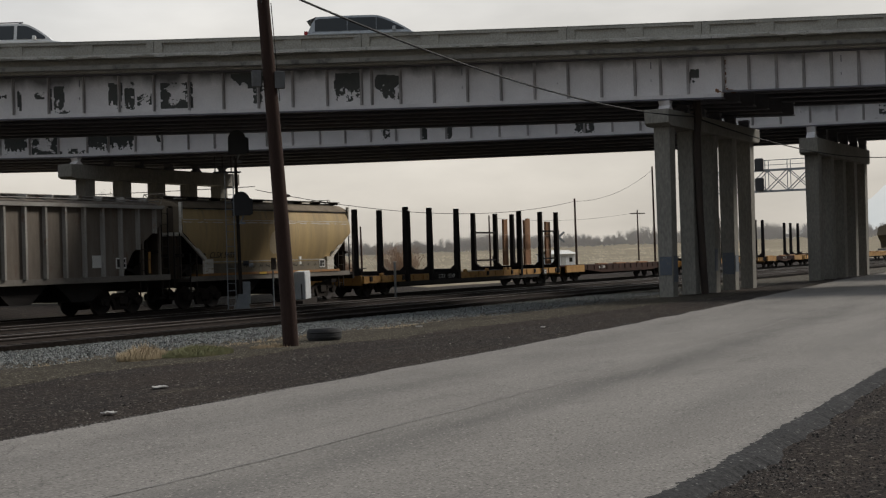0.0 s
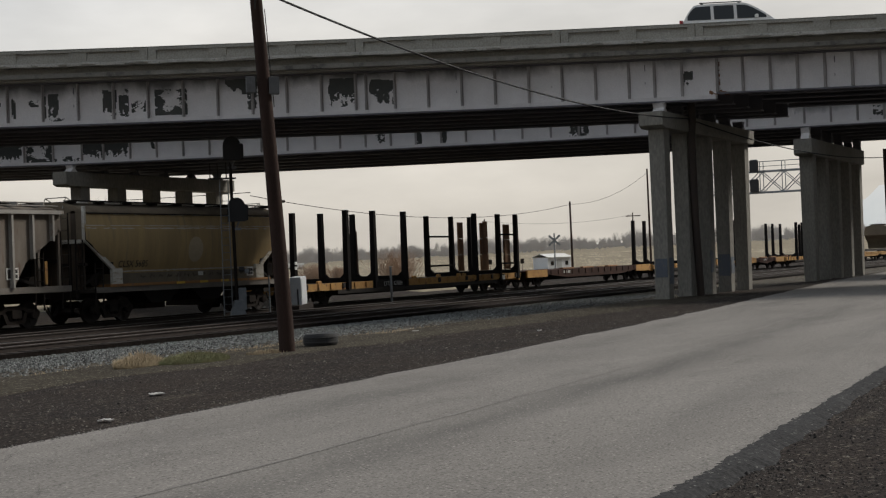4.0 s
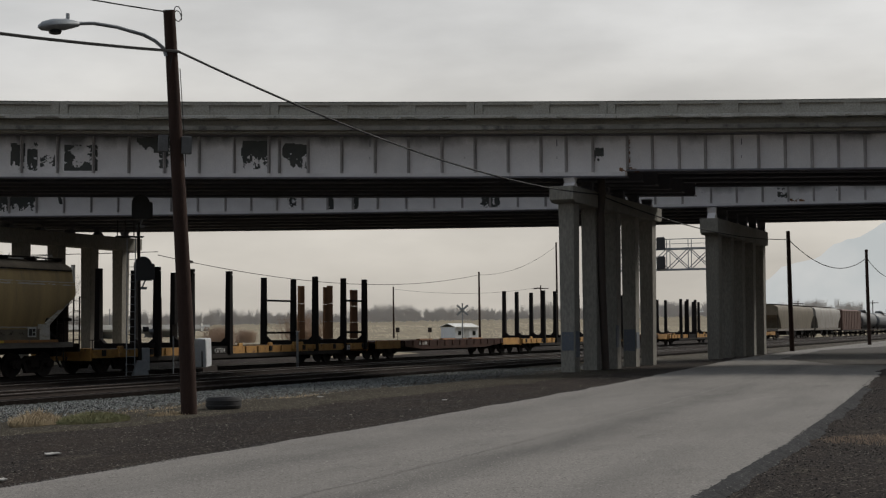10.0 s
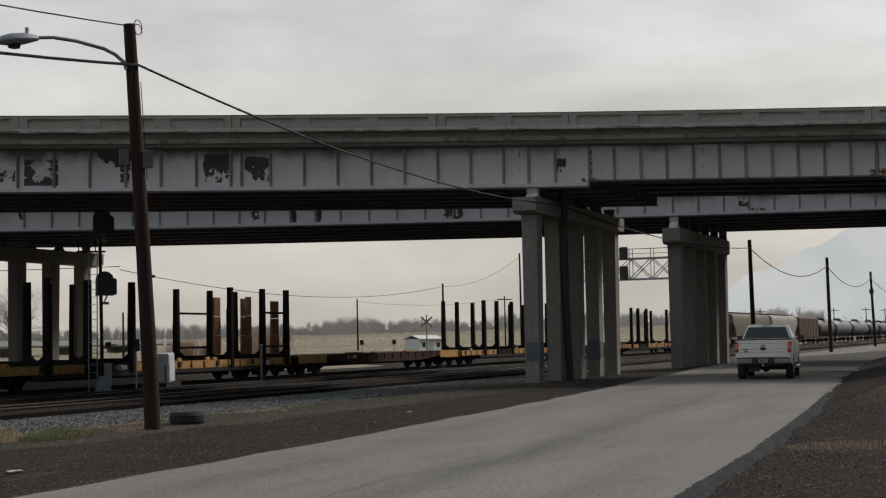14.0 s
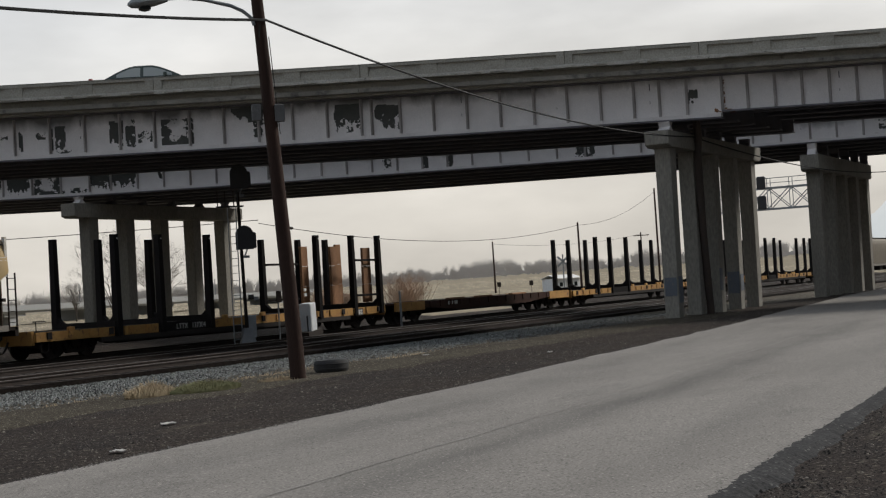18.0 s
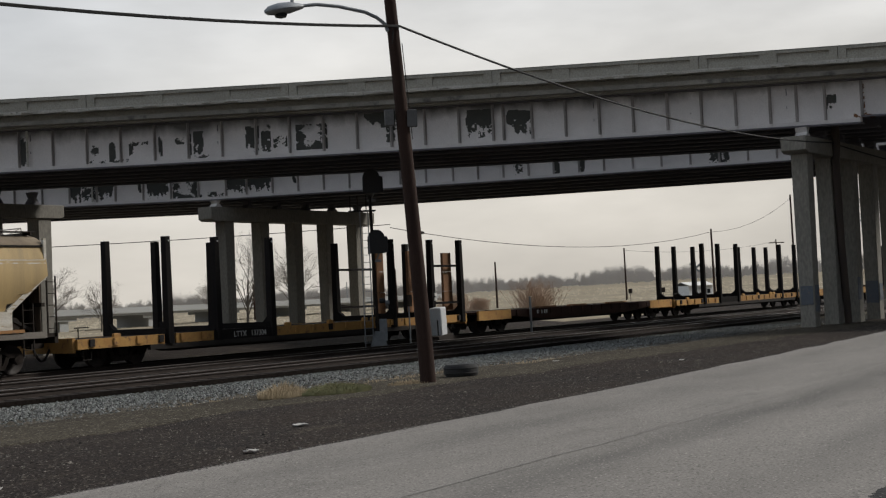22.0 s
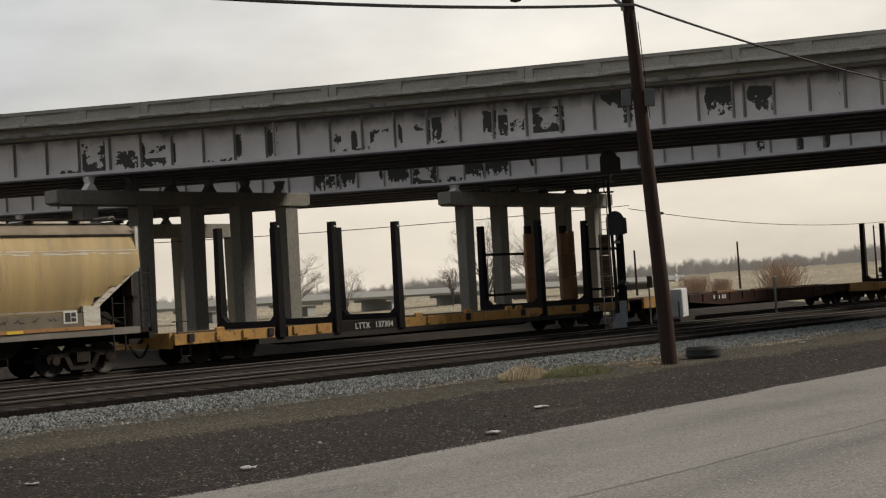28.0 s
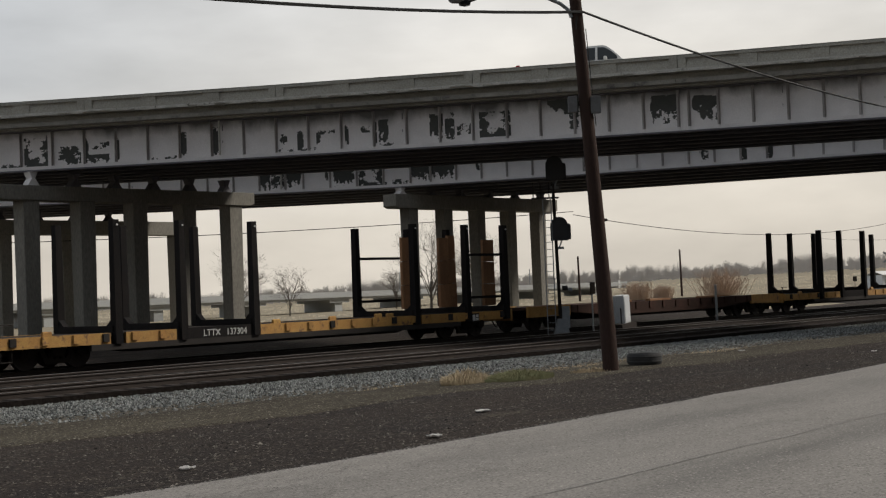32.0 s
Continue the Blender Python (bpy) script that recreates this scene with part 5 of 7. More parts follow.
def tank_car(x, L, mat):
    car = thing("tank_car", "dark grey cylindrical railway tank car" if mat == M_TANK else "pale grey cylindrical railway tank car", "tank car", pose(x, 36.8, -.12), "cars of the train")
    h = L / 2 - 1
    part("tank", Solid().lathe([(0, -h), (.7, -h + .08), (1.2, -h + .3), (1.48, -h + .7), (1.5, -h + 1), (1.5, h - 1), (1.48, h - .7), (1.2, h - .3), (.7, h - .08), (0, h)], (0, 0, 2.55), (1, 0, 0), 24), mat, car, smooth=True)
    part("dome", Solid().lathe([(.75, -.2), (.75, .32), (.6, .42), (0, .45)], (0, 0, 4.05), (0, 0, 1), 16), mat, car)
    part("walkway", Solid().box(-1.6, 1.6, -1.4, 1.4, 4.0, 4.05).rod((-1.6, -1.4, 4.05), (-1.6, -1.4, 4.8), .02, n=6).rod((1.6, -1.4, 4.05), (1.6, -1.4, 4.8), .02, n=6).rod((-1.6, -1.4, 4.8), (1.6, -1.4, 4.8), .02, n=6), M_TRUCKS, car)
    part("underframe", Solid().box(-L / 2 + .4, L / 2 - .4, -1.3, 1.3, .9, 1.15), M_BLACK, car)
    for c in (-h + 1.6, h - 1.6):
        part("saddle", Solid().box(c - .3, c + .3, -1.2, 1.2, 1.1, 1.7), M_BLACK, car)
        bogie(car, c, False)
    return car


def box_car(x, L, mat, label):
    car = thing("box_car", label, "box car", pose(x, 36.8, -.12), "cars of the train")
    part("body", Solid().prism([(-1.5, 1.05), (1.5, 1.05), (1.5, 4.1), (.8, 4.35), (0, 4.4), (-.8, 4.35), (-1.5, 4.1)], -L / 2 + .5, L / 2 - .5, "x"), mat, car)
    for k in range(12):
        a = -L / 2 + 1 + k * (L - 2.2) / 11
        part("rib", Solid().box(a, a + .12, -1.56, -1.49, 1.1, 4.05), mat, car)
    part("side_sill", Solid().box(-L / 2 + .4, L / 2 - .4, -1.45, 1.45, .85, 1.06), M_BLACK, car)
    for c in (-L / 2 + 2.4, L / 2 - 2.4):
        bogie(car, c, False)
    return car


# seconds and the place of the first stake car's end along the track
RUN = [(0, 57.36), (3, 53.45), (6, 49.6), (9, 45.87), (13, 41.21), (16, 37.88), (19, 34.6), (23, 30.34), (24.5, 28.85), (27, 26.33), (28, 25.35), (32, 21.3)]
X0 = RUN[0][1]
TRAIN = [(smooth_hopper(X0 - 7.25), -7.25), (ribbed_hopper(X0 - 21.78), -21.78), (stake_flat(X0, True, panels=True), 0.0), (red_flat(X0 + 24.2, 21.2, M_REDFLAT, True), 24.2),
         (stake_flat(X0 + 46.0, False), 46.0), (red_flat(X0 + 70.2, 12.4, M_REDFLAT, True), 70.2), (stake_flat(X0 + 83.4, False), 83.4), (red_flat(X0 + 107.6, 24.5, M_YELLOW, False), 107.6)]
for off, L, what in ((133.6, 26, "grey"), (160.4, 23, "white"), (184.4, 21, "brown"), (206.2, 20.5, "t1"), (227.4, 24, "t2"), (252.2, 28, "t2"), (281, 20, "t1"), (302, 20, "t1"), (323, 24, "yellow")):
    mid = off + L / 2
    if what == "grey":
        c = far_hopper(X0 + mid, L, M_TANLOW, "dusty brown-grey covered hopper car far down the train")
    elif what == "white":
        c = far_hopper(X0 + mid, L, M_RIB, "pale grey covered hopper car far down the train")
    elif what == "brown":
        c = box_car(X0 + mid, L, M_BOXRED, "brown box car far down the train")
    elif what == "yellow":
        c = box_car(X0 + mid, L, M_BOXYEL, "yellow box car far down the train")
    else:
        c = tank_car(X0 + mid, L, M_TANK if what == "t1" else M_TANKPALE)
    TRAIN.append((c, mid))

# ---- materials of the loose things ----
M_PEARL = material("warm_white_car_paint", (0.82, 0.79, 0.70), (0.80, 0.77, 0.68), 0.25, scale=0.7, bump=0.0, fine=60, vary=0, contrast=0.015)
# darker copy of the body paint: shade put into tailgate creases and handle recesses
M_SHUT = material("shaded_seam_paint", (0.42, 0.405, 0.36), (0.38, 0.365, 0.32), 0.5, scale=2, bump=0, contrast=0.02)
M_TYRE = material("tyre_rubber", (0.022, 0.022, 0.023), (0.035, 0.034, 0.033), 0.9, scale=6, vary=0.1)
M_TRIM = material("black_plastic", (0.02, 0.02, 0.021), (0.03, 0.03, 0.031), 0.55, scale=5, bump=0.05)
M_CHROME = material("satin_metal", (0.42, 0.43, 0.45), (0.33, 0.34, 0.36), 0.35, 0.6, scale=2, bump=0.0, contrast=0.02)
M_ALLOY = material("alloy_wheel", (0.55, 0.56, 0.57), (0.45, 0.46, 0.47), 0.3, 0.7, scale=2, bump=0.0, contrast=0.02)
M_GLASS = sheer("tinted_glass", (0.018, 0.022, 0.024))
# opaque panes: the bright sky behind them is put into the pale tint
M_SKYPANE = sheer("sky_pale_glass", (0.30, 0.33, 0.33))
M_BUMPER = material("grey_bumper_metal", (0.20, 0.205, 0.215), (0.17, 0.175, 0.185), 0.4, 0.3, scale=2, bump=0, contrast=0.02)
M_TAIL = glow("tail_lamp_red", (0.26, 0.014, 0.018), 0.03)
M_BRAKE = glow("lit_brake_lamp", (0.62, 0.07, 0.05), 0.25)
M_SILVER = material("silver_car_paint", (0.36, 0.38, 0.40), (0.33, 0.35, 0.37), 0.3, 0.3, scale=1, bump=0, vary=0, contrast=0.02)
M_CARWHITE = material("white_car_paint", (0.70, 0.70, 0.69), (0.65, 0.65, 0.64), 0.3, scale=1, bump=0, vary=0, contrast=0.02)
M_CARDARK = material("dark_green_car_paint", (0.035, 0.055, 0.05), (0.03, 0.045, 0.042), 0.3, scale=1, bump=0, vary=0, contrast=0.02)
M_POLE = material("brown_creosote_pole", (0.050, 0.030, 0.024), (0.032, 0.021, 0.018), 0.9, scale=2.5, stretch=(3, 3, 0.25), bump=0.5, vary=0.1, spec=0.15)
M_GREYPOLE = material("weathered_pole", (0.20, 0.155, 0.12), (0.13, 0.105, 0.085), 0.9, scale=2.5, stretch=(3, 3, 0.25), bump=0.5)
M_LAMPGREY = material("galvanised_grey", (0.30, 0.315, 0.33), (0.22, 0.235, 0.25), 0.6, 0.3, scale=3)
M_BOXGREY = material("dull_grey_box", (0.13, 0.132, 0.135), (0.09, 0.09, 0.092), 0.7, scale=3)
M_WIRE = material("black_cable", (0.02, 0.02, 0.02), (0.03, 0.03, 0.03), 0.7, spec=0.15)
M_SIGNAL = material("signal_black", (0.024, 0.024, 0.026), (0.034, 0.034, 0.036), 0.7)
M_CABINET = material("white_cabinet_paint", (0.66, 0.68, 0.70), (0.58, 0.60, 0.62), 0.6, scale=2, bump=0.05)
M_DRY = material("dry_grass", (0.36, 0.29, 0.185), (0.26, 0.20, 0.125), 0.95, vary=0.2)
M_DEAD = material("brown_dead_grass", (0.19, 0.130, 0.080), (0.115, 0.080, 0.053), 0.95, vary=0.2)
M_GREEN = material("short_green_grass", (0.085, 0.103, 0.042), (0.16, 0.145, 0.07), 0.95, vary=0.2)
M_PAPER = material("litter_paper", (0.44, 0.43, 0.41), (0.33, 0.31, 0.29), 0.9, scale=5)
M_BLUE = material("faded_blue_paint", (0.105, 0.125, 0.16), (0.12, 0.13, 0.145), 0.9, scale=3, third=(0.19, 0.18, 0.16), third_at=0.58, rim=0.1)


def ring_wheel(parent, x, y, r, w, side):
    hub = part("wheel", Solid().lathe([(r * .60, -w / 2), (r * .90, -w / 2), (r, -w * .36), (r, w * .36), (r * .90, w / 2), (r * .62, w / 2), (r * .60, w * .3), (r * .60, -w / 2)], (0, 0, 0), (0, 1, 0), 28), M_TYRE, parent, "black tyre on a bright alloy rim", pose(x, y, r), smooth=True)
    o = side * w * .40
    rim = Solid().lathe([(r * .60, o), (r * .60, o + side * .02), (r * .54, o + side * .02), (r * .52, o - side * .05), (r * .52, o - side * .12)], (0, 0, 0), (0, 1, 0), 28)
    part("rim", rim, M_ALLOY, hub, smooth=True)
    part("brake_disc", Solid().lathe([(0, o - side * .12), (r * .52, o - side * .12)], (0, 0, 0), (0, 1, 0), 20), M_TRIM, hub)
    for k in range(6):
        a = math.pi * k / 3
        part("spoke", Solid().bar((.05 * math.cos(a), o, .05 * math.sin(a)), (r * .56 * math.cos(a), o, r * .56 * math.sin(a)), .07, .035, (0, 1, 0)), M_ALLOY, hub)
    part("hub_cap", Solid().lathe([(0, o + side * .03), (.05, o + side * .03), (.07, o)], (0, 0, 0), (0, 1, 0), 12), M_ALLOY, hub)
    return hub


def arc(cx, cz, r, a0, a1, n):
    return [(cx + r * math.cos(radians(a0 + (a1 - a0) * i / n)), cz + r * math.sin(radians(a0 + (a1 - a0) * i / n))) for i in range(n + 1)]


def pickup():
    """A crew-cab pickup; the rear axle stands at the origin and it looks along x."""
    car = thing("pickup_truck", "cream-white crew-cab pickup truck driving away on the road", "pickup truck")
    W = .985
    low = [(-1.18, .62), (-1.18, 1.22), (1.02, 1.25), (1.05, 1.25)]
    side = [(-1.17, .70)] + list(reversed(arc(0, .40, .52, 8, 172, 12)))[0:0]
    out = [(-1.17, .62), (-.53, .56)] + arc(0, .42, .52, 165, 15, 12) + [(.54, .52), (3.14, .52)] + arc(3.68, .42, .52, 165, 15, 12) + [(4.22, .50), (4.62, .52), (4.66, .70), (4.64, 1.02), (4.56, 1.16), (4.30, 1.22), (3.05, 1.30), (1.12, 1.30), (1.06, 1.28), (-1.17, 1.28)]
    s = Solid().prism(out, -W, W)
    part("body", s, M_PEARL, car, "cream-white lower body with wheel arches", bevel=.06)
    part("bed_floor", Solid().box(-1.1, .95, -.80, .80, 1.285, 1.292), M_TRIM, car, "dark open load bed")
    rail_ = Solid().box(-1.18, 1.05, -.99, -.86, 1.27, 1.315, .015).box(-1.18, 1.05, .86, .99, 1.27, 1.315, .015).box(-1.19, -1.08, -.99, .99, 1.27, 1.315, .015)
    part("bed_rail_cap", rail_, M_TRIM, car, "black bed rail cap")
    # cab
    b, t = [(1.12, .93), (3.10, .93)], [(1.42, .73), (2.62, .73)]
    v = [(x, sy * w, 1.28) for sy in (-1, 1) for x, w in b] + [(x, sy * w, 1.86) for sy in (-1, 1) for x, w in t] + [(1.50, -.66, 1.92), (2.50, -.66, 1.92), (1.50, .66, 1.92), (2.50, .66, 1.92)]
    cab = Solid().add(v, [(0, 1, 5, 4), (3, 2, 6, 7), (2, 0, 4, 6), (1, 3, 7, 5), (4, 5, 9, 8), (7, 6, 10, 11), (6, 4, 8, 10), (5, 7, 11, 9), (8, 9, 11, 10), (0, 2, 3, 1)])
    part("cab", cab, M_PEARL, car, "cream-white crew cab", bevel=.04)

    def pane(name, pts, off, parent=car):
        n = (Vector(pts[1]) - Vector(pts[0])).cross(Vector(pts[2]) - Vector(pts[0])).normalized() * off
        q = [Vector(p) + n for p in pts]
        return part(name, Solid().add([*q, *[p - n.normalized() * .012 for p in q]], [(0, 1, 2, 3), (7, 6, 5, 4), (0, 4, 5, 1), (1, 5, 6, 2), (2, 6, 7, 3), (3, 7, 4, 0)]), M_GLASS, parent, "dark tinted glass")

    def skin(x, z, sy):
        u = (z - 1.28) / .58
        return (x, sy * (.93 - .20 * u), z)
    rear = lambda y, z: (1.12 + .30 * (z - 1.28) / .58, y, z)
    pane("rear_window", [rear(.85, 1.325), rear(-.85, 1.325), rear(-.68, 1.815), rear(.68, 1.815)], .014)
    for sy in (-1, 1):
        part("window_divider", Solid().bar(rear(sy * .24, 1.34), rear(sy * .22, 1.80), .02, .045, (-1, 0, 0)), M_TRIM, car)
    fr = lambda y, z: (3.10 - .48 * (z - 1.28) / .58, y, z)
    pane("windscreen", [fr(-.82, 1.34), fr(.82, 1.34), fr(.64, 1.82), fr(-.64, 1.82)], .014)
    for sy in (-1, 1):
        q = [skin(1.50, 1.34, sy), skin(2.05, 1.34, sy), skin(2.02, 1.80, sy), skin(1.62, 1.80, sy)]
        pane("side_window", q if sy < 0 else q[::-1], .014)
        q = [skin(2.14, 1.34, sy), skin(2.95, 1.34, sy), skin(2.58, 1.80, sy), skin(2.12, 1.80, sy)]
        pane("side_window", q if sy < 0 else q[::-1], .014)
        part("belt_moulding", Solid().bar(skin(1.3, 1.305, sy), skin(3.0, 1.305, sy), .03, .02), M_TRIM, car)
        for x in (1.36, 2.08, 3.0):
            part("door_seam", Solid().box(x, x + .008, sy * (W + .002) - .003, sy * (W + .002) + .003, .56, 1.26), M_TRIM, car)
        for x in (1.62, 2.32):
            part("door_handle", Solid().box(x - .12, x + .12, min(sy * W, sy * (W + .03)), max(sy * W, sy * (W + .03)), 1.07, 1.13, .01), M_PEARL, car)
            part("handle_recess", Solid().box(x - .14, x + .14, min(sy * W, sy * (W + .006)), max(sy * W, sy * (W + .006)), 1.04, 1.155), M_SHUT, car)
        part("body_line", Solid().box(.6, 3.1, min(sy * W, sy * (W + .012)), max(sy * W, sy * (W + .012)), .70, .73), M_PEARL, car)
        for cx in (0, 3.68):
            fl = Solid()
            pts = arc(cx, .42, .56, 170, 10, 14)
            pts2 = arc(cx, .42, .50, 170, 10, 14)
            for (p, q), (p2, q2), (a, c), (a2, c2) in zip(pts, pts[1:], pts2, pts2[1:]):
                y0, y1 = sy * (W - .05), sy * (W + .018)
                fl.add([(p, y1, q), (p2, y1, q2), (a2, y1, c2), (a, y1, c), (p, y0, q + .05), (p2, y0, q2 + .05)], [(0, 1, 2, 3), (0, 4, 5, 1)])
            part("fender_flare", fl, M_PEARL, car)
            part("wheel_well", Solid().grid([[(p, sy * q, z_) for p, z_ in arc(cx, .42, .505, 165, 15, 12)] for q in (.55, .97)]), M_TRIM, car)
            ring_wheel(car, cx, sy * .84, .40, .27, sy)
        part("running_board", Solid().rod((.75, sy * 1.0, .42), (2.95, sy * 1.0, .42), .06, n=10).box(1.0, 1.1, min(sy * .7, sy * 1.0), max(sy * .7, sy * 1.0), .40, .46).box(2.6, 2.7, min(sy * .7, sy * 1.0), max(sy * .7, sy * 1.0), .40, .46), M_CHROME, car, "chrome tube step")
        m = part("mirror", Solid().box(2.72, 2.88, min(sy * 1.02, sy * 1.22), max(sy * 1.02, sy * 1.22), 1.26, 1.46, .03).box(2.78, 2.84, min(sy * .9, sy * 1.04), max(sy * .9, sy * 1.04), 1.27, 1.33), M_TRIM, car, "black door mirror", bevel=.02)
        part("mirror_glass", Solid().box(2.714, 2.722, min(sy * 1.05, sy * 1.20), max(sy * 1.05, sy * 1.20), 1.29, 1.43), M_GLASS, m)
        lamp = part("tail_lamp", Solid().box(-1.195, -1.06, min(sy * .875, sy * .995), max(sy * .875, sy * .995), .93, 1.215, .02), M_TAIL, car, "red tail lamp")
        part("lamp_segment", Solid().box(-1.208, -1.196, min(sy * .885, sy * .985), max(sy * .885, sy * .985), 1.10, 1.17), M_BRAKE, lamp)
        part("lamp_segment", Solid().box(-1.206, -1.196, min(sy * .885, sy * .985), max(sy * .885, sy * .985), 1.03, 1.08), M_SHUT, lamp, "pale reversing lamp segment")
        part("bumper_end", Solid().prism([(-1.27, .55), (-1.30, .58), (-1.30, .71), (-1.26, .745), (-1.12, .745), (-1.12, .55)], sy * .40, sy * .955), M_BUMPER, car, "grey metal bumper end", bevel=.02)
    part("tailgate", Solid().box(-1.20, -1.15, -.83, .83, .80, 1.26), M_PEARL, car, "cream-white tailgate", bevel=.012)
    for z in (1.17, 1.02, .93):
        part("tailgate_crease", Solid().box(-1.206, -1.199, -.81, .81, z, z + .012), M_SHUT, car)
    part("tailgate_handle", Solid().box(-1.215, -1.2, -.09, .09, 1.08, 1.16, .004), M_PEARL, car)
    part("tailgate_latch", Solid().box(-1.219, -1.214, -.07, .07, 1.10, 1.13), M_TRIM, car)
    part("badge", Solid().add([(-1.205 - d, .115 * k * math.cos(i * math.pi / 10), 1.03 + .047 * k * math.sin(i * math.pi / 10)) for d, k in ((0, 1), (.012, .9)) for i in range(20)], [(i, (i + 1) % 20, 20 + (i + 1) % 20, 20 + i) for i in range(20)] + [tuple(range(20, 40))]), M_TRIM, car, "plain dark oval badge")
    part("badge_bar", Solid().box(-1.21, -1.2, .52, .72, 1.0, 1.03).box(-1.21, -1.2, .54, .68, .94, .97), M_TRIM, car)
    part("bumper_center", Solid().box(-1.27, -1.12, -.42, .42, .56, .775, .01).box(-1.25, -1.12, -.96, .96, .745, .785, .01), M_TRIM, car, "black bumper step")
    pl = part("number_plate", Solid().box(-1.312, -1.302, -.16, .16, .60, .75), M_PAPER, car, "pale plate with unread marks")
    for i in range(5):
        part("plate_bar", Solid().box(-1.318, -1.311, -.12 + i * .05, -.09 + i * .05, .63, .69), M_TRIM, pl)
    part("plate_band", Solid().box(-1.318, -1.311, -.15, .15, .715, .742), M_RUST, pl)
    part("hitch", Solid().rod((-1.3, .0, .50), (-1.48, .0, .50), .035).rod((-1.48, 0, .48), (-1.48, 0, .58), .03), M_CHROME, car, "tow hitch")
    part("underbody", Solid().box(-.6, 4.4, -.70, .70, .44, .62), M_TRIM, car)
    part("exhaust_and_axle", Solid().rod((0, -.8, .40), (0, .8, .40), .07).lathe([(0, -.16), (.14, -.08), (.16, 0), (.14, .08), (0, .16)], (0, 0, .40), (1, 0, 0), 12).box(-.9, -.2, .2, .55, .28, .42), M_TRIM, car)
    part("high_brake_lamp", Solid().box(1.40, 1.46, -.17, .17, 1.868, 1.905, .01), M_CHROME, car, "pale high-level lamp with a red middle")
    part("high_lamp_lens", Solid().box(1.392, 1.402, -.09, .09, 1.873, 1.90), M_BRAKE, car)
    part("side_badge", Solid().box(4.08, 4.22, -W - .006, -W, 1.02, 1.06), M_TRIM, car)
    for sy in (-1, 1):
        letters("4X4", .20, M_TRIM, car, "badge_lettering", pose(-.80, sy * (W * .965 + .004), 1.24, 90, 0, 0 if sy < 0 else 180))
    # the real car is tall: its shoulders and glass stand higher than the wheels suggest
    def length_of(kind_):
        """How far the parts are drawn together lengthwise: a short bed before a long cab."""
        if kind_ in ("cab", "rear_window", "window_divider", "side_window", "windscreen", "belt_moulding", "door_seam", "door_handle", "handle_recess", "high_brake_lamp"):
            return (1.0, 3.1, 5), (.52, 2.95, 4.73)
        if kind_ in ("bed_rail_cap", "bed_floor"):
            return (-2, 0, 1.05), (-2, 0, .60)
        return (-2, 1.1, 5), (-2, 1.1, 4.73)

    grow = ((0, .52, .62, .80, 1.28, 1.86, 1.92, 2.2), (0, .53, .62, .79, 1.405, 1.885, 1.95, 2.24))
    for ob in car.children_recursive:
        if ob.type == "MESH" and ob.name.split(".")[0] not in ("wheel", "rim", "brake_disc", "spoke", "hub_cap", "badge_lettering", "wheel_well", "exhaust_and_axle"):
            for v_ in ob.data.vertices:
                v_.co.z = float(np.interp(v_.co.z, *grow))
        if ob.type == "MESH" and ob.name.split(".")[0] not in ("wheel", "rim", "brake_disc", "spoke", "hub_cap", "badge_lettering"):
            for v_ in ob.data.vertices:
                v_.co.x = float(np.interp(v_.co.x, *length_of(ob.name.split(".")[0])))
                v_.co.y *= .965 if abs(v_.co.y) < 1.015 else 1.0
        elif ob.name.split(".")[0] == "wheel" and ob.location.x > 2:
            ob.location.x = 3.5
    part("grille", Solid().box(4.60, 4.68, -.55, .55, .74, 1.10, .02), M_CHROME, car)
    for sy in (-1, 1):
        part("headlamp", Solid().box(4.52, 4.67, min(sy * .60, sy * .95), max(sy * .60, sy * .95), .84, 1.08, .02), M_GLASS, car)
    return car


TRUCK = pickup()


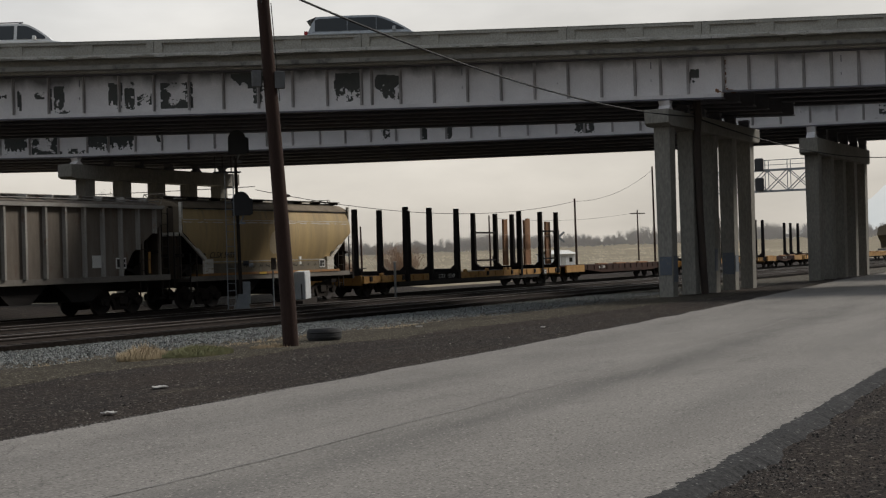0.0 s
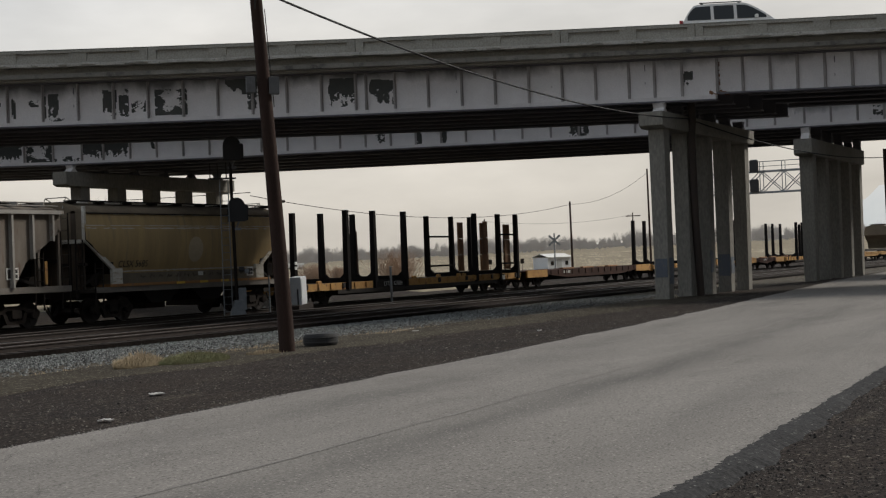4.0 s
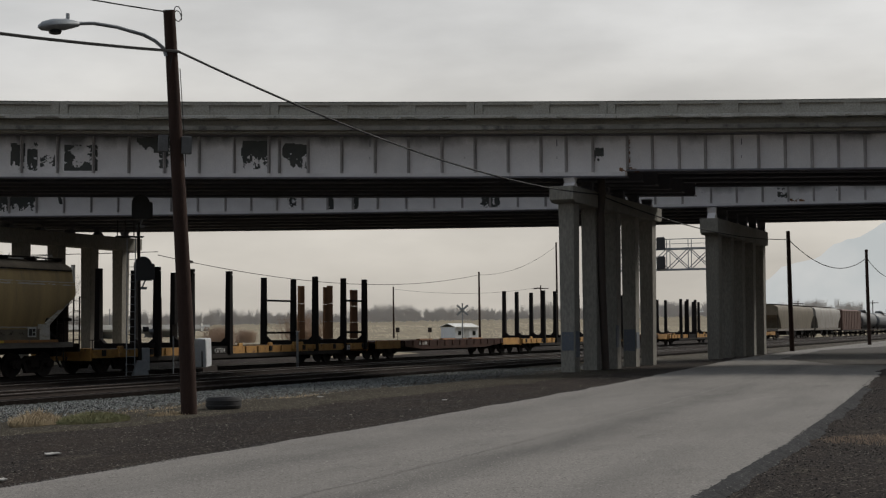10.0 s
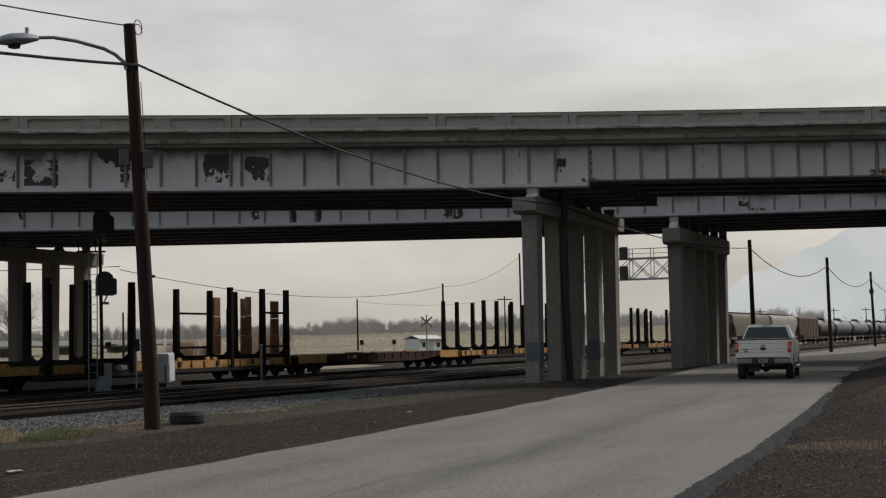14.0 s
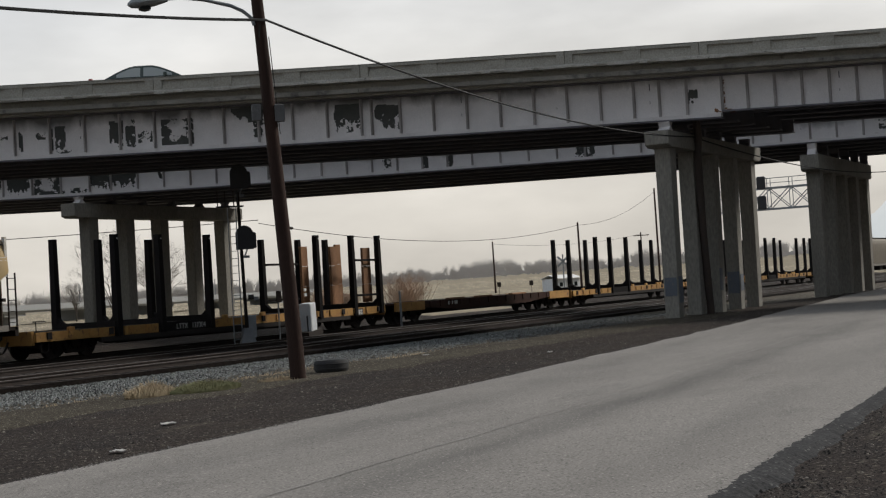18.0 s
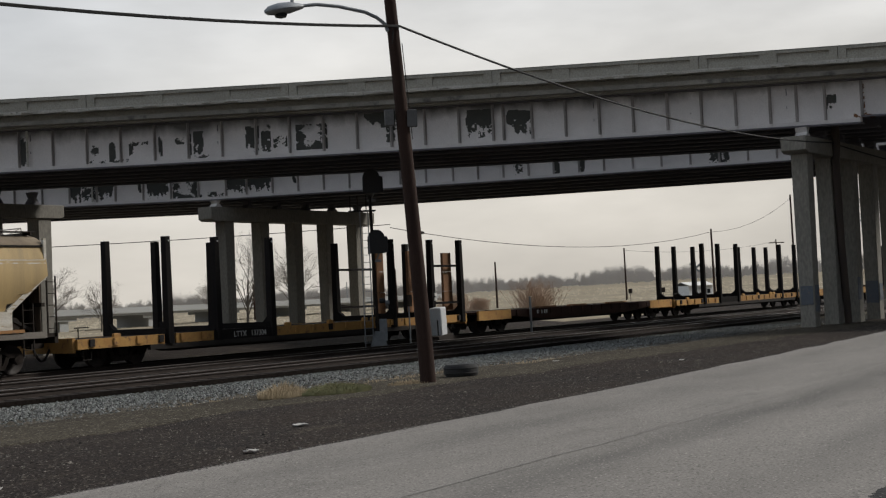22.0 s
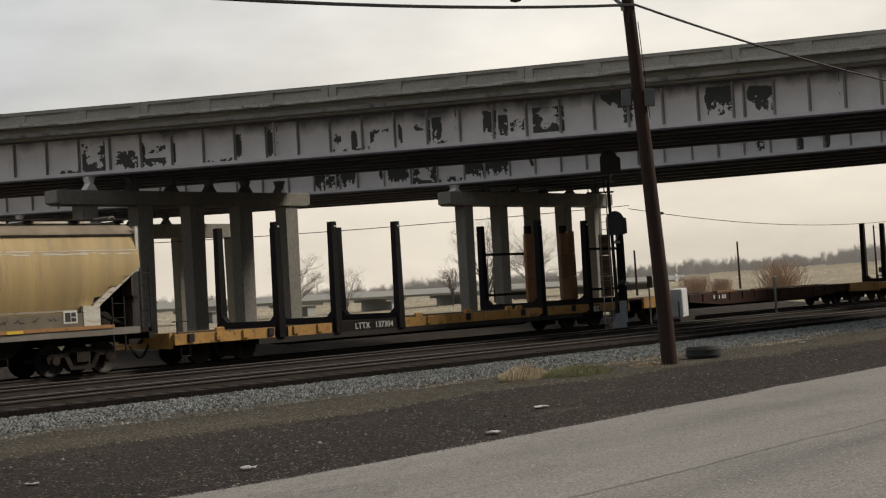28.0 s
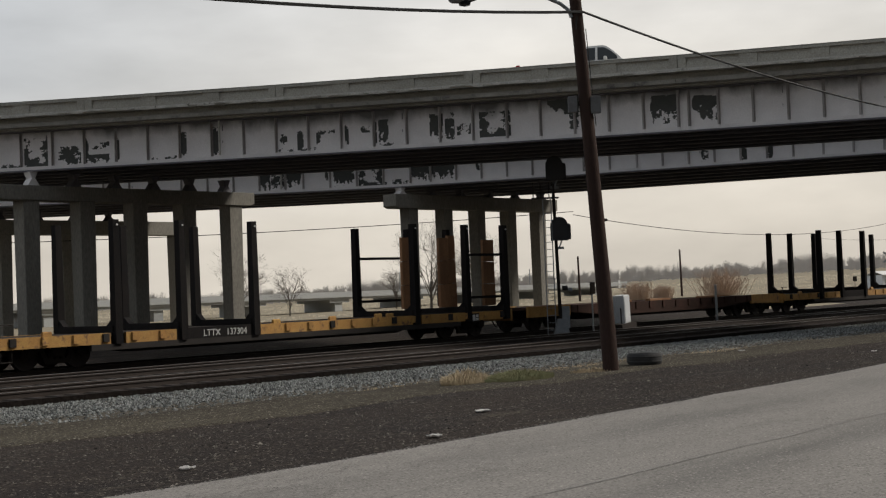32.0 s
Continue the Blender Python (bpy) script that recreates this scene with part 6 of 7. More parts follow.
def deck_car(name, label, paint, L, h, hood, tail, kind="wagon", cab=None, glass=None):
    """A car on the overpass: body, pillared glass house with panes, wheels; it looks along x."""
    car = thing(name, label, "car", group="cars on the overpass")
    cab, glass = cab or paint, glass or M_GLASS
    a, b = -L / 2, L / 2
    belt = 1.06 if kind in ("wagon", "van") else .96
    end = a + .02 if kind in ("wagon", "van") else a
    body = Solid().prism([(a, .35), (a - .02, .70), (end + .04, belt - .04), (a + .3, belt), (b - hood, belt), (b - .35, belt - .12), (b, .66), (b - .03, .35)], -.90, .90)
    part("body", body, paint, car, bevel=.06)
    g0 = a + .10 if kind in ("wagon", "van") else (a + tail - .04 if kind == "pickup" else a + .55)
    g1 = b - hood + .12
    r0, r1 = a + tail, g1 - {"wagon": 1.15, "van": 1.45, "sedan": 1.30, "pickup": .80}[kind]
    full = lambda q: 1 - (1 - min(1, max(0, q))) ** 1.45
    top = lambda u: belt + (h - belt) * min(full(u * (g1 - g0) / max(.05, r0 - g0)), full((1 - u) * (g1 - g0) / (g1 - r1)))
    us = [k / 24 for k in range(25)]
    crown = lambda u: top(u) - (.05 * (2 * u - 1) ** 2 if .2 < u < .8 else .02)
    prof = [(g0 + (g1 - g0) * u, crown(u)) for u in us]
    house = Solid()
    house.grid([[(x, -.84, belt - .02)] + [(x, -.84 + .19 * (z - belt) / (h - belt), z)] + [(x, .84 - .19 * (z - belt) / (h - belt), z), (x, .84, belt - .02)] for x, z in prof])
    part("cab", house, cab, car, "", smooth=True)
    cuts_ = {"wagon": (.05, .31, .345, .565, .60, .92), "van": (.07, .38, .385, .66, .665, .93), "sedan": (.16, .46, .50, .86), "pickup": (.08, .42, .47, .88)}[kind]
    for sy in (-1, 1):
        for u0, u1 in zip(cuts_[::2], cuts_[1::2]):
            lo_, hi_ = [], []
            for k in range(9):
                u = u0 + (u1 - u0) * k / 8
                x, z = g0 + (g1 - g0) * u, max(belt + .05, crown(u) - .085)
                y = lambda q: sy * (.848 - .19 * (q - belt) / (h - belt))
                lo_.append((x, y(belt + .05), belt + .05))
                hi_.append((x, y(z), z))
            part("side_window", Solid().grid([lo_, hi_]), glass, car, "glass with the sky behind painted pale" if glass != M_GLASS else "dark tinted glass")
        if kind == "van" and sy > 0:
            part("spoiler", Solid().prism([(a + .04, h - .17), (a + .42, h - .02), (a + .44, h - .08), (a + .20, h - .20)], -.62, .62), M_TRIM, car, "dark rear spoiler")
        if kind == "wagon":
            part("roof_rail", Solid().bar((r0 + .15, sy * .60, h + .05), (r1 - .05, sy * .60, h + .05), .03, .04).box(r0 + .2, r0 + .3, sy * .60 - .02, sy * .60 + .02, h - .02, h + .05).box(r1 - .2, r1 - .1, sy * .60 - .02, sy * .60 + .02, h - .02, h + .05), M_TRIM, car, "black roof rail")
        for x in (a + .85, b - .9):
            ring_wheel(car, x, sy * .80, .34, .22, sy)
        part("tail_lamp", Solid().box(a - .03, a + .10, min(sy * .66, sy * .89), max(sy * .66, sy * .89), belt - .22, belt + .06), M_TAIL, car, "red tail lamp")
        part("mirror", Solid().box(g1 - .75, g1 - .62, min(sy * .88, sy * 1.06), max(sy * .88, sy * 1.06), belt + .02, belt + .16, .02), cab, car)
    return car


DECK_CARS = [
    (deck_car("estate_car", "silver minivan with dark windows driving over the overpass", M_SILVER, 4.85, 1.74, .75, .46, "van"), [(0, 29.5), (0.5, 25.55), (1, 21.65), (1.5, 18.2), (2, 15.0)], 7.0),
    (deck_car("estate_car", "white sport utility car with roof rails on the overpass", M_CARWHITE, 4.55, 1.76, 1.05, .62), [(0.5, 38.6), (1, 34.82), (1.5, 31.15), (2, 27.76), (2.5, 24.4), (4.5, 13.3)], 6.0),
    (deck_car("sedan", "dark green sedan driving over the overpass", M_CARDARK, 4.7, 1.47, 1.10, 1.75, "sedan", None, M_SKYPANE), [(18, 37.1), (19, 27.35), (20, 19.6), (21, 14.1)], 6.5),
    (deck_car("utility_pickup", "white pickup truck driving over the overpass", M_CARWHITE, 5.4, 1.62, 1.25, 2.4, "pickup", M_CARWHITE), [(31, 51.3), (31.5, 42.7), (32, 32.95)], 16.0),
]


# ---- the lamp pole beside the road ----
def lean_pole(name, label, base, top, r0, r1, mat, group=""):
    p = thing(name, label, "utility pole", pose(*base), group)
    t = Vector(top) - Vector(base)
    bow = Vector((.05, .02, 0))
    s = Solid().tube([t * (k / 8) + bow * math.sin(math.pi * k / 8) - Vector((0, 0, .3 if k == 0 else 0)) for k in range(9)], [r0 + (r1 - r0) * k / 8 for k in range(9)], 14)
    part("shaft", s, mat, p, "", smooth=True)
    return p, t


lamp_pole, up = lean_pole("lamp_pole", "leaning brown wooden pole with a street lamp", (23.95, 16.5, -.12), (23.1, 16.45, 7.97), .165, .115, M_POLE)
at_ = lambda u, dx=0, dy=0, dz=0: up * u + Vector((dx, dy, dz))
tip_ = Vector((-.85, -.05, 8.17))
out_ = Vector((-.8, .6, 0))
on_arm = lambda a, dz: tip_ + out_ * a + Vector((0, 0, dz))
arm_pts = [on_arm(.06, -1.0), on_arm(.10, -.86), on_arm(.28, -.72), on_arm(.52, -.62), on_arm(1.05, -.52), on_arm(1.5, -.49), on_arm(1.85, -.53)]
part("lamp_arm", Solid().tube(arm_pts, [.036] * 7, 10), M_LAMPGREY, lamp_pole, "curved grey bracket arm", smooth=True)
head, hv = Solid(), []
across_ = Vector((.6, .8, 0))
for u, w, d in ((0, .05, .05), (.12, .10, .08), (.35, .17, .13), (.65, .18, .14), (.90, .13, .10), (1.0, .03, .03)):
    c = on_arm(1.78 + .78 * u, -.54 - .12 * u)
    hv += [c + across_ * (w * math.cos(k * math.pi / 6)) + Vector((0, 0, d * math.sin(k * math.pi / 6) * (1.0 if k <= 6 else .75))) for k in range(12)]
head.add(hv, [(i * 12 + k, i * 12 + (k + 1) % 12, (i + 1) * 12 + (k + 1) % 12, (i + 1) * 12 + k) for i in range(5) for k in range(12)] + [tuple(range(12)), tuple(range(71, 59, -1))])
lh = part("lamp_head", head, M_LAMPGREY, lamp_pole, "grey cobra-head street lamp", smooth=True)
part("lens", Solid().lathe([(.13, 0), (.11, -.06), (0, -.09)], on_arm(2.24, -.70), (0, 0, 1), 14), M_GLASS, lh)
part("photocell", Solid().rod(on_arm(2.0, -.46), on_arm(2.0, -.35), .035), M_LAMPGREY, lh)
part("meter_box", Solid().box(-.09, .09, -.08, .08, 5.30, 5.62, .01), M_BOXGREY, lamp_pole, "small dull grey box", at=pose(-.70, .19, 0, 0, 0, -50))
part("meter_box", Solid().box(-.10, .10, -.08, .08, 5.26, 5.60, .01), M_BOXGREY, lamp_pole, at=pose(-.44, -.19, 0, 0, 0, -50))
part("tag", Solid().box(.10, .17, -.185, -.165, 1.82, 1.88), M_WHITE, lamp_pole, "small white tag")
part("tag", Solid().box(.10, .17, -.185, -.165, 1.72, 1.78), M_WHITE, lamp_pole)
part("step_peg", Solid().rod((-.02, -.05, 3.12), (-.34, -.05, 3.12), .03, n=6), M_TRUCKS, lamp_pole, "stub of a broken step")
loop = Solid().tube([at_(.985, .22 + .13 * math.cos(k * .7), -.05, .13 * math.sin(k * .7) + .01 * k) for k in range(15)], .010, 5)
part("cable_coil", loop, M_WIRE, lamp_pole, "coil of spare cable")
loop = Solid().tube([at_(.885, -.12 - .05 * math.sin(k / 12 * math.pi) - .003 * k, -.1, -.28 * math.sin(k / 12 * math.pi) + .02) for k in range(13)], .008, 5)
part("drip_loop", loop, M_WIRE, lamp_pole)
part("ground_wire", Solid().rod(at_(.86, .13, -.1), at_(.62, .16, -.1), .009, n=5), M_WIRE, lamp_pole)


def cable(a, b, sag, r, label="black overhead cable hanging between poles", n=28):
    a, b = Vector(a), Vector(b)
    s = Solid().tube([a.lerp(b, i / n) - Vector((0, 0, 4 * sag * i / n * (1 - i / n))) for i in range(n + 1)], r, 5)
    return solo("cable", s, M_WIRE, label, "cable", "overhead cables")


top = Vector((23.1, 16.45, 8.05))
hang = Vector((23.2, 16.3, 7.15))
cable(hang, (-14, 17.0, 6.9), 1.15, .030, "thick black cable slung from the lamp pole")
cable(top + Vector((0, 0, -.12)), (-14, 17.0, 7.9), 1.0, .014, "thin twisted cable at the pole's top")
cable(hang, (53.0, 17.45, 6.85), .55, .026, "thick black cable slung to the pier")
cable((53.0, 17.45, 6.85), (90.4, 17.1, 7.1), .52, .026, "thick black cable slung under the overpass")
FAR_POLES = []
for base, t in (((91.4, 17.2, -.3), (90.2, 17.1, 7.6)), ((122.0, 16.6, -.2), (121.2, 16.6, 7.9)), ((163, 17.4, -.2), (160.5, 17.4, 8.2)), ((-14, 17, -.2), (-14.3, 17, 9))):
    p, u = lean_pole("utility_pole", "bare brown wooden utility pole beside the road", base, t, .16, .12, M_POLE, "roadside poles")
    FAR_POLES.append(Vector(t))
part("crossbox", Solid().box(-2.45, -1.75, -.2, .2, 6.0, 6.5), M_TRIM, scene.objects["utility_pole.002"], "dark box on the pole")
cable(FAR_POLES[0] - Vector((0, 0, .5)), FAR_POLES[1] - Vector((0, 0, .7)), 1.3, .03)
cable(FAR_POLES[1] - Vector((0, 0, .7)), FAR_POLES[2] - Vector((0, 0, .7)), 1.3, .03)
cable(FAR_POLES[2] - Vector((0, 0, .7)), (230, 19, 7.5), 1.2, .03)

# ---- railway signal between the tracks ----
sig = thing("railway_signal", "black two-headed railway signal mast with a ladder", "railway signal", pose(46.95, 34.75, -.35, 0, 0, -48))
part("mast", Solid().rod((0, 0, 0), (-.1, 0, 6.3), .075, .065, 12), M_TRUCKS, sig, "dark steel mast", smooth=True)
part("base", Solid().prism([(-.35, 0), (.4, 0), (.12, .75), (-.12, .75)], -.25, .25), M_LAMPGREY, sig, "flared mast base")
for z, dx in ((6.85, .0), (4.35, .10)):
    h_ = part("signal_head", Solid().prism(arc(dx - .02, z + .22, .36, 0, 180, 10) + [(dx - .38, z - .40), (dx + .34, z - .40)], -.12, -.05), M_SIGNAL, sig, "black rounded signal backing")
    part("signal_hood", Solid().box(dx + .05, dx + .46, -.10, .26, z - .36, z + .30, .05), M_SIGNAL, h_, bevel=.05)
    part("bracket", Solid().box(dx - .2, dx + .15, -.04, .04, z - .75, z - .65).rod((dx - .05, 0, z - .7), (dx + .1, 0, z - .35), .03), M_LAMPGREY, sig)
for z in (5.35, 5.5):
    part("platform", Solid().box(-1.0, .1, -.3, .3, z + .35, z + .39), M_SIGNAL, sig) if z < 5.4 else None
for x in (-.95, -.65, -.30, -.15):
    part("platform_post", Solid().rod((x, -.28, 5.7), (x, -.28, 6.35), .022, n=6), M_SIGNAL, sig)
ld = Solid().rod((-.55, -.12, .1), (-.55, -.12, 5.7), .022, n=6).rod((-.22, -.12, .1), (-.22, -.12, 5.7), .022, n=6)
part("ladder", ld, M_LAMPGREY, sig, "thin steel ladder")
for k in range(17):
    part("rung", Solid().rod((-.55, -.12, .3 + k * .3), (-.22, -.12, .3 + k * .3), .012, n=5), M_LAMPGREY, sig)
part("junction_box", Solid().box(.06, .36, -.18, .12, .35, 1.25, .02), M_LAMPGREY, sig, "grey junction box")
part("bell_lamp", Solid().rod((.1, -.1, 2.0), (.32, -.1, 2.0), .10, n=10), M_SIGNAL, sig)
part("bell_lamp", Solid().rod((.34, -.1, 1.92), (.5, -.1, 1.92), .09, n=10), M_LAMPGREY, sig)

cab_ = thing("equipment_cabinet", "white slightly tilted metal equipment cabinet beside the track", "cabinet", pose(51.5, 34.8, .02, 0, -4, 12))
part("body", Solid().box(-.33, .33, -.25, .25, 0, 1.22, .02), M_CABINET, cab_, bevel=.02)
part("door", Solid().box(-.29, .29, -.27, -.245, .08, 1.15), M_CABINET, cab_)
part("base", Solid().box(-.9, .75, -.35, .35, -.36, .02), M_TIE, cab_, "dark timber base")
part("conduit", Solid().rod((-.36, -.1, 0), (-.36, -.1, .7), .03, n=6), M_TRIM, cab_)
for x, h, board in ((49.3, 2.15, True), (59.5, 1.85, False)):
    s_ = thing("track_marker", "grey marker board on a post beside the track" if board else "slim pale marker post beside the track", "marker", pose(x, 34.8, -.35))
    part("post", Solid().rod((0, 0, 0), (-.02, 0, h), .035 if board else .06, n=6), M_LAMPGREY, s_)
    if board:
        part("board", Solid().box(-.18, .16, -.06, -.03, h - .45, h + .05), M_TRUCKS, s_, "weathered dark board")
    else:
        part("cap", Solid().box(-.07, .06, -.07, .07, h, h + .03), M_WHITE, s_)

# ---- signal bridge beyond the overpass ----
gan = thing("signal_gantry", "pale steel lattice signal bridge over the tracks", "signal gantry", pose(130, 0, -.3))
for y in (31.7, 42.0):
    part("leg", Solid().box(-.5, -.3, y - .1, y + .1, 0, 7.2).box(.3, .5, y - .1, y + .1, 0, 7.2), M_LAMPGREY, gan)
for x in (-.6, .6):
    for z in (7.25, 9.2):
        part("chord", Solid().box(x - .07, x + .07, 31.5, 42.2, z - .07, z + .07), M_LAMPGREY, gan)
    for k in range(5):
        y = 31.7 + k * 2.06
        part("web_bar", Solid().bar((x, y, 7.25), (x, y + 2.1, 9.2), .07, .07, (1, 0, 0)).bar((x, y, 9.2), (x, y + 2.1, 7.25), .07, .07, (1, 0, 0)).bar((x, y, 7.25), (x, y, 10.1), .06, .06, (1, 0, 0)), M_LAMPGREY, gan)
part("handrail", Solid().box(-.63, -.57, 31.5, 42.2, 10.05, 10.12).box(-.63, -.57, 31.5, 42.2, 9.62, 9.67), M_LAMPGREY, gan)
for z in (7.9, 9.7):
    part("signal_head", Solid().box(-.95, -.7, 35.9, 36.7, z - .6, z + .6, .1), M_SIGNAL, gan, "black signal head", bevel=.1)

# ---- the pole with a small work platform ----
plat, pu = lean_pole("platform_pole", "tall weathered wooden pole with a steel work platform and lamp", (17.35, 41.0, -.4), (16.9, 41.0, 12.2), .22, .15, M_GREYPOLE)
part("platform", Solid().box(-1.35, -.1, -.6, .6, 8.55, 8.62).bar((-.1, 0, 7.6), (-.9, 0, 8.55), .07, .07).bar((-.1, .3, 7.4), (-1.2, .3, 8.55), .07, .07), M_SIGNAL, plat, "dark steel platform with braces")
rl = Solid()
for x in (-1.3, -.8):
    rl.rod((x, -.5, 8.6), (x, -.5, 9.6), .022, n=6)
rl.rod((-1.3, -.5, 9.6), (-.8, -.5, 9.6), .022, n=6).rod((-1.3, -.5, 9.1), (-.4, -.5, 8.7), .022, n=6)
part("guard_rail", rl, M_LAMPGREY, plat)
part("cross_arm", Solid().box(.1, 1.15, -.05, .05, 8.60, 8.70), M_TRIM, plat)
part("transformer_box", Solid().box(-.72, -.25, -.25, .25, 9.15, 9.55, .04).box(-.9, -.2, -.3, .3, 9.55, 9.62), M_LAMPGREY, plat, "grey box on the pole")
part("flood_lamp", Solid().lathe([(.34, 0), (.34, .16), (.12, .34), (0, .36)], (.48, -.15, 8.02), (0, 0, 1), 14), M_LAMPGREY, plat, "grey round lamp")
part("bracket", Solid().bar((.1, 0, 7.6), (.3, -.1, 8.05), .05, .05).rod((-.5, 0, 10.9), (-.15, 0, 10.8), .02, n=6).rod((.0, 0, 9.8), (.12, 0, 9.8), .06, n=6), M_TRUCKS, plat)
cable((16.95, 41, 12.0), (18.9, 44, 2.0), .1, .012, "thin guy wire of the platform pole", 6)
cable((16.9, 41, 12.0), (15.3, 44, 2.0), .1, .012, "thin guy wire of the platform pole", 6)

# ---- litter on the shoulder ----
old = thing("old_tyre", "discarded black car tyre lying on the gravel", "tyre", pose(25.6, 16.78, -.06))
part("casing", Solid().lathe([(.22, .02), (.33, 0), (.37, .055), (.376, .135), (.37, .215), (.33, .265), (.22, .25), (.21, .215), (.30, .20), (.32, .135), (.30, .07), (.21, .055), (.22, .02)], (0, 0, 0), (0, 0, 1), 32), M_TYRE, old, smooth=True)
part("tread", Solid().lathe([(.374, .07), (.381, .075), (.381, .095), (.376, .10)], (0, 0, 0), (0, 0, 1), 32).lathe([(.376, .17), (.381, .175), (.381, .195), (.374, .20)], (0, 0, 0), (0, 0, 1), 32), M_TYRE, old)
rng = random.Random(3)
for x, y, s in ((15.15, 12.65, .17), (12.35, 11.05, .15), (9.1, 11.5, .12), (19.2, 20.6, .14), (31.2, 17.6, .12), (30.0, 13.6, .10), (7.4, 12.8, .10), (36.5, 19.6, .13), (24.9, 21.0, .15), (56, 19.6, .3)):
    so, s = Solid(), s * .78
    rows_ = [[(s * (i - 2) * .34 + .04 * rng.random(), s * (j - 2) * .3 + .04 * rng.random(), .02 + .02 * rng.random()) for i in range(5)] for j in range(5)]
    so.grid(rows_)
    gz_ = rise(x, y)
    ob = solo("litter", so, M_PAPER, "crumpled pale scrap of litter on the soil", "litter", "scraps of litter", at=pose(x, y, gz_ - .01, 0, 0, rng.uniform(-40, 40)))
    m_ = ob.modifiers.new("thick", "SOLIDIFY")
    m_.thickness = .012


def tuft(name, label, cx, cy, rx, ry, n, h, mat, seed):
    r_, s = random.Random(seed), Solid()
    for _ in range(n):
        a, d = r_.uniform(0, 6.28), math.sqrt(r_.random())
        x, y = cx + rx * d * math.cos(a), cy + ry * d * math.sin(a)
        z, k = rise(x, y) - .02, h * r_.uniform(.5, 1.2) * (1.1 - .6 * d)
        lx, ly = r_.uniform(-.5, .5) * k, r_.uniform(-.5, .5) * k
        w = .012
        s.add([(x - w, y, z), (x + w, y, z), (x + lx * .5 + w * .7, y + ly * .5, z + k * .7), (x + lx * .5 - w * .7, y + ly * .5, z + k * .7), (x + lx, y + ly, z + k)], [(0, 1, 2, 3), (3, 2, 4)])
    return solo(name, s, mat, label, "grass", kind="stuff")


tuft("dry_grass", "bleached tuft of dry grass beside the ballast", 20.2, 17.2, .6, .32, 1000, .32, M_DRY, 1)
tuft("green_grass", "low patch of dull green grass by the pole", 21.3, 16.85, .95, .5, 3800, .22, M_GREEN, 2)
tuft("dry_grass", "sparse dry grass round the pole's foot", 23.7, 16.8, .6, .4, 260, .12, M_DRY, 3)
tuft("dry_grass", "sparse dead grass on the far shoulder", 27, 19.0, 9, 1.1, 1800, .09, M_DRY, 4)
tuft("dry_grass", "dead grass on the near verge", 38, -2.0, 9, 4, 3000, .10, M_DEAD, 6)
tuft("dry_grass", "flattened strip of dead grass on the near verge", 21.5, 2.4, 1.1, 1.3, 1500, .09, M_DEAD, 7)
tuft("dry_grass", "dead grass on the near verge by the bend", 38, 3.6, 5, .9, 2200, .12, M_DEAD, 8)


# ---- small stones and cracks ----
M_PEBBLE = material("mixed_grit", (0.062, 0.053, 0.045), (0.036, 0.030, 0.026), 0.95, scale=2, vary=0.85, island=True, spec=0.2)
M_CLINKER = material("dark_clinker", (0.030, 0.027, 0.025), (0.018, 0.016, 0.015), 0.95, scale=2, vary=0.6, island=True, spec=0.2)
M_PALEPEB = material("pale_pebble", (0.17, 0.155, 0.135), (0.11, 0.10, 0.087), 0.95, scale=2, vary=0.5, island=True, spec=0.2)
M_CRUMB = material("asphalt_crumb", (0.105, 0.098, 0.090), (0.060, 0.056, 0.052), 0.95, scale=2, vary=0.6, island=True, spec=0.2)
rng = random.Random(11)


GX, GY = np.array(xs), np.array(ys)


@functools.lru_cache(maxsize=None)
def corner(i, j):
    return rise(xs[i], ys[j]) + 0.05 * noise.noise((xs[i] * 0.5, ys[j] * 0.5, 0))


def soil_z(x, y):
    """Height of the ground sheet itself, between its points."""
    i, j = int(np.searchsorted(GX, x)) - 1, int(np.searchsorted(GY, y)) - 1
    u, v = (x - GX[i]) / (GX[i + 1] - GX[i]), (y - GY[j]) / (GY[j + 1] - GY[j])
    return corner(i, j) * (1 - u) * (1 - v) + corner(i + 1, j) * u * (1 - v) + corner(i, j + 1) * (1 - u) * v + corner(i + 1, j + 1) * u * v


def stone(s_, x, y, s, least):
    z, h = max(soil_z(x, y) - .008, least - .008), s * rng.uniform(.5, 1.0)
    s_.add([(x - s, y - s * .7, z), (x + s * .8, y - s, z), (x + s, y + s * .7, z), (x - s * .7, y + s, z), (x + s * rng.uniform(-.1, .5), y + s * .2, z + h), (x - s * .35, y - s * .3, z + h * rng.uniform(.6, 1))],
           [(0, 1, 5), (1, 4, 5), (1, 2, 4), (2, 3, 4), (3, 5, 4), (3, 0, 5)])


grit, specks, clinker = Solid(), Solid(), Solid()
for i in range(110000):
    k = i % 8
    if k < 4:      # the near verge
        x = 7 + 34 * rng.random() ** 1.7
        y = road_mid(x) - 3.68 - 4.3 * rng.random() ** 1.3
    else:          # the far shoulder
        x = 4 + 52 * rng.random() ** 1.4
        e = road_mid(x) + 3.45
        y = e + (19.2 - e) * rng.random()
    pale = rng.random() < .27
    stone(specks if pale else clinker if k < 4 and rng.random() < .75 else grit, x, y, rng.uniform(.007, .020) * (1.6 if rng.random() < .05 else 1) * (.75 if pale and k < 4 else 1.0), -9)
crumbs = Solid()
for i in range(14000):
    x = 5 + 42 * rng.random() ** 1.4
    side = 1 if i % 3 else -1
    y = road_mid(x) + side * (3.52 + (abs(rng.gauss(0, .16)) - .06 if side > 0 else abs(rng.gauss(0, .10)) - .12))
    stone(crumbs, x, y, rng.uniform(.008, .026), .006 if abs(y - road_mid(x)) < 3.56 else -9)
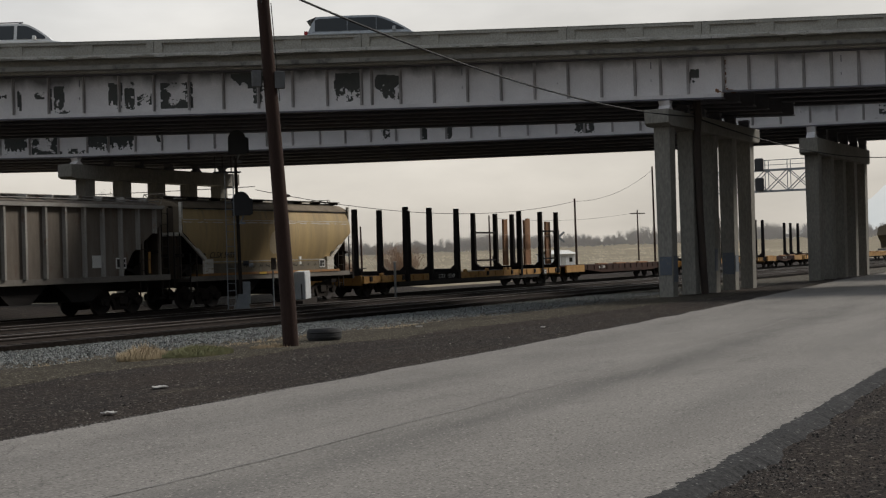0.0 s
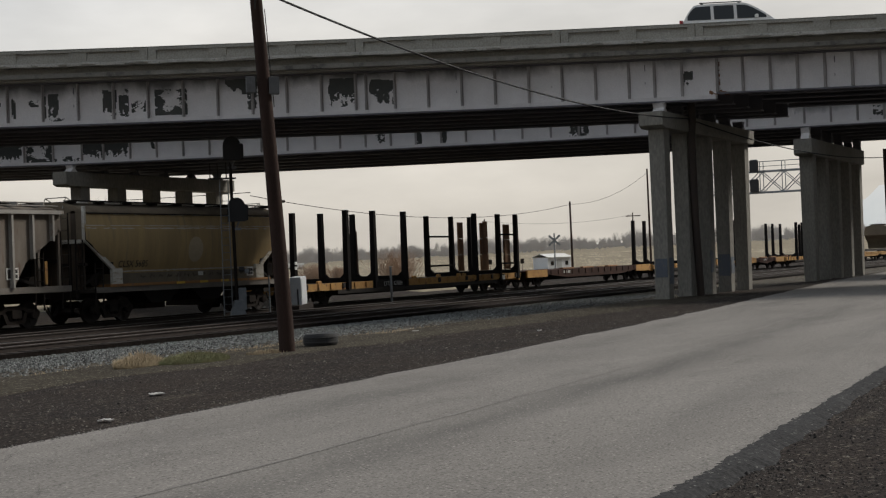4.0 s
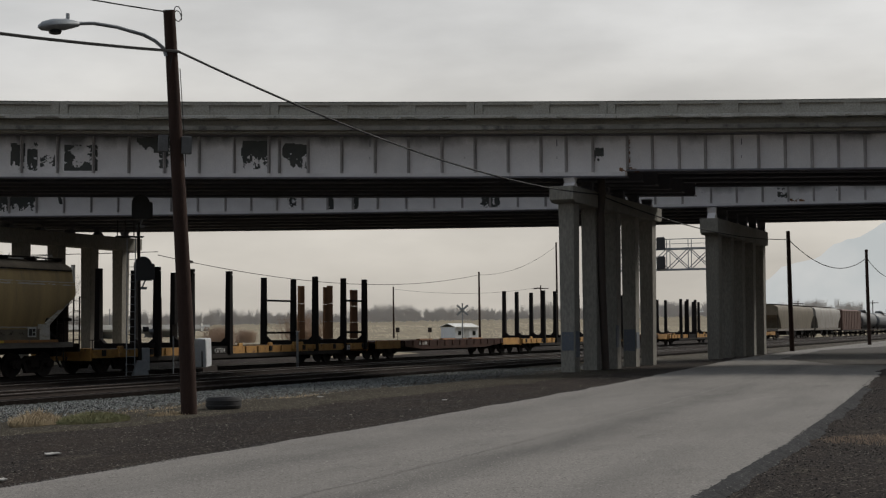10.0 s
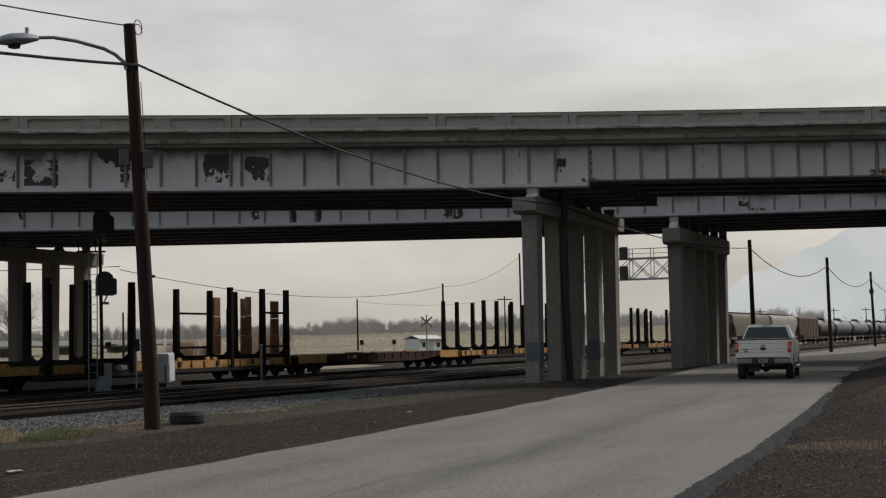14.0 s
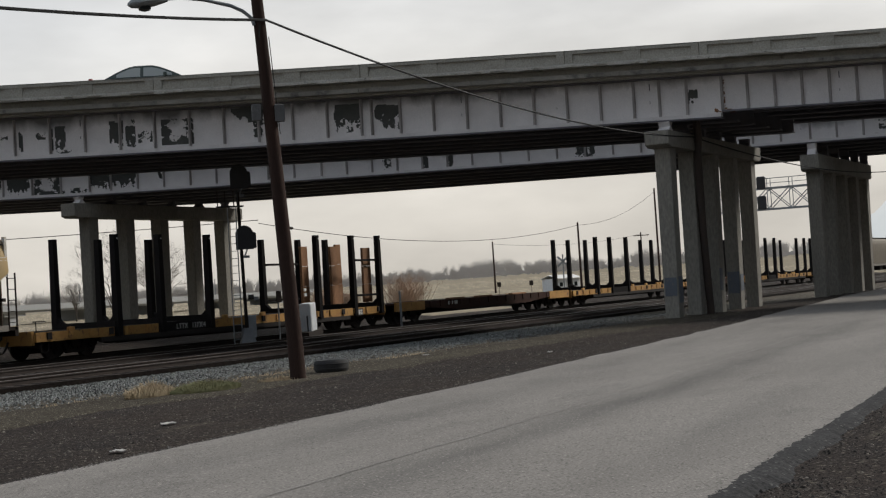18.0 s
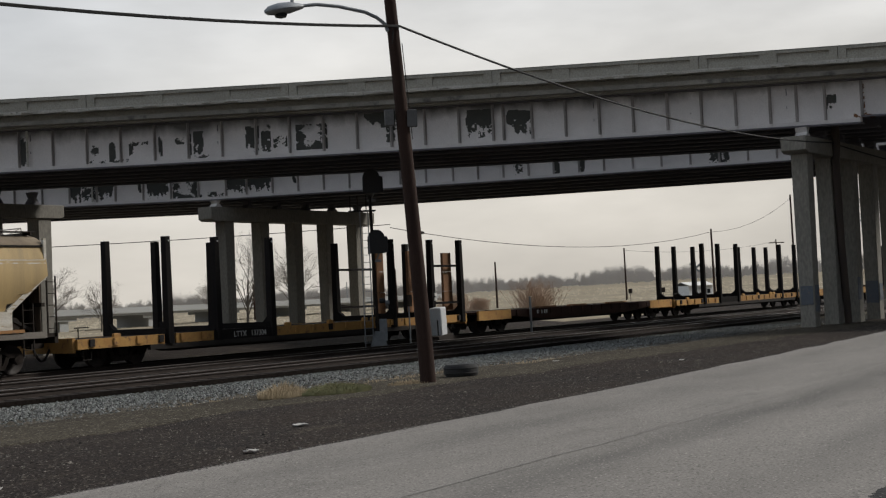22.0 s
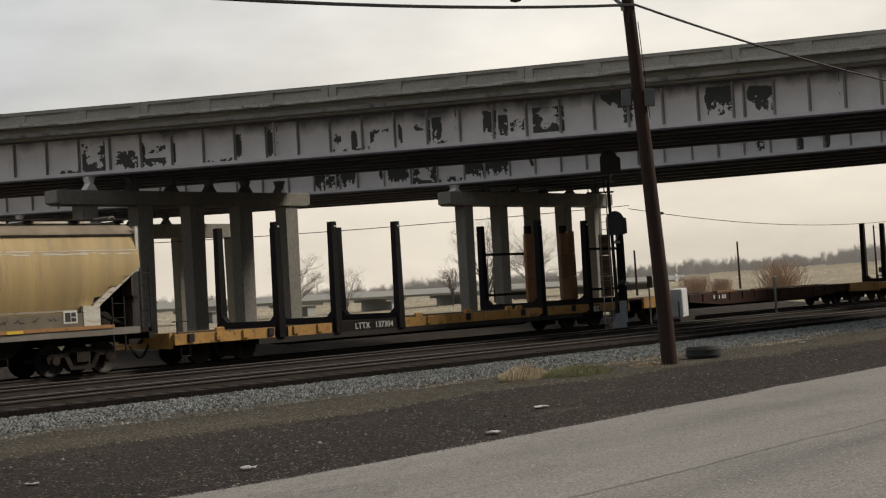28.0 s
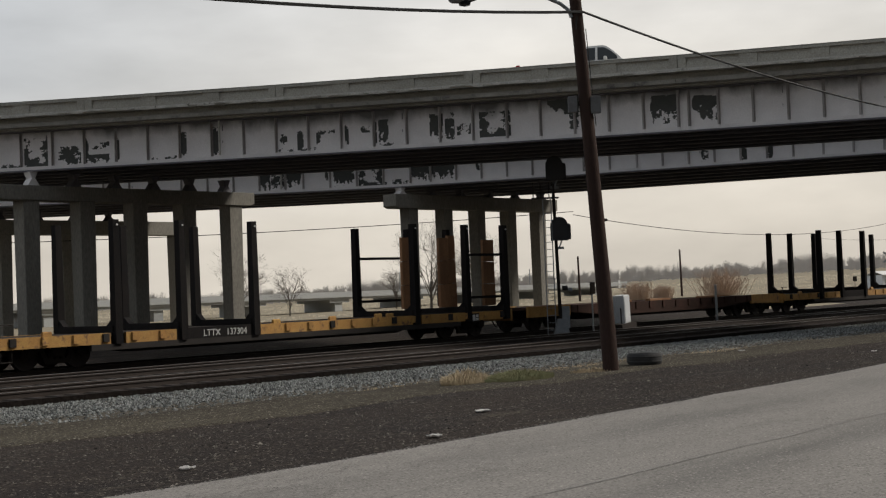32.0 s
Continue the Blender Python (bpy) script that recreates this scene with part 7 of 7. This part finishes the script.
solo("asphalt_crumbs", crumbs, M_CRUMB, "grey asphalt crumbs along the road's broken edges", "crumbs", kind="stuff")
solo("clinker", clinker, M_CLINKER, "dark cinder clinker over the near verge", "cinders", kind="stuff")
solo("dark_grit", grit, M_PEBBLE, "dark cinder grit and small stones over the soil", "grit", kind="stuff")
solo("pebbles", specks, M_PALEPEB, "pale pebbles strewn over dark soil", "pebbles", kind="stuff")

cracks = Solid()
for i in range(1250):
    x = 6 + 40 * rng.random() ** 1.5
    u = rng.choice((rng.gauss(2.7, .35), rng.gauss(2.5, .45), rng.gauss(1.6, .6), rng.uniform(-3, 3)))
    y, a = road_mid(x) + u, rng.gauss(0.05, .4) if rng.random() < .5 else rng.uniform(.8, 2.3)
    L, w = rng.uniform(.12, .5), rng.uniform(.002, .0055)
    n = int(L / .06)
    pts = []
    for k in range(n + 1):
        a += rng.gauss(0, .45)
        x, y = x + .06 * math.cos(a), y + .06 * math.sin(a)
        pts.append((x, y))
    z = lambda p, q: .0165 + .03 * math.sin(math.pi * min(1, max(0, (q - road_mid(p) + 3.5) / 7))) + .012 * noise.noise((p * .4, q * .6, 2))
    cracks.grid([[(p, q - w * (1 + .6 * math.sin(p * 40)), z(p, q)) for p, q in pts], [(p, q + w, z(p, q)) for p, q in pts]]) if n else None
solo("road_cracks", cracks, M_CRACK, "dark cracks in the worn asphalt", "cracks", kind="stuff")
seam = Solid()
sx_ = [4 + .1 * i for i in range(750)]
sw_ = lambda x: max(.004, .020 + .030 * noise.noise((x * 1.1, 0, 21)) + .020 * noise.noise((x * 4, 0, 21)))
sz_ = lambda p, q: .0165 + .03 * math.sin(math.pi * min(1, max(0, (q - road_mid(p) + 3.5) / 7))) + .012 * noise.noise((p * .4, q * .6, 2))
sy_ = lambda x: road_mid(x) + .08 + .05 * noise.noise((x * .5, 0, 23))
seam.grid([[(x, sy_(x) + k * sw_(x), sz_(x, sy_(x))) for x in sx_] for k in (-1, 1)])
solo("road_seam", seam, M_SEAM, "tarred lengthwise seam in the worn asphalt", "seam", kind="structure")
# darker sheet laid over the road surface from x = 60 on
lot = Solid()
lx_ = [60 + .8 * i for i in range(112)]
lo_y = lambda x: road_mid(x) - 3.9 - .01 * max(0, x - 40)
hi_y = lambda x: float(np.interp(x, (60, 69, 94, 110, 130, 150), (9.5, 13.6, 15.8, 14.1, 12.4, 11.0))) + .35 * noise.noise((x * .5, 0, 41)) + .12 * noise.noise((x * 2.1, 0, 41))
lot.grid([[(x, lo_y(x) + (hi_y(x) - lo_y(x)) * k / 8, .05 + .012 * noise.noise((x * .4, k, 2))) for x in lx_] for k in range(9)])
solo("dark_asphalt_lot", lot, M_LOT, "darker asphalt sheet beyond the overpass", "asphalt", kind="structure")
strip = Solid()
near_y = lambda x: 15.6 + .55 * noise.noise((x * .25, 0, 51)) + .22 * noise.noise((x * 1.1, 0, 51)) + .10 * noise.noise((x * 4, 0, 51))
gx_ = [2 + .2 * i for i in range(260)]
strip.grid([[(x, near_y(x) + (19.9 - near_y(x)) * k, soil_z(x, near_y(x) + (19.9 - near_y(x)) * k) + (-.01, .014, .014, .014, .014)[i_]) for x in gx_] for i_, k in enumerate((0, .03, .35, .65, 1))])
solo("gravel_strip", strip, M_GRAVEL, "olive tan gravel between the ballast and the dark soil", "gravel", kind="structure")
patch = Solid()
xs_ = [5 + .06 * i for i in range(560)]
inner = lambda x: (.32 + .22 * noise.noise((x * .45, 3, 1)) + .20 * noise.noise((x * 1.9, 3, 1)) + .20 * noise.noise((x * 5, 3, 1)) + .25 * noise.noise((x * 11, 3, 1)) + .25 * noise.noise((x * 16.3, 3, 1))) * float(np.interp(x, (5, 9, 20, 30, 38.6), (.08, .16, .12, .14, .1)))
outer = lambda x: -.23 + .10 * noise.noise((x * 1.3, 8, 1)) + .05 * noise.noise((x * 7, 8, 1))
patch.grid([[(x, road_mid(x) - 3.5 + outer(x) + (max(inner(x), .02) - outer(x)) * k, (-.05, .012, .024, .030)[i_]) for x in xs_] for i_, k in enumerate((0, .5, .8, 1))])
solo("road_edge_patch", patch, M_PATCHED, "dark broken asphalt along the road's near edge", "asphalt", kind="structure")


# ---- distance ----
def spot(az, r):
    return r * math.sin(radians(az)), r * math.cos(radians(az))


M_TWIG = material("bare_twigs", (0.16, 0.14, 0.122), (0.21, 0.185, 0.162), 0.95, scale=0.3, bump=0, vary=0.15)
# far trees and scrub: distance haze is put into their pale colour
M_FARTREE = material("haze_paled_trees", (0.60, 0.57, 0.55), (0.52, 0.495, 0.475), 0.95, scale=0.02, bump=0, vary=0)
M_BUSH = material("russet_bush", (0.46, 0.34, 0.26), (0.38, 0.28, 0.21), 0.95, scale=1, bump=0)
M_FARCONC = material("pale_far_concrete", (0.42, 0.43, 0.43), (0.34, 0.35, 0.35), 0.9, scale=0.1, bump=0)


def blade(s, a, b, w0, w1, side):
    """A thin three-sided twig."""
    d = (b - a).normalized()
    e = d.cross(side).normalized()
    f = d.cross(e)
    v = [a + e * w0, a - e * w0 * .5 + f * w0 * .87, a - e * w0 * .5 - f * w0 * .87, b + e * w1, b - e * w1 * .5 + f * w1 * .87, b - e * w1 * .5 - f * w1 * .87]
    s.add(v, [(0, 1, 4, 3), (1, 2, 5, 4), (2, 0, 3, 5)])


def branch(s, a, d, L, w, depth, r_):
    b = a + d * L
    blade(s, a, b, w, w * .62, Vector((.3, .8, .1)))
    if depth == 0:
        return
    for k in range(3 if depth > 1 else 4):
        q = (d + Vector((r_.gauss(0, .55), r_.gauss(0, .55), r_.gauss(.12, .3)))).normalized()
        branch(s, a + d * L * r_.uniform(.55, 1), q, L * r_.uniform(.55, .8), w * .55, depth - 1, r_)


for az, r, h, seed in ((40.5, 150, 8.0, 1), (48.3, 128, 9.2, 2), (50.1, 140, 8.6, 3), (46.9, 165, 6.4, 4), (42.6, 145, 5.2, 6), (72.6, 250, 6.0, 5)):
    x, y = spot(az, r)
    r_ = random.Random(seed)
    t_ = thing("bare_tree", "bare winter tree with fine grey twigs", "tree", pose(x, y, rise(x, y) - .1), "bare trees")
    tr, cr = Solid(), Solid()
    blade(tr, Vector((0, 0, 0)), Vector((.1, 0, h * .32)), h * .016, h * .011, Vector((.3, .8, .1)))
    part("trunk", tr, M_BARK, t_)
    for k in range(11):
        branch(cr, Vector((.05, 0, h * r_.uniform(.04, .34))), Vector((r_.gauss(0, .34), r_.gauss(0, .34), 1)).normalized(), h * r_.uniform(.22, .32), h * .0062, 5, r_)
    part("crown", cr, M_TWIG, t_, "spread of bare twigs")

far = Solid()
r_ = random.Random(8)
for i in range(1500):
    az = r_.uniform(20, 82)
    r = r_.uniform(560, 780)
    x, y = spot(az, r)
    h = (4.2 + 4.2 * r_.random() ** 1.4) * (1 + .5 * noise.noise((az * .45, 0, 5))) * r / 650
    a = Vector((x, y, rise(x, y) - .5))
    side = Vector((math.cos(radians(az)), -math.sin(radians(az)), 0))
    for k in range(2):         # stems
        b0, b1 = a + side * r_.gauss(0, .4), a + side * r_.gauss(0, h * .10) + Vector((0, 0, h * r_.uniform(.45, .6)))
        far.add([b0 - side * .22, b0 + side * .22, b1 + side * .1, b1 - side * .1], [(0, 1, 2, 3)])
    for k in range(30):        # twigs that fan out into a rounded crown
        fan = r_.uniform(-1, 1)
        b0 = a + side * r_.gauss(0, h * .07) + Vector((0, 0, h * r_.uniform(.2, .55)))
        b1 = a + side * fan * h * .42 * r_.uniform(.7, 1) + Vector((0, 0, h * (.50 + .48 * math.sqrt(1 - fan * fan) * r_.uniform(.5, 1))))
        w = r_.uniform(.05, .13)
        far.add([b0 - side * w, b0 + side * w, b1 + side * w * .25, b1 - side * w * .25], [(0, 1, 2, 3)])
solo("tree_belt", far, M_FARTREE, "belt of bare trees, paled for haze, beyond the field", "trees", kind="stuff")
under = Solid()
for i in range(700):
    az = 18 + 66 * i / 700
    x, y = spot(az, 770)
    z, h = rise(x, y) - 1, 1.6 + 1.2 * noise.noise((az * 1.9, 0, 2)) + 1.0 * noise.noise((az * 7, 0, 2))
    side = Vector((math.cos(radians(az)), -math.sin(radians(az)), 0))
    a = Vector((x, y, z))
    under.add([a - side * 1.2, a + side * 1.2, a + side * .9 + Vector((0, 0, h + 1)), a - side * .7 + Vector((0, 0, h + 1.4))], [(0, 1, 2, 3)])
solo("far_scrub", under, M_FARTREE, "scrub under the far trees, paled for haze", "scrub", kind="stuff")

bush = Solid()
for n_, (az, r, w, h) in enumerate(((59.9, 120, 4.2, 3.3), (56.6, 150, 4.5, 2.2), (57.6, 160, 3.0, 1.6))):
    x, y = spot(az, r)
    for i in range(380):
        a = Vector((x + r_.gauss(0, w * .16), y + r_.gauss(0, w * .16), rise(x, y)))
        d = Vector((r_.gauss(0, .42), r_.gauss(0, .42), 1)).normalized()
        b = a + d * h * r_.uniform(.35, .8)
        blade(bush, a, b, .022, .010, Vector((.3, .8, .1)))
        for k in range(3):
            blade(bush, b, b + (d + Vector((r_.gauss(0, .7), r_.gauss(0, .7), r_.gauss(.1, .4)))).normalized() * h * r_.uniform(.1, .28), .010, .004, Vector((.3, .8, .1)))
solo("bushes", bush, M_BUSH, "russet leafless bushes in the dry field", "bushes", kind="stuff")

weeds = Solid()
for i in range(5200):
    az, r = r_.uniform(34, 78), 75 * (1 + 4 * r_.random() ** 1.5)
    x, y = spot(az, r)
    if y < 50 or noise.noise((x * .04, y * .07, 31)) + .35 * r_.random() < .05:
        continue
    k = (r / 150) ** .7
    for j in range(5):
        a = Vector((x + r_.gauss(0, .35 * k), y + r_.gauss(0, .35 * k), rise(x, y) - .05))
        b = a + Vector((r_.gauss(.30, .12) * k, r_.gauss(.30, .12) * k, r_.uniform(.08, .24) * k))
        w = .05 * k
        weeds.add([a + Vector((w, -w, 0)), a + Vector((-w, w, 0)), b], [(0, 1, 2)])
solo("field_weeds", weeds, M_WEED, "clumps of dry weeds in the field", "weeds", kind="stuff")

# a low road viaduct far behind the tracks
via = thing("road_viaduct", "low pale concrete road viaduct far behind the tracks", "viaduct", kind="structure")
part("deck", Solid().box(60, 176, 118, 124, 1.35, 1.75), M_FARCONC, via)
part("parapet", Solid().box(60, 176, 117.8, 118, 1.6, 2.25), M_FARCONC, via)
for i in range(9):
    part("pillar", Solid().box(64 + i * 13, 65.2 + i * 13, 118.4, 123.6, -.5, 1.35).box(63 + i * 13, 66.2 + i * 13, 118.2, 123.8, 1.0, 1.35), M_FARCONC, via)
for i in range(4):
    part("lamp_post", Solid().rod((75 + i * 26, 118.2, 2.2), (75 + i * 26, 118.2, 4.4), .06, n=6), M_LAMPGREY, via)

shed = thing("white_shed", "small white shed with a low gabled roof in the field", "shed", pose(156, 68.8, rise(156, 68.8) - .05, 0, 0, -20))
part("wall", Solid().box(-2.0, 2.0, -1.2, 1.2, 0, 1.75), M_CABINET, shed)
part("roof", Solid().prism([(-1.4, 1.72), (0, 2.15), (1.4, 1.72), (1.4, 1.78), (0, 2.22), (-1.4, 1.78)], -2.15, 2.15, "x"), M_WHITE, shed, "white gabled roof")
part("door", Solid().box(-.4, .35, -1.23, -1.2, 0.05, 1.5), M_FARCONC, shed)
for x in (-1.5, 1.0):
    part("window", Solid().box(x, x + .5, -1.23, -1.2, .8, 1.3), M_GLASS, shed)
x, y = spot(66.32, 142)
cb = thing("crossbuck_sign", "white railway crossing crossbuck on a post", "crossing sign", pose(x, y, rise(x, y), 0, 0, -66))
part("post", Solid().rod((0, 0, 0), (0, 0, 4.2), .07, n=8), M_LAMPGREY, cb)
for a in (-1, 1):
    part("blade", Solid().bar((-.55 * a, -.08, 3.0), (.55 * a, -.08, 4.0), .03, .2, (0, 0, 1)), M_LAMPGREY, cb)
for az, r, z in ((65.0, 150, 0), (63.7, 150, 0)):
    x, y = spot(az, r)
    fs = thing("field_marker", "small dark marker on a stake in the field", "marker", pose(x, y, rise(x, y), 0, 0, -65))
    part("stake", Solid().rod((0, 0, 0), (0, 0, 1.7), .03, n=6), M_GREYPOLE, fs)
    part("plate", Solid().box(-.2, .2, -.05, -.02, 1.25, 1.75), M_TRUCKS, fs)

FAR = []
for az, r, top_el, cross in ((67.02, 150, 2.23, 0), (63.55, 190, 1.65, 0), (69.5, 230, 1.68, 1), (58.35, 170, 1.35, 0), (54.3, 160, 1.25, 0), (70.15, 165, 3.4, 0), (76.6, 300, 1.2, 1), (82.4, 330, .95, 1), (83.6, 360, .95, 1), (84.3, 380, .9, 1), (79.6, 330, .95, 1), (48.6, 170, .9, 0)):
    x, y = spot(az, r)
    z = 1.65 + r * math.tan(radians(top_el))
    p = thing("far_pole", "thin distant wooden pole" + (" with a crossarm" if cross else ""), "utility pole", pose(x, y, rise(x, y) - .3), "distant poles")
    h = z - rise(x, y) + .3
    part("shaft", Solid().rod((0, 0, 0), (-.02 * h, 0, h), .14, .10, 8), M_POLE, p)
    if cross:
        part("crossarm", Solid().box(-1.2, 1.2, -.06, .06, h - .6, h - .45, 0), M_POLE, p, at=pose(0, 0, 0, 0, 0, -az))
    FAR.append(Vector((x - .02 * h, y, z)))
cable((72, 52, 6.2), FAR[0] - Vector((0, 0, .3)), 1.4, .022, "thin far wire sagging to a distant pole")
cable(FAR[0] - Vector((0, 0, .3)), FAR[5] - Vector((0, 0, .4)), .9, .018, "thin far wire sagging to a distant pole")
cable(FAR[1] - Vector((0, 0, .3)), FAR[2] - Vector((0, 0, .3)), .8, .018, "thin far wire sagging to a distant pole")
cable((20, 90, 6.2), (72, 52, 6.4), .8, .022, "thin far wire behind the overpass")

# snowy mountain beyond the road's end; distance haze put in as its own pale glow
m_ = bpy.data.materials.new("haze_glow_mountain")
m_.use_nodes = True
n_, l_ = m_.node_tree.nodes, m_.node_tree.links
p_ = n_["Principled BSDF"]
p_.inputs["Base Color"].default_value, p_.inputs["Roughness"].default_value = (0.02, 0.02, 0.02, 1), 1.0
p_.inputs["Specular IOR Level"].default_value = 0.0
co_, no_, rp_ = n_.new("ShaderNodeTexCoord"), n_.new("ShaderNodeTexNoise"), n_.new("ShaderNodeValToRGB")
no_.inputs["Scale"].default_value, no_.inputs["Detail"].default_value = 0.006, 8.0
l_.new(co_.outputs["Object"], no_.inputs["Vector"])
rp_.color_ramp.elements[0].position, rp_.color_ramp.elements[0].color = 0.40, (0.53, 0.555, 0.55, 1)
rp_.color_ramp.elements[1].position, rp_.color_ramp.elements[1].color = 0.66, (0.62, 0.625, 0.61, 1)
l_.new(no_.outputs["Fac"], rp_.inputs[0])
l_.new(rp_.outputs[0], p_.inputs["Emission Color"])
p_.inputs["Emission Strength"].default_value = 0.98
ridge = Solid()
cols = []
for i in range(240):
    az = 75 + i * .25
    el = float(np.interp(az, (75, 77.2, 78.5, 79.1, 80.4, 80.95, 81.95, 82.8, 84, 86, 90, 100, 115, 135), (.3, 1.4, 2.0, 2.5, 2.8, 3.35, 3.6, 4.1, 4.6, 5.0, 5.6, 5.0, 4.0, 1.0))) + .16 * noise.noise((az * .9, 0, 1)) + .07 * noise.noise((az * 3.5, 0, 1))
    x, y = spot(az, 3100)
    cols.append([(x * (1 + .05 * k), y * (1 + .05 * k), -20 + (3100 * math.tan(radians(el)) + 20) * k) for k in (0, .25, .5, .75, 1)])
ridge.grid(cols)
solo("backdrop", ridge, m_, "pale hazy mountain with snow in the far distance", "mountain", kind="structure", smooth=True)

for x0, x1, y0, y1, z0, z1 in BLUE_AT:
    part("paint_daub", Solid().box(x0, x1, y0, y1, z0, z1), M_BLUE, road_pier, "faded blue paint daub")


def motions():
    for car, off in TRAIN:
        walk(car, [(t, pose(x + off, 36.8, -.12)) for t, x in RUN])
    # wheels roll with the way that the train has gone
    turns = []
    for i in range(65):
        t = i * 0.5
        x = float(np.interp(t, [r[0] for r in RUN], [r[1] for r in RUN]))
        turns.append((t, (x - X0) / 0.46))
    for w in WHEELS:
        p = w.location.copy()
        walk(w, [(t, Matrix.LocRotScale(p, Euler((0, a, 0)), None)) for t, a in turns])
    # the pickup comes from behind, passes and brakes towards the bend
    drive = [(0, -112, 5.9), (9, -12.4, 5.9), (10, .3, 5.9), (10.5, 7.0, 6.0), (11, 13.2, 6.28), (11.5, 19.2, 6.58), (12, 25.5, 7.02), (12.5, 32.0, 7.55), (13, 38.8, 8.1), (13.5, 45.2, 8.68), (14.5, 57.6, 9.95), (15.5, 69.5, 11.3), (18, 92, 12.6), (32, 210, 14.6)]
    rows_ = []
    for k, (t, x, y) in enumerate(drive):
        a, b = drive[max(0, k - 1)], drive[min(len(drive) - 1, k + 1)]
        rows_.append((t, pose(x, y, .035, 0, 0, math.degrees(math.atan2(b[2] - a[2], b[1] - a[1])))))
    walk(TRUCK, rows_)
    # its wheels roll by less than a quarter turn from key to key
    ts, ds = [d[0] for d in drive], [d[1] for d in drive]
    steps = np.arange(0, (ds[-1] - ds[0]) / .40, 1.2)
    for w in [ob for ob in TRUCK.children if ob.name.split(".")[0] == "wheel"]:
        p = w.location.copy()
        rows_ = [(float(np.interp(ds[0] + .40 * a, ds, ts)), Matrix.LocRotScale(p, Euler((0, a, 0)), None)) for a in steps]
        walk(w, rows_ + [(32.0, rows_[-1][1])])
    # cars on the overpass follow its curve in the near lane, from far behind to far ahead
    for car, keys, speed in DECK_CARS:
        lane_ = [(t, y) for t, y in keys]
        t0, y0 = lane_[0]
        t1, y1 = lane_[-1]
        path = ([(0, min(98, y0 + speed * t0))] if t0 > 0 else []) + lane_ + ([(32, max(-58, y1 - speed * (32 - t1)))] if t1 < 32 else [])
        if t0 > 0 and y0 + speed * t0 > 98:
            path = [(0, 97.5), (max(.1, t0 - (97 - y0) / speed), 97)] + lane_ + path[len(lane_) + 1:]
        if t1 < 32 and y1 - speed * (32 - t1) < -58:
            path = path[:-1] + [(t1 + (y1 + 57) / speed, -57), (32, -57.5)]
        rows_ = []
        for t, y in path:
            d = (edge_x(y - .5) - edge_x(y + .5), -1.0)
            rows_.append((t, pose(edge_x(y) + 3.9, y, 9.645, 0, 0, math.degrees(math.atan2(d[1], d[0])))))
        walk(car, rows_)


motions()
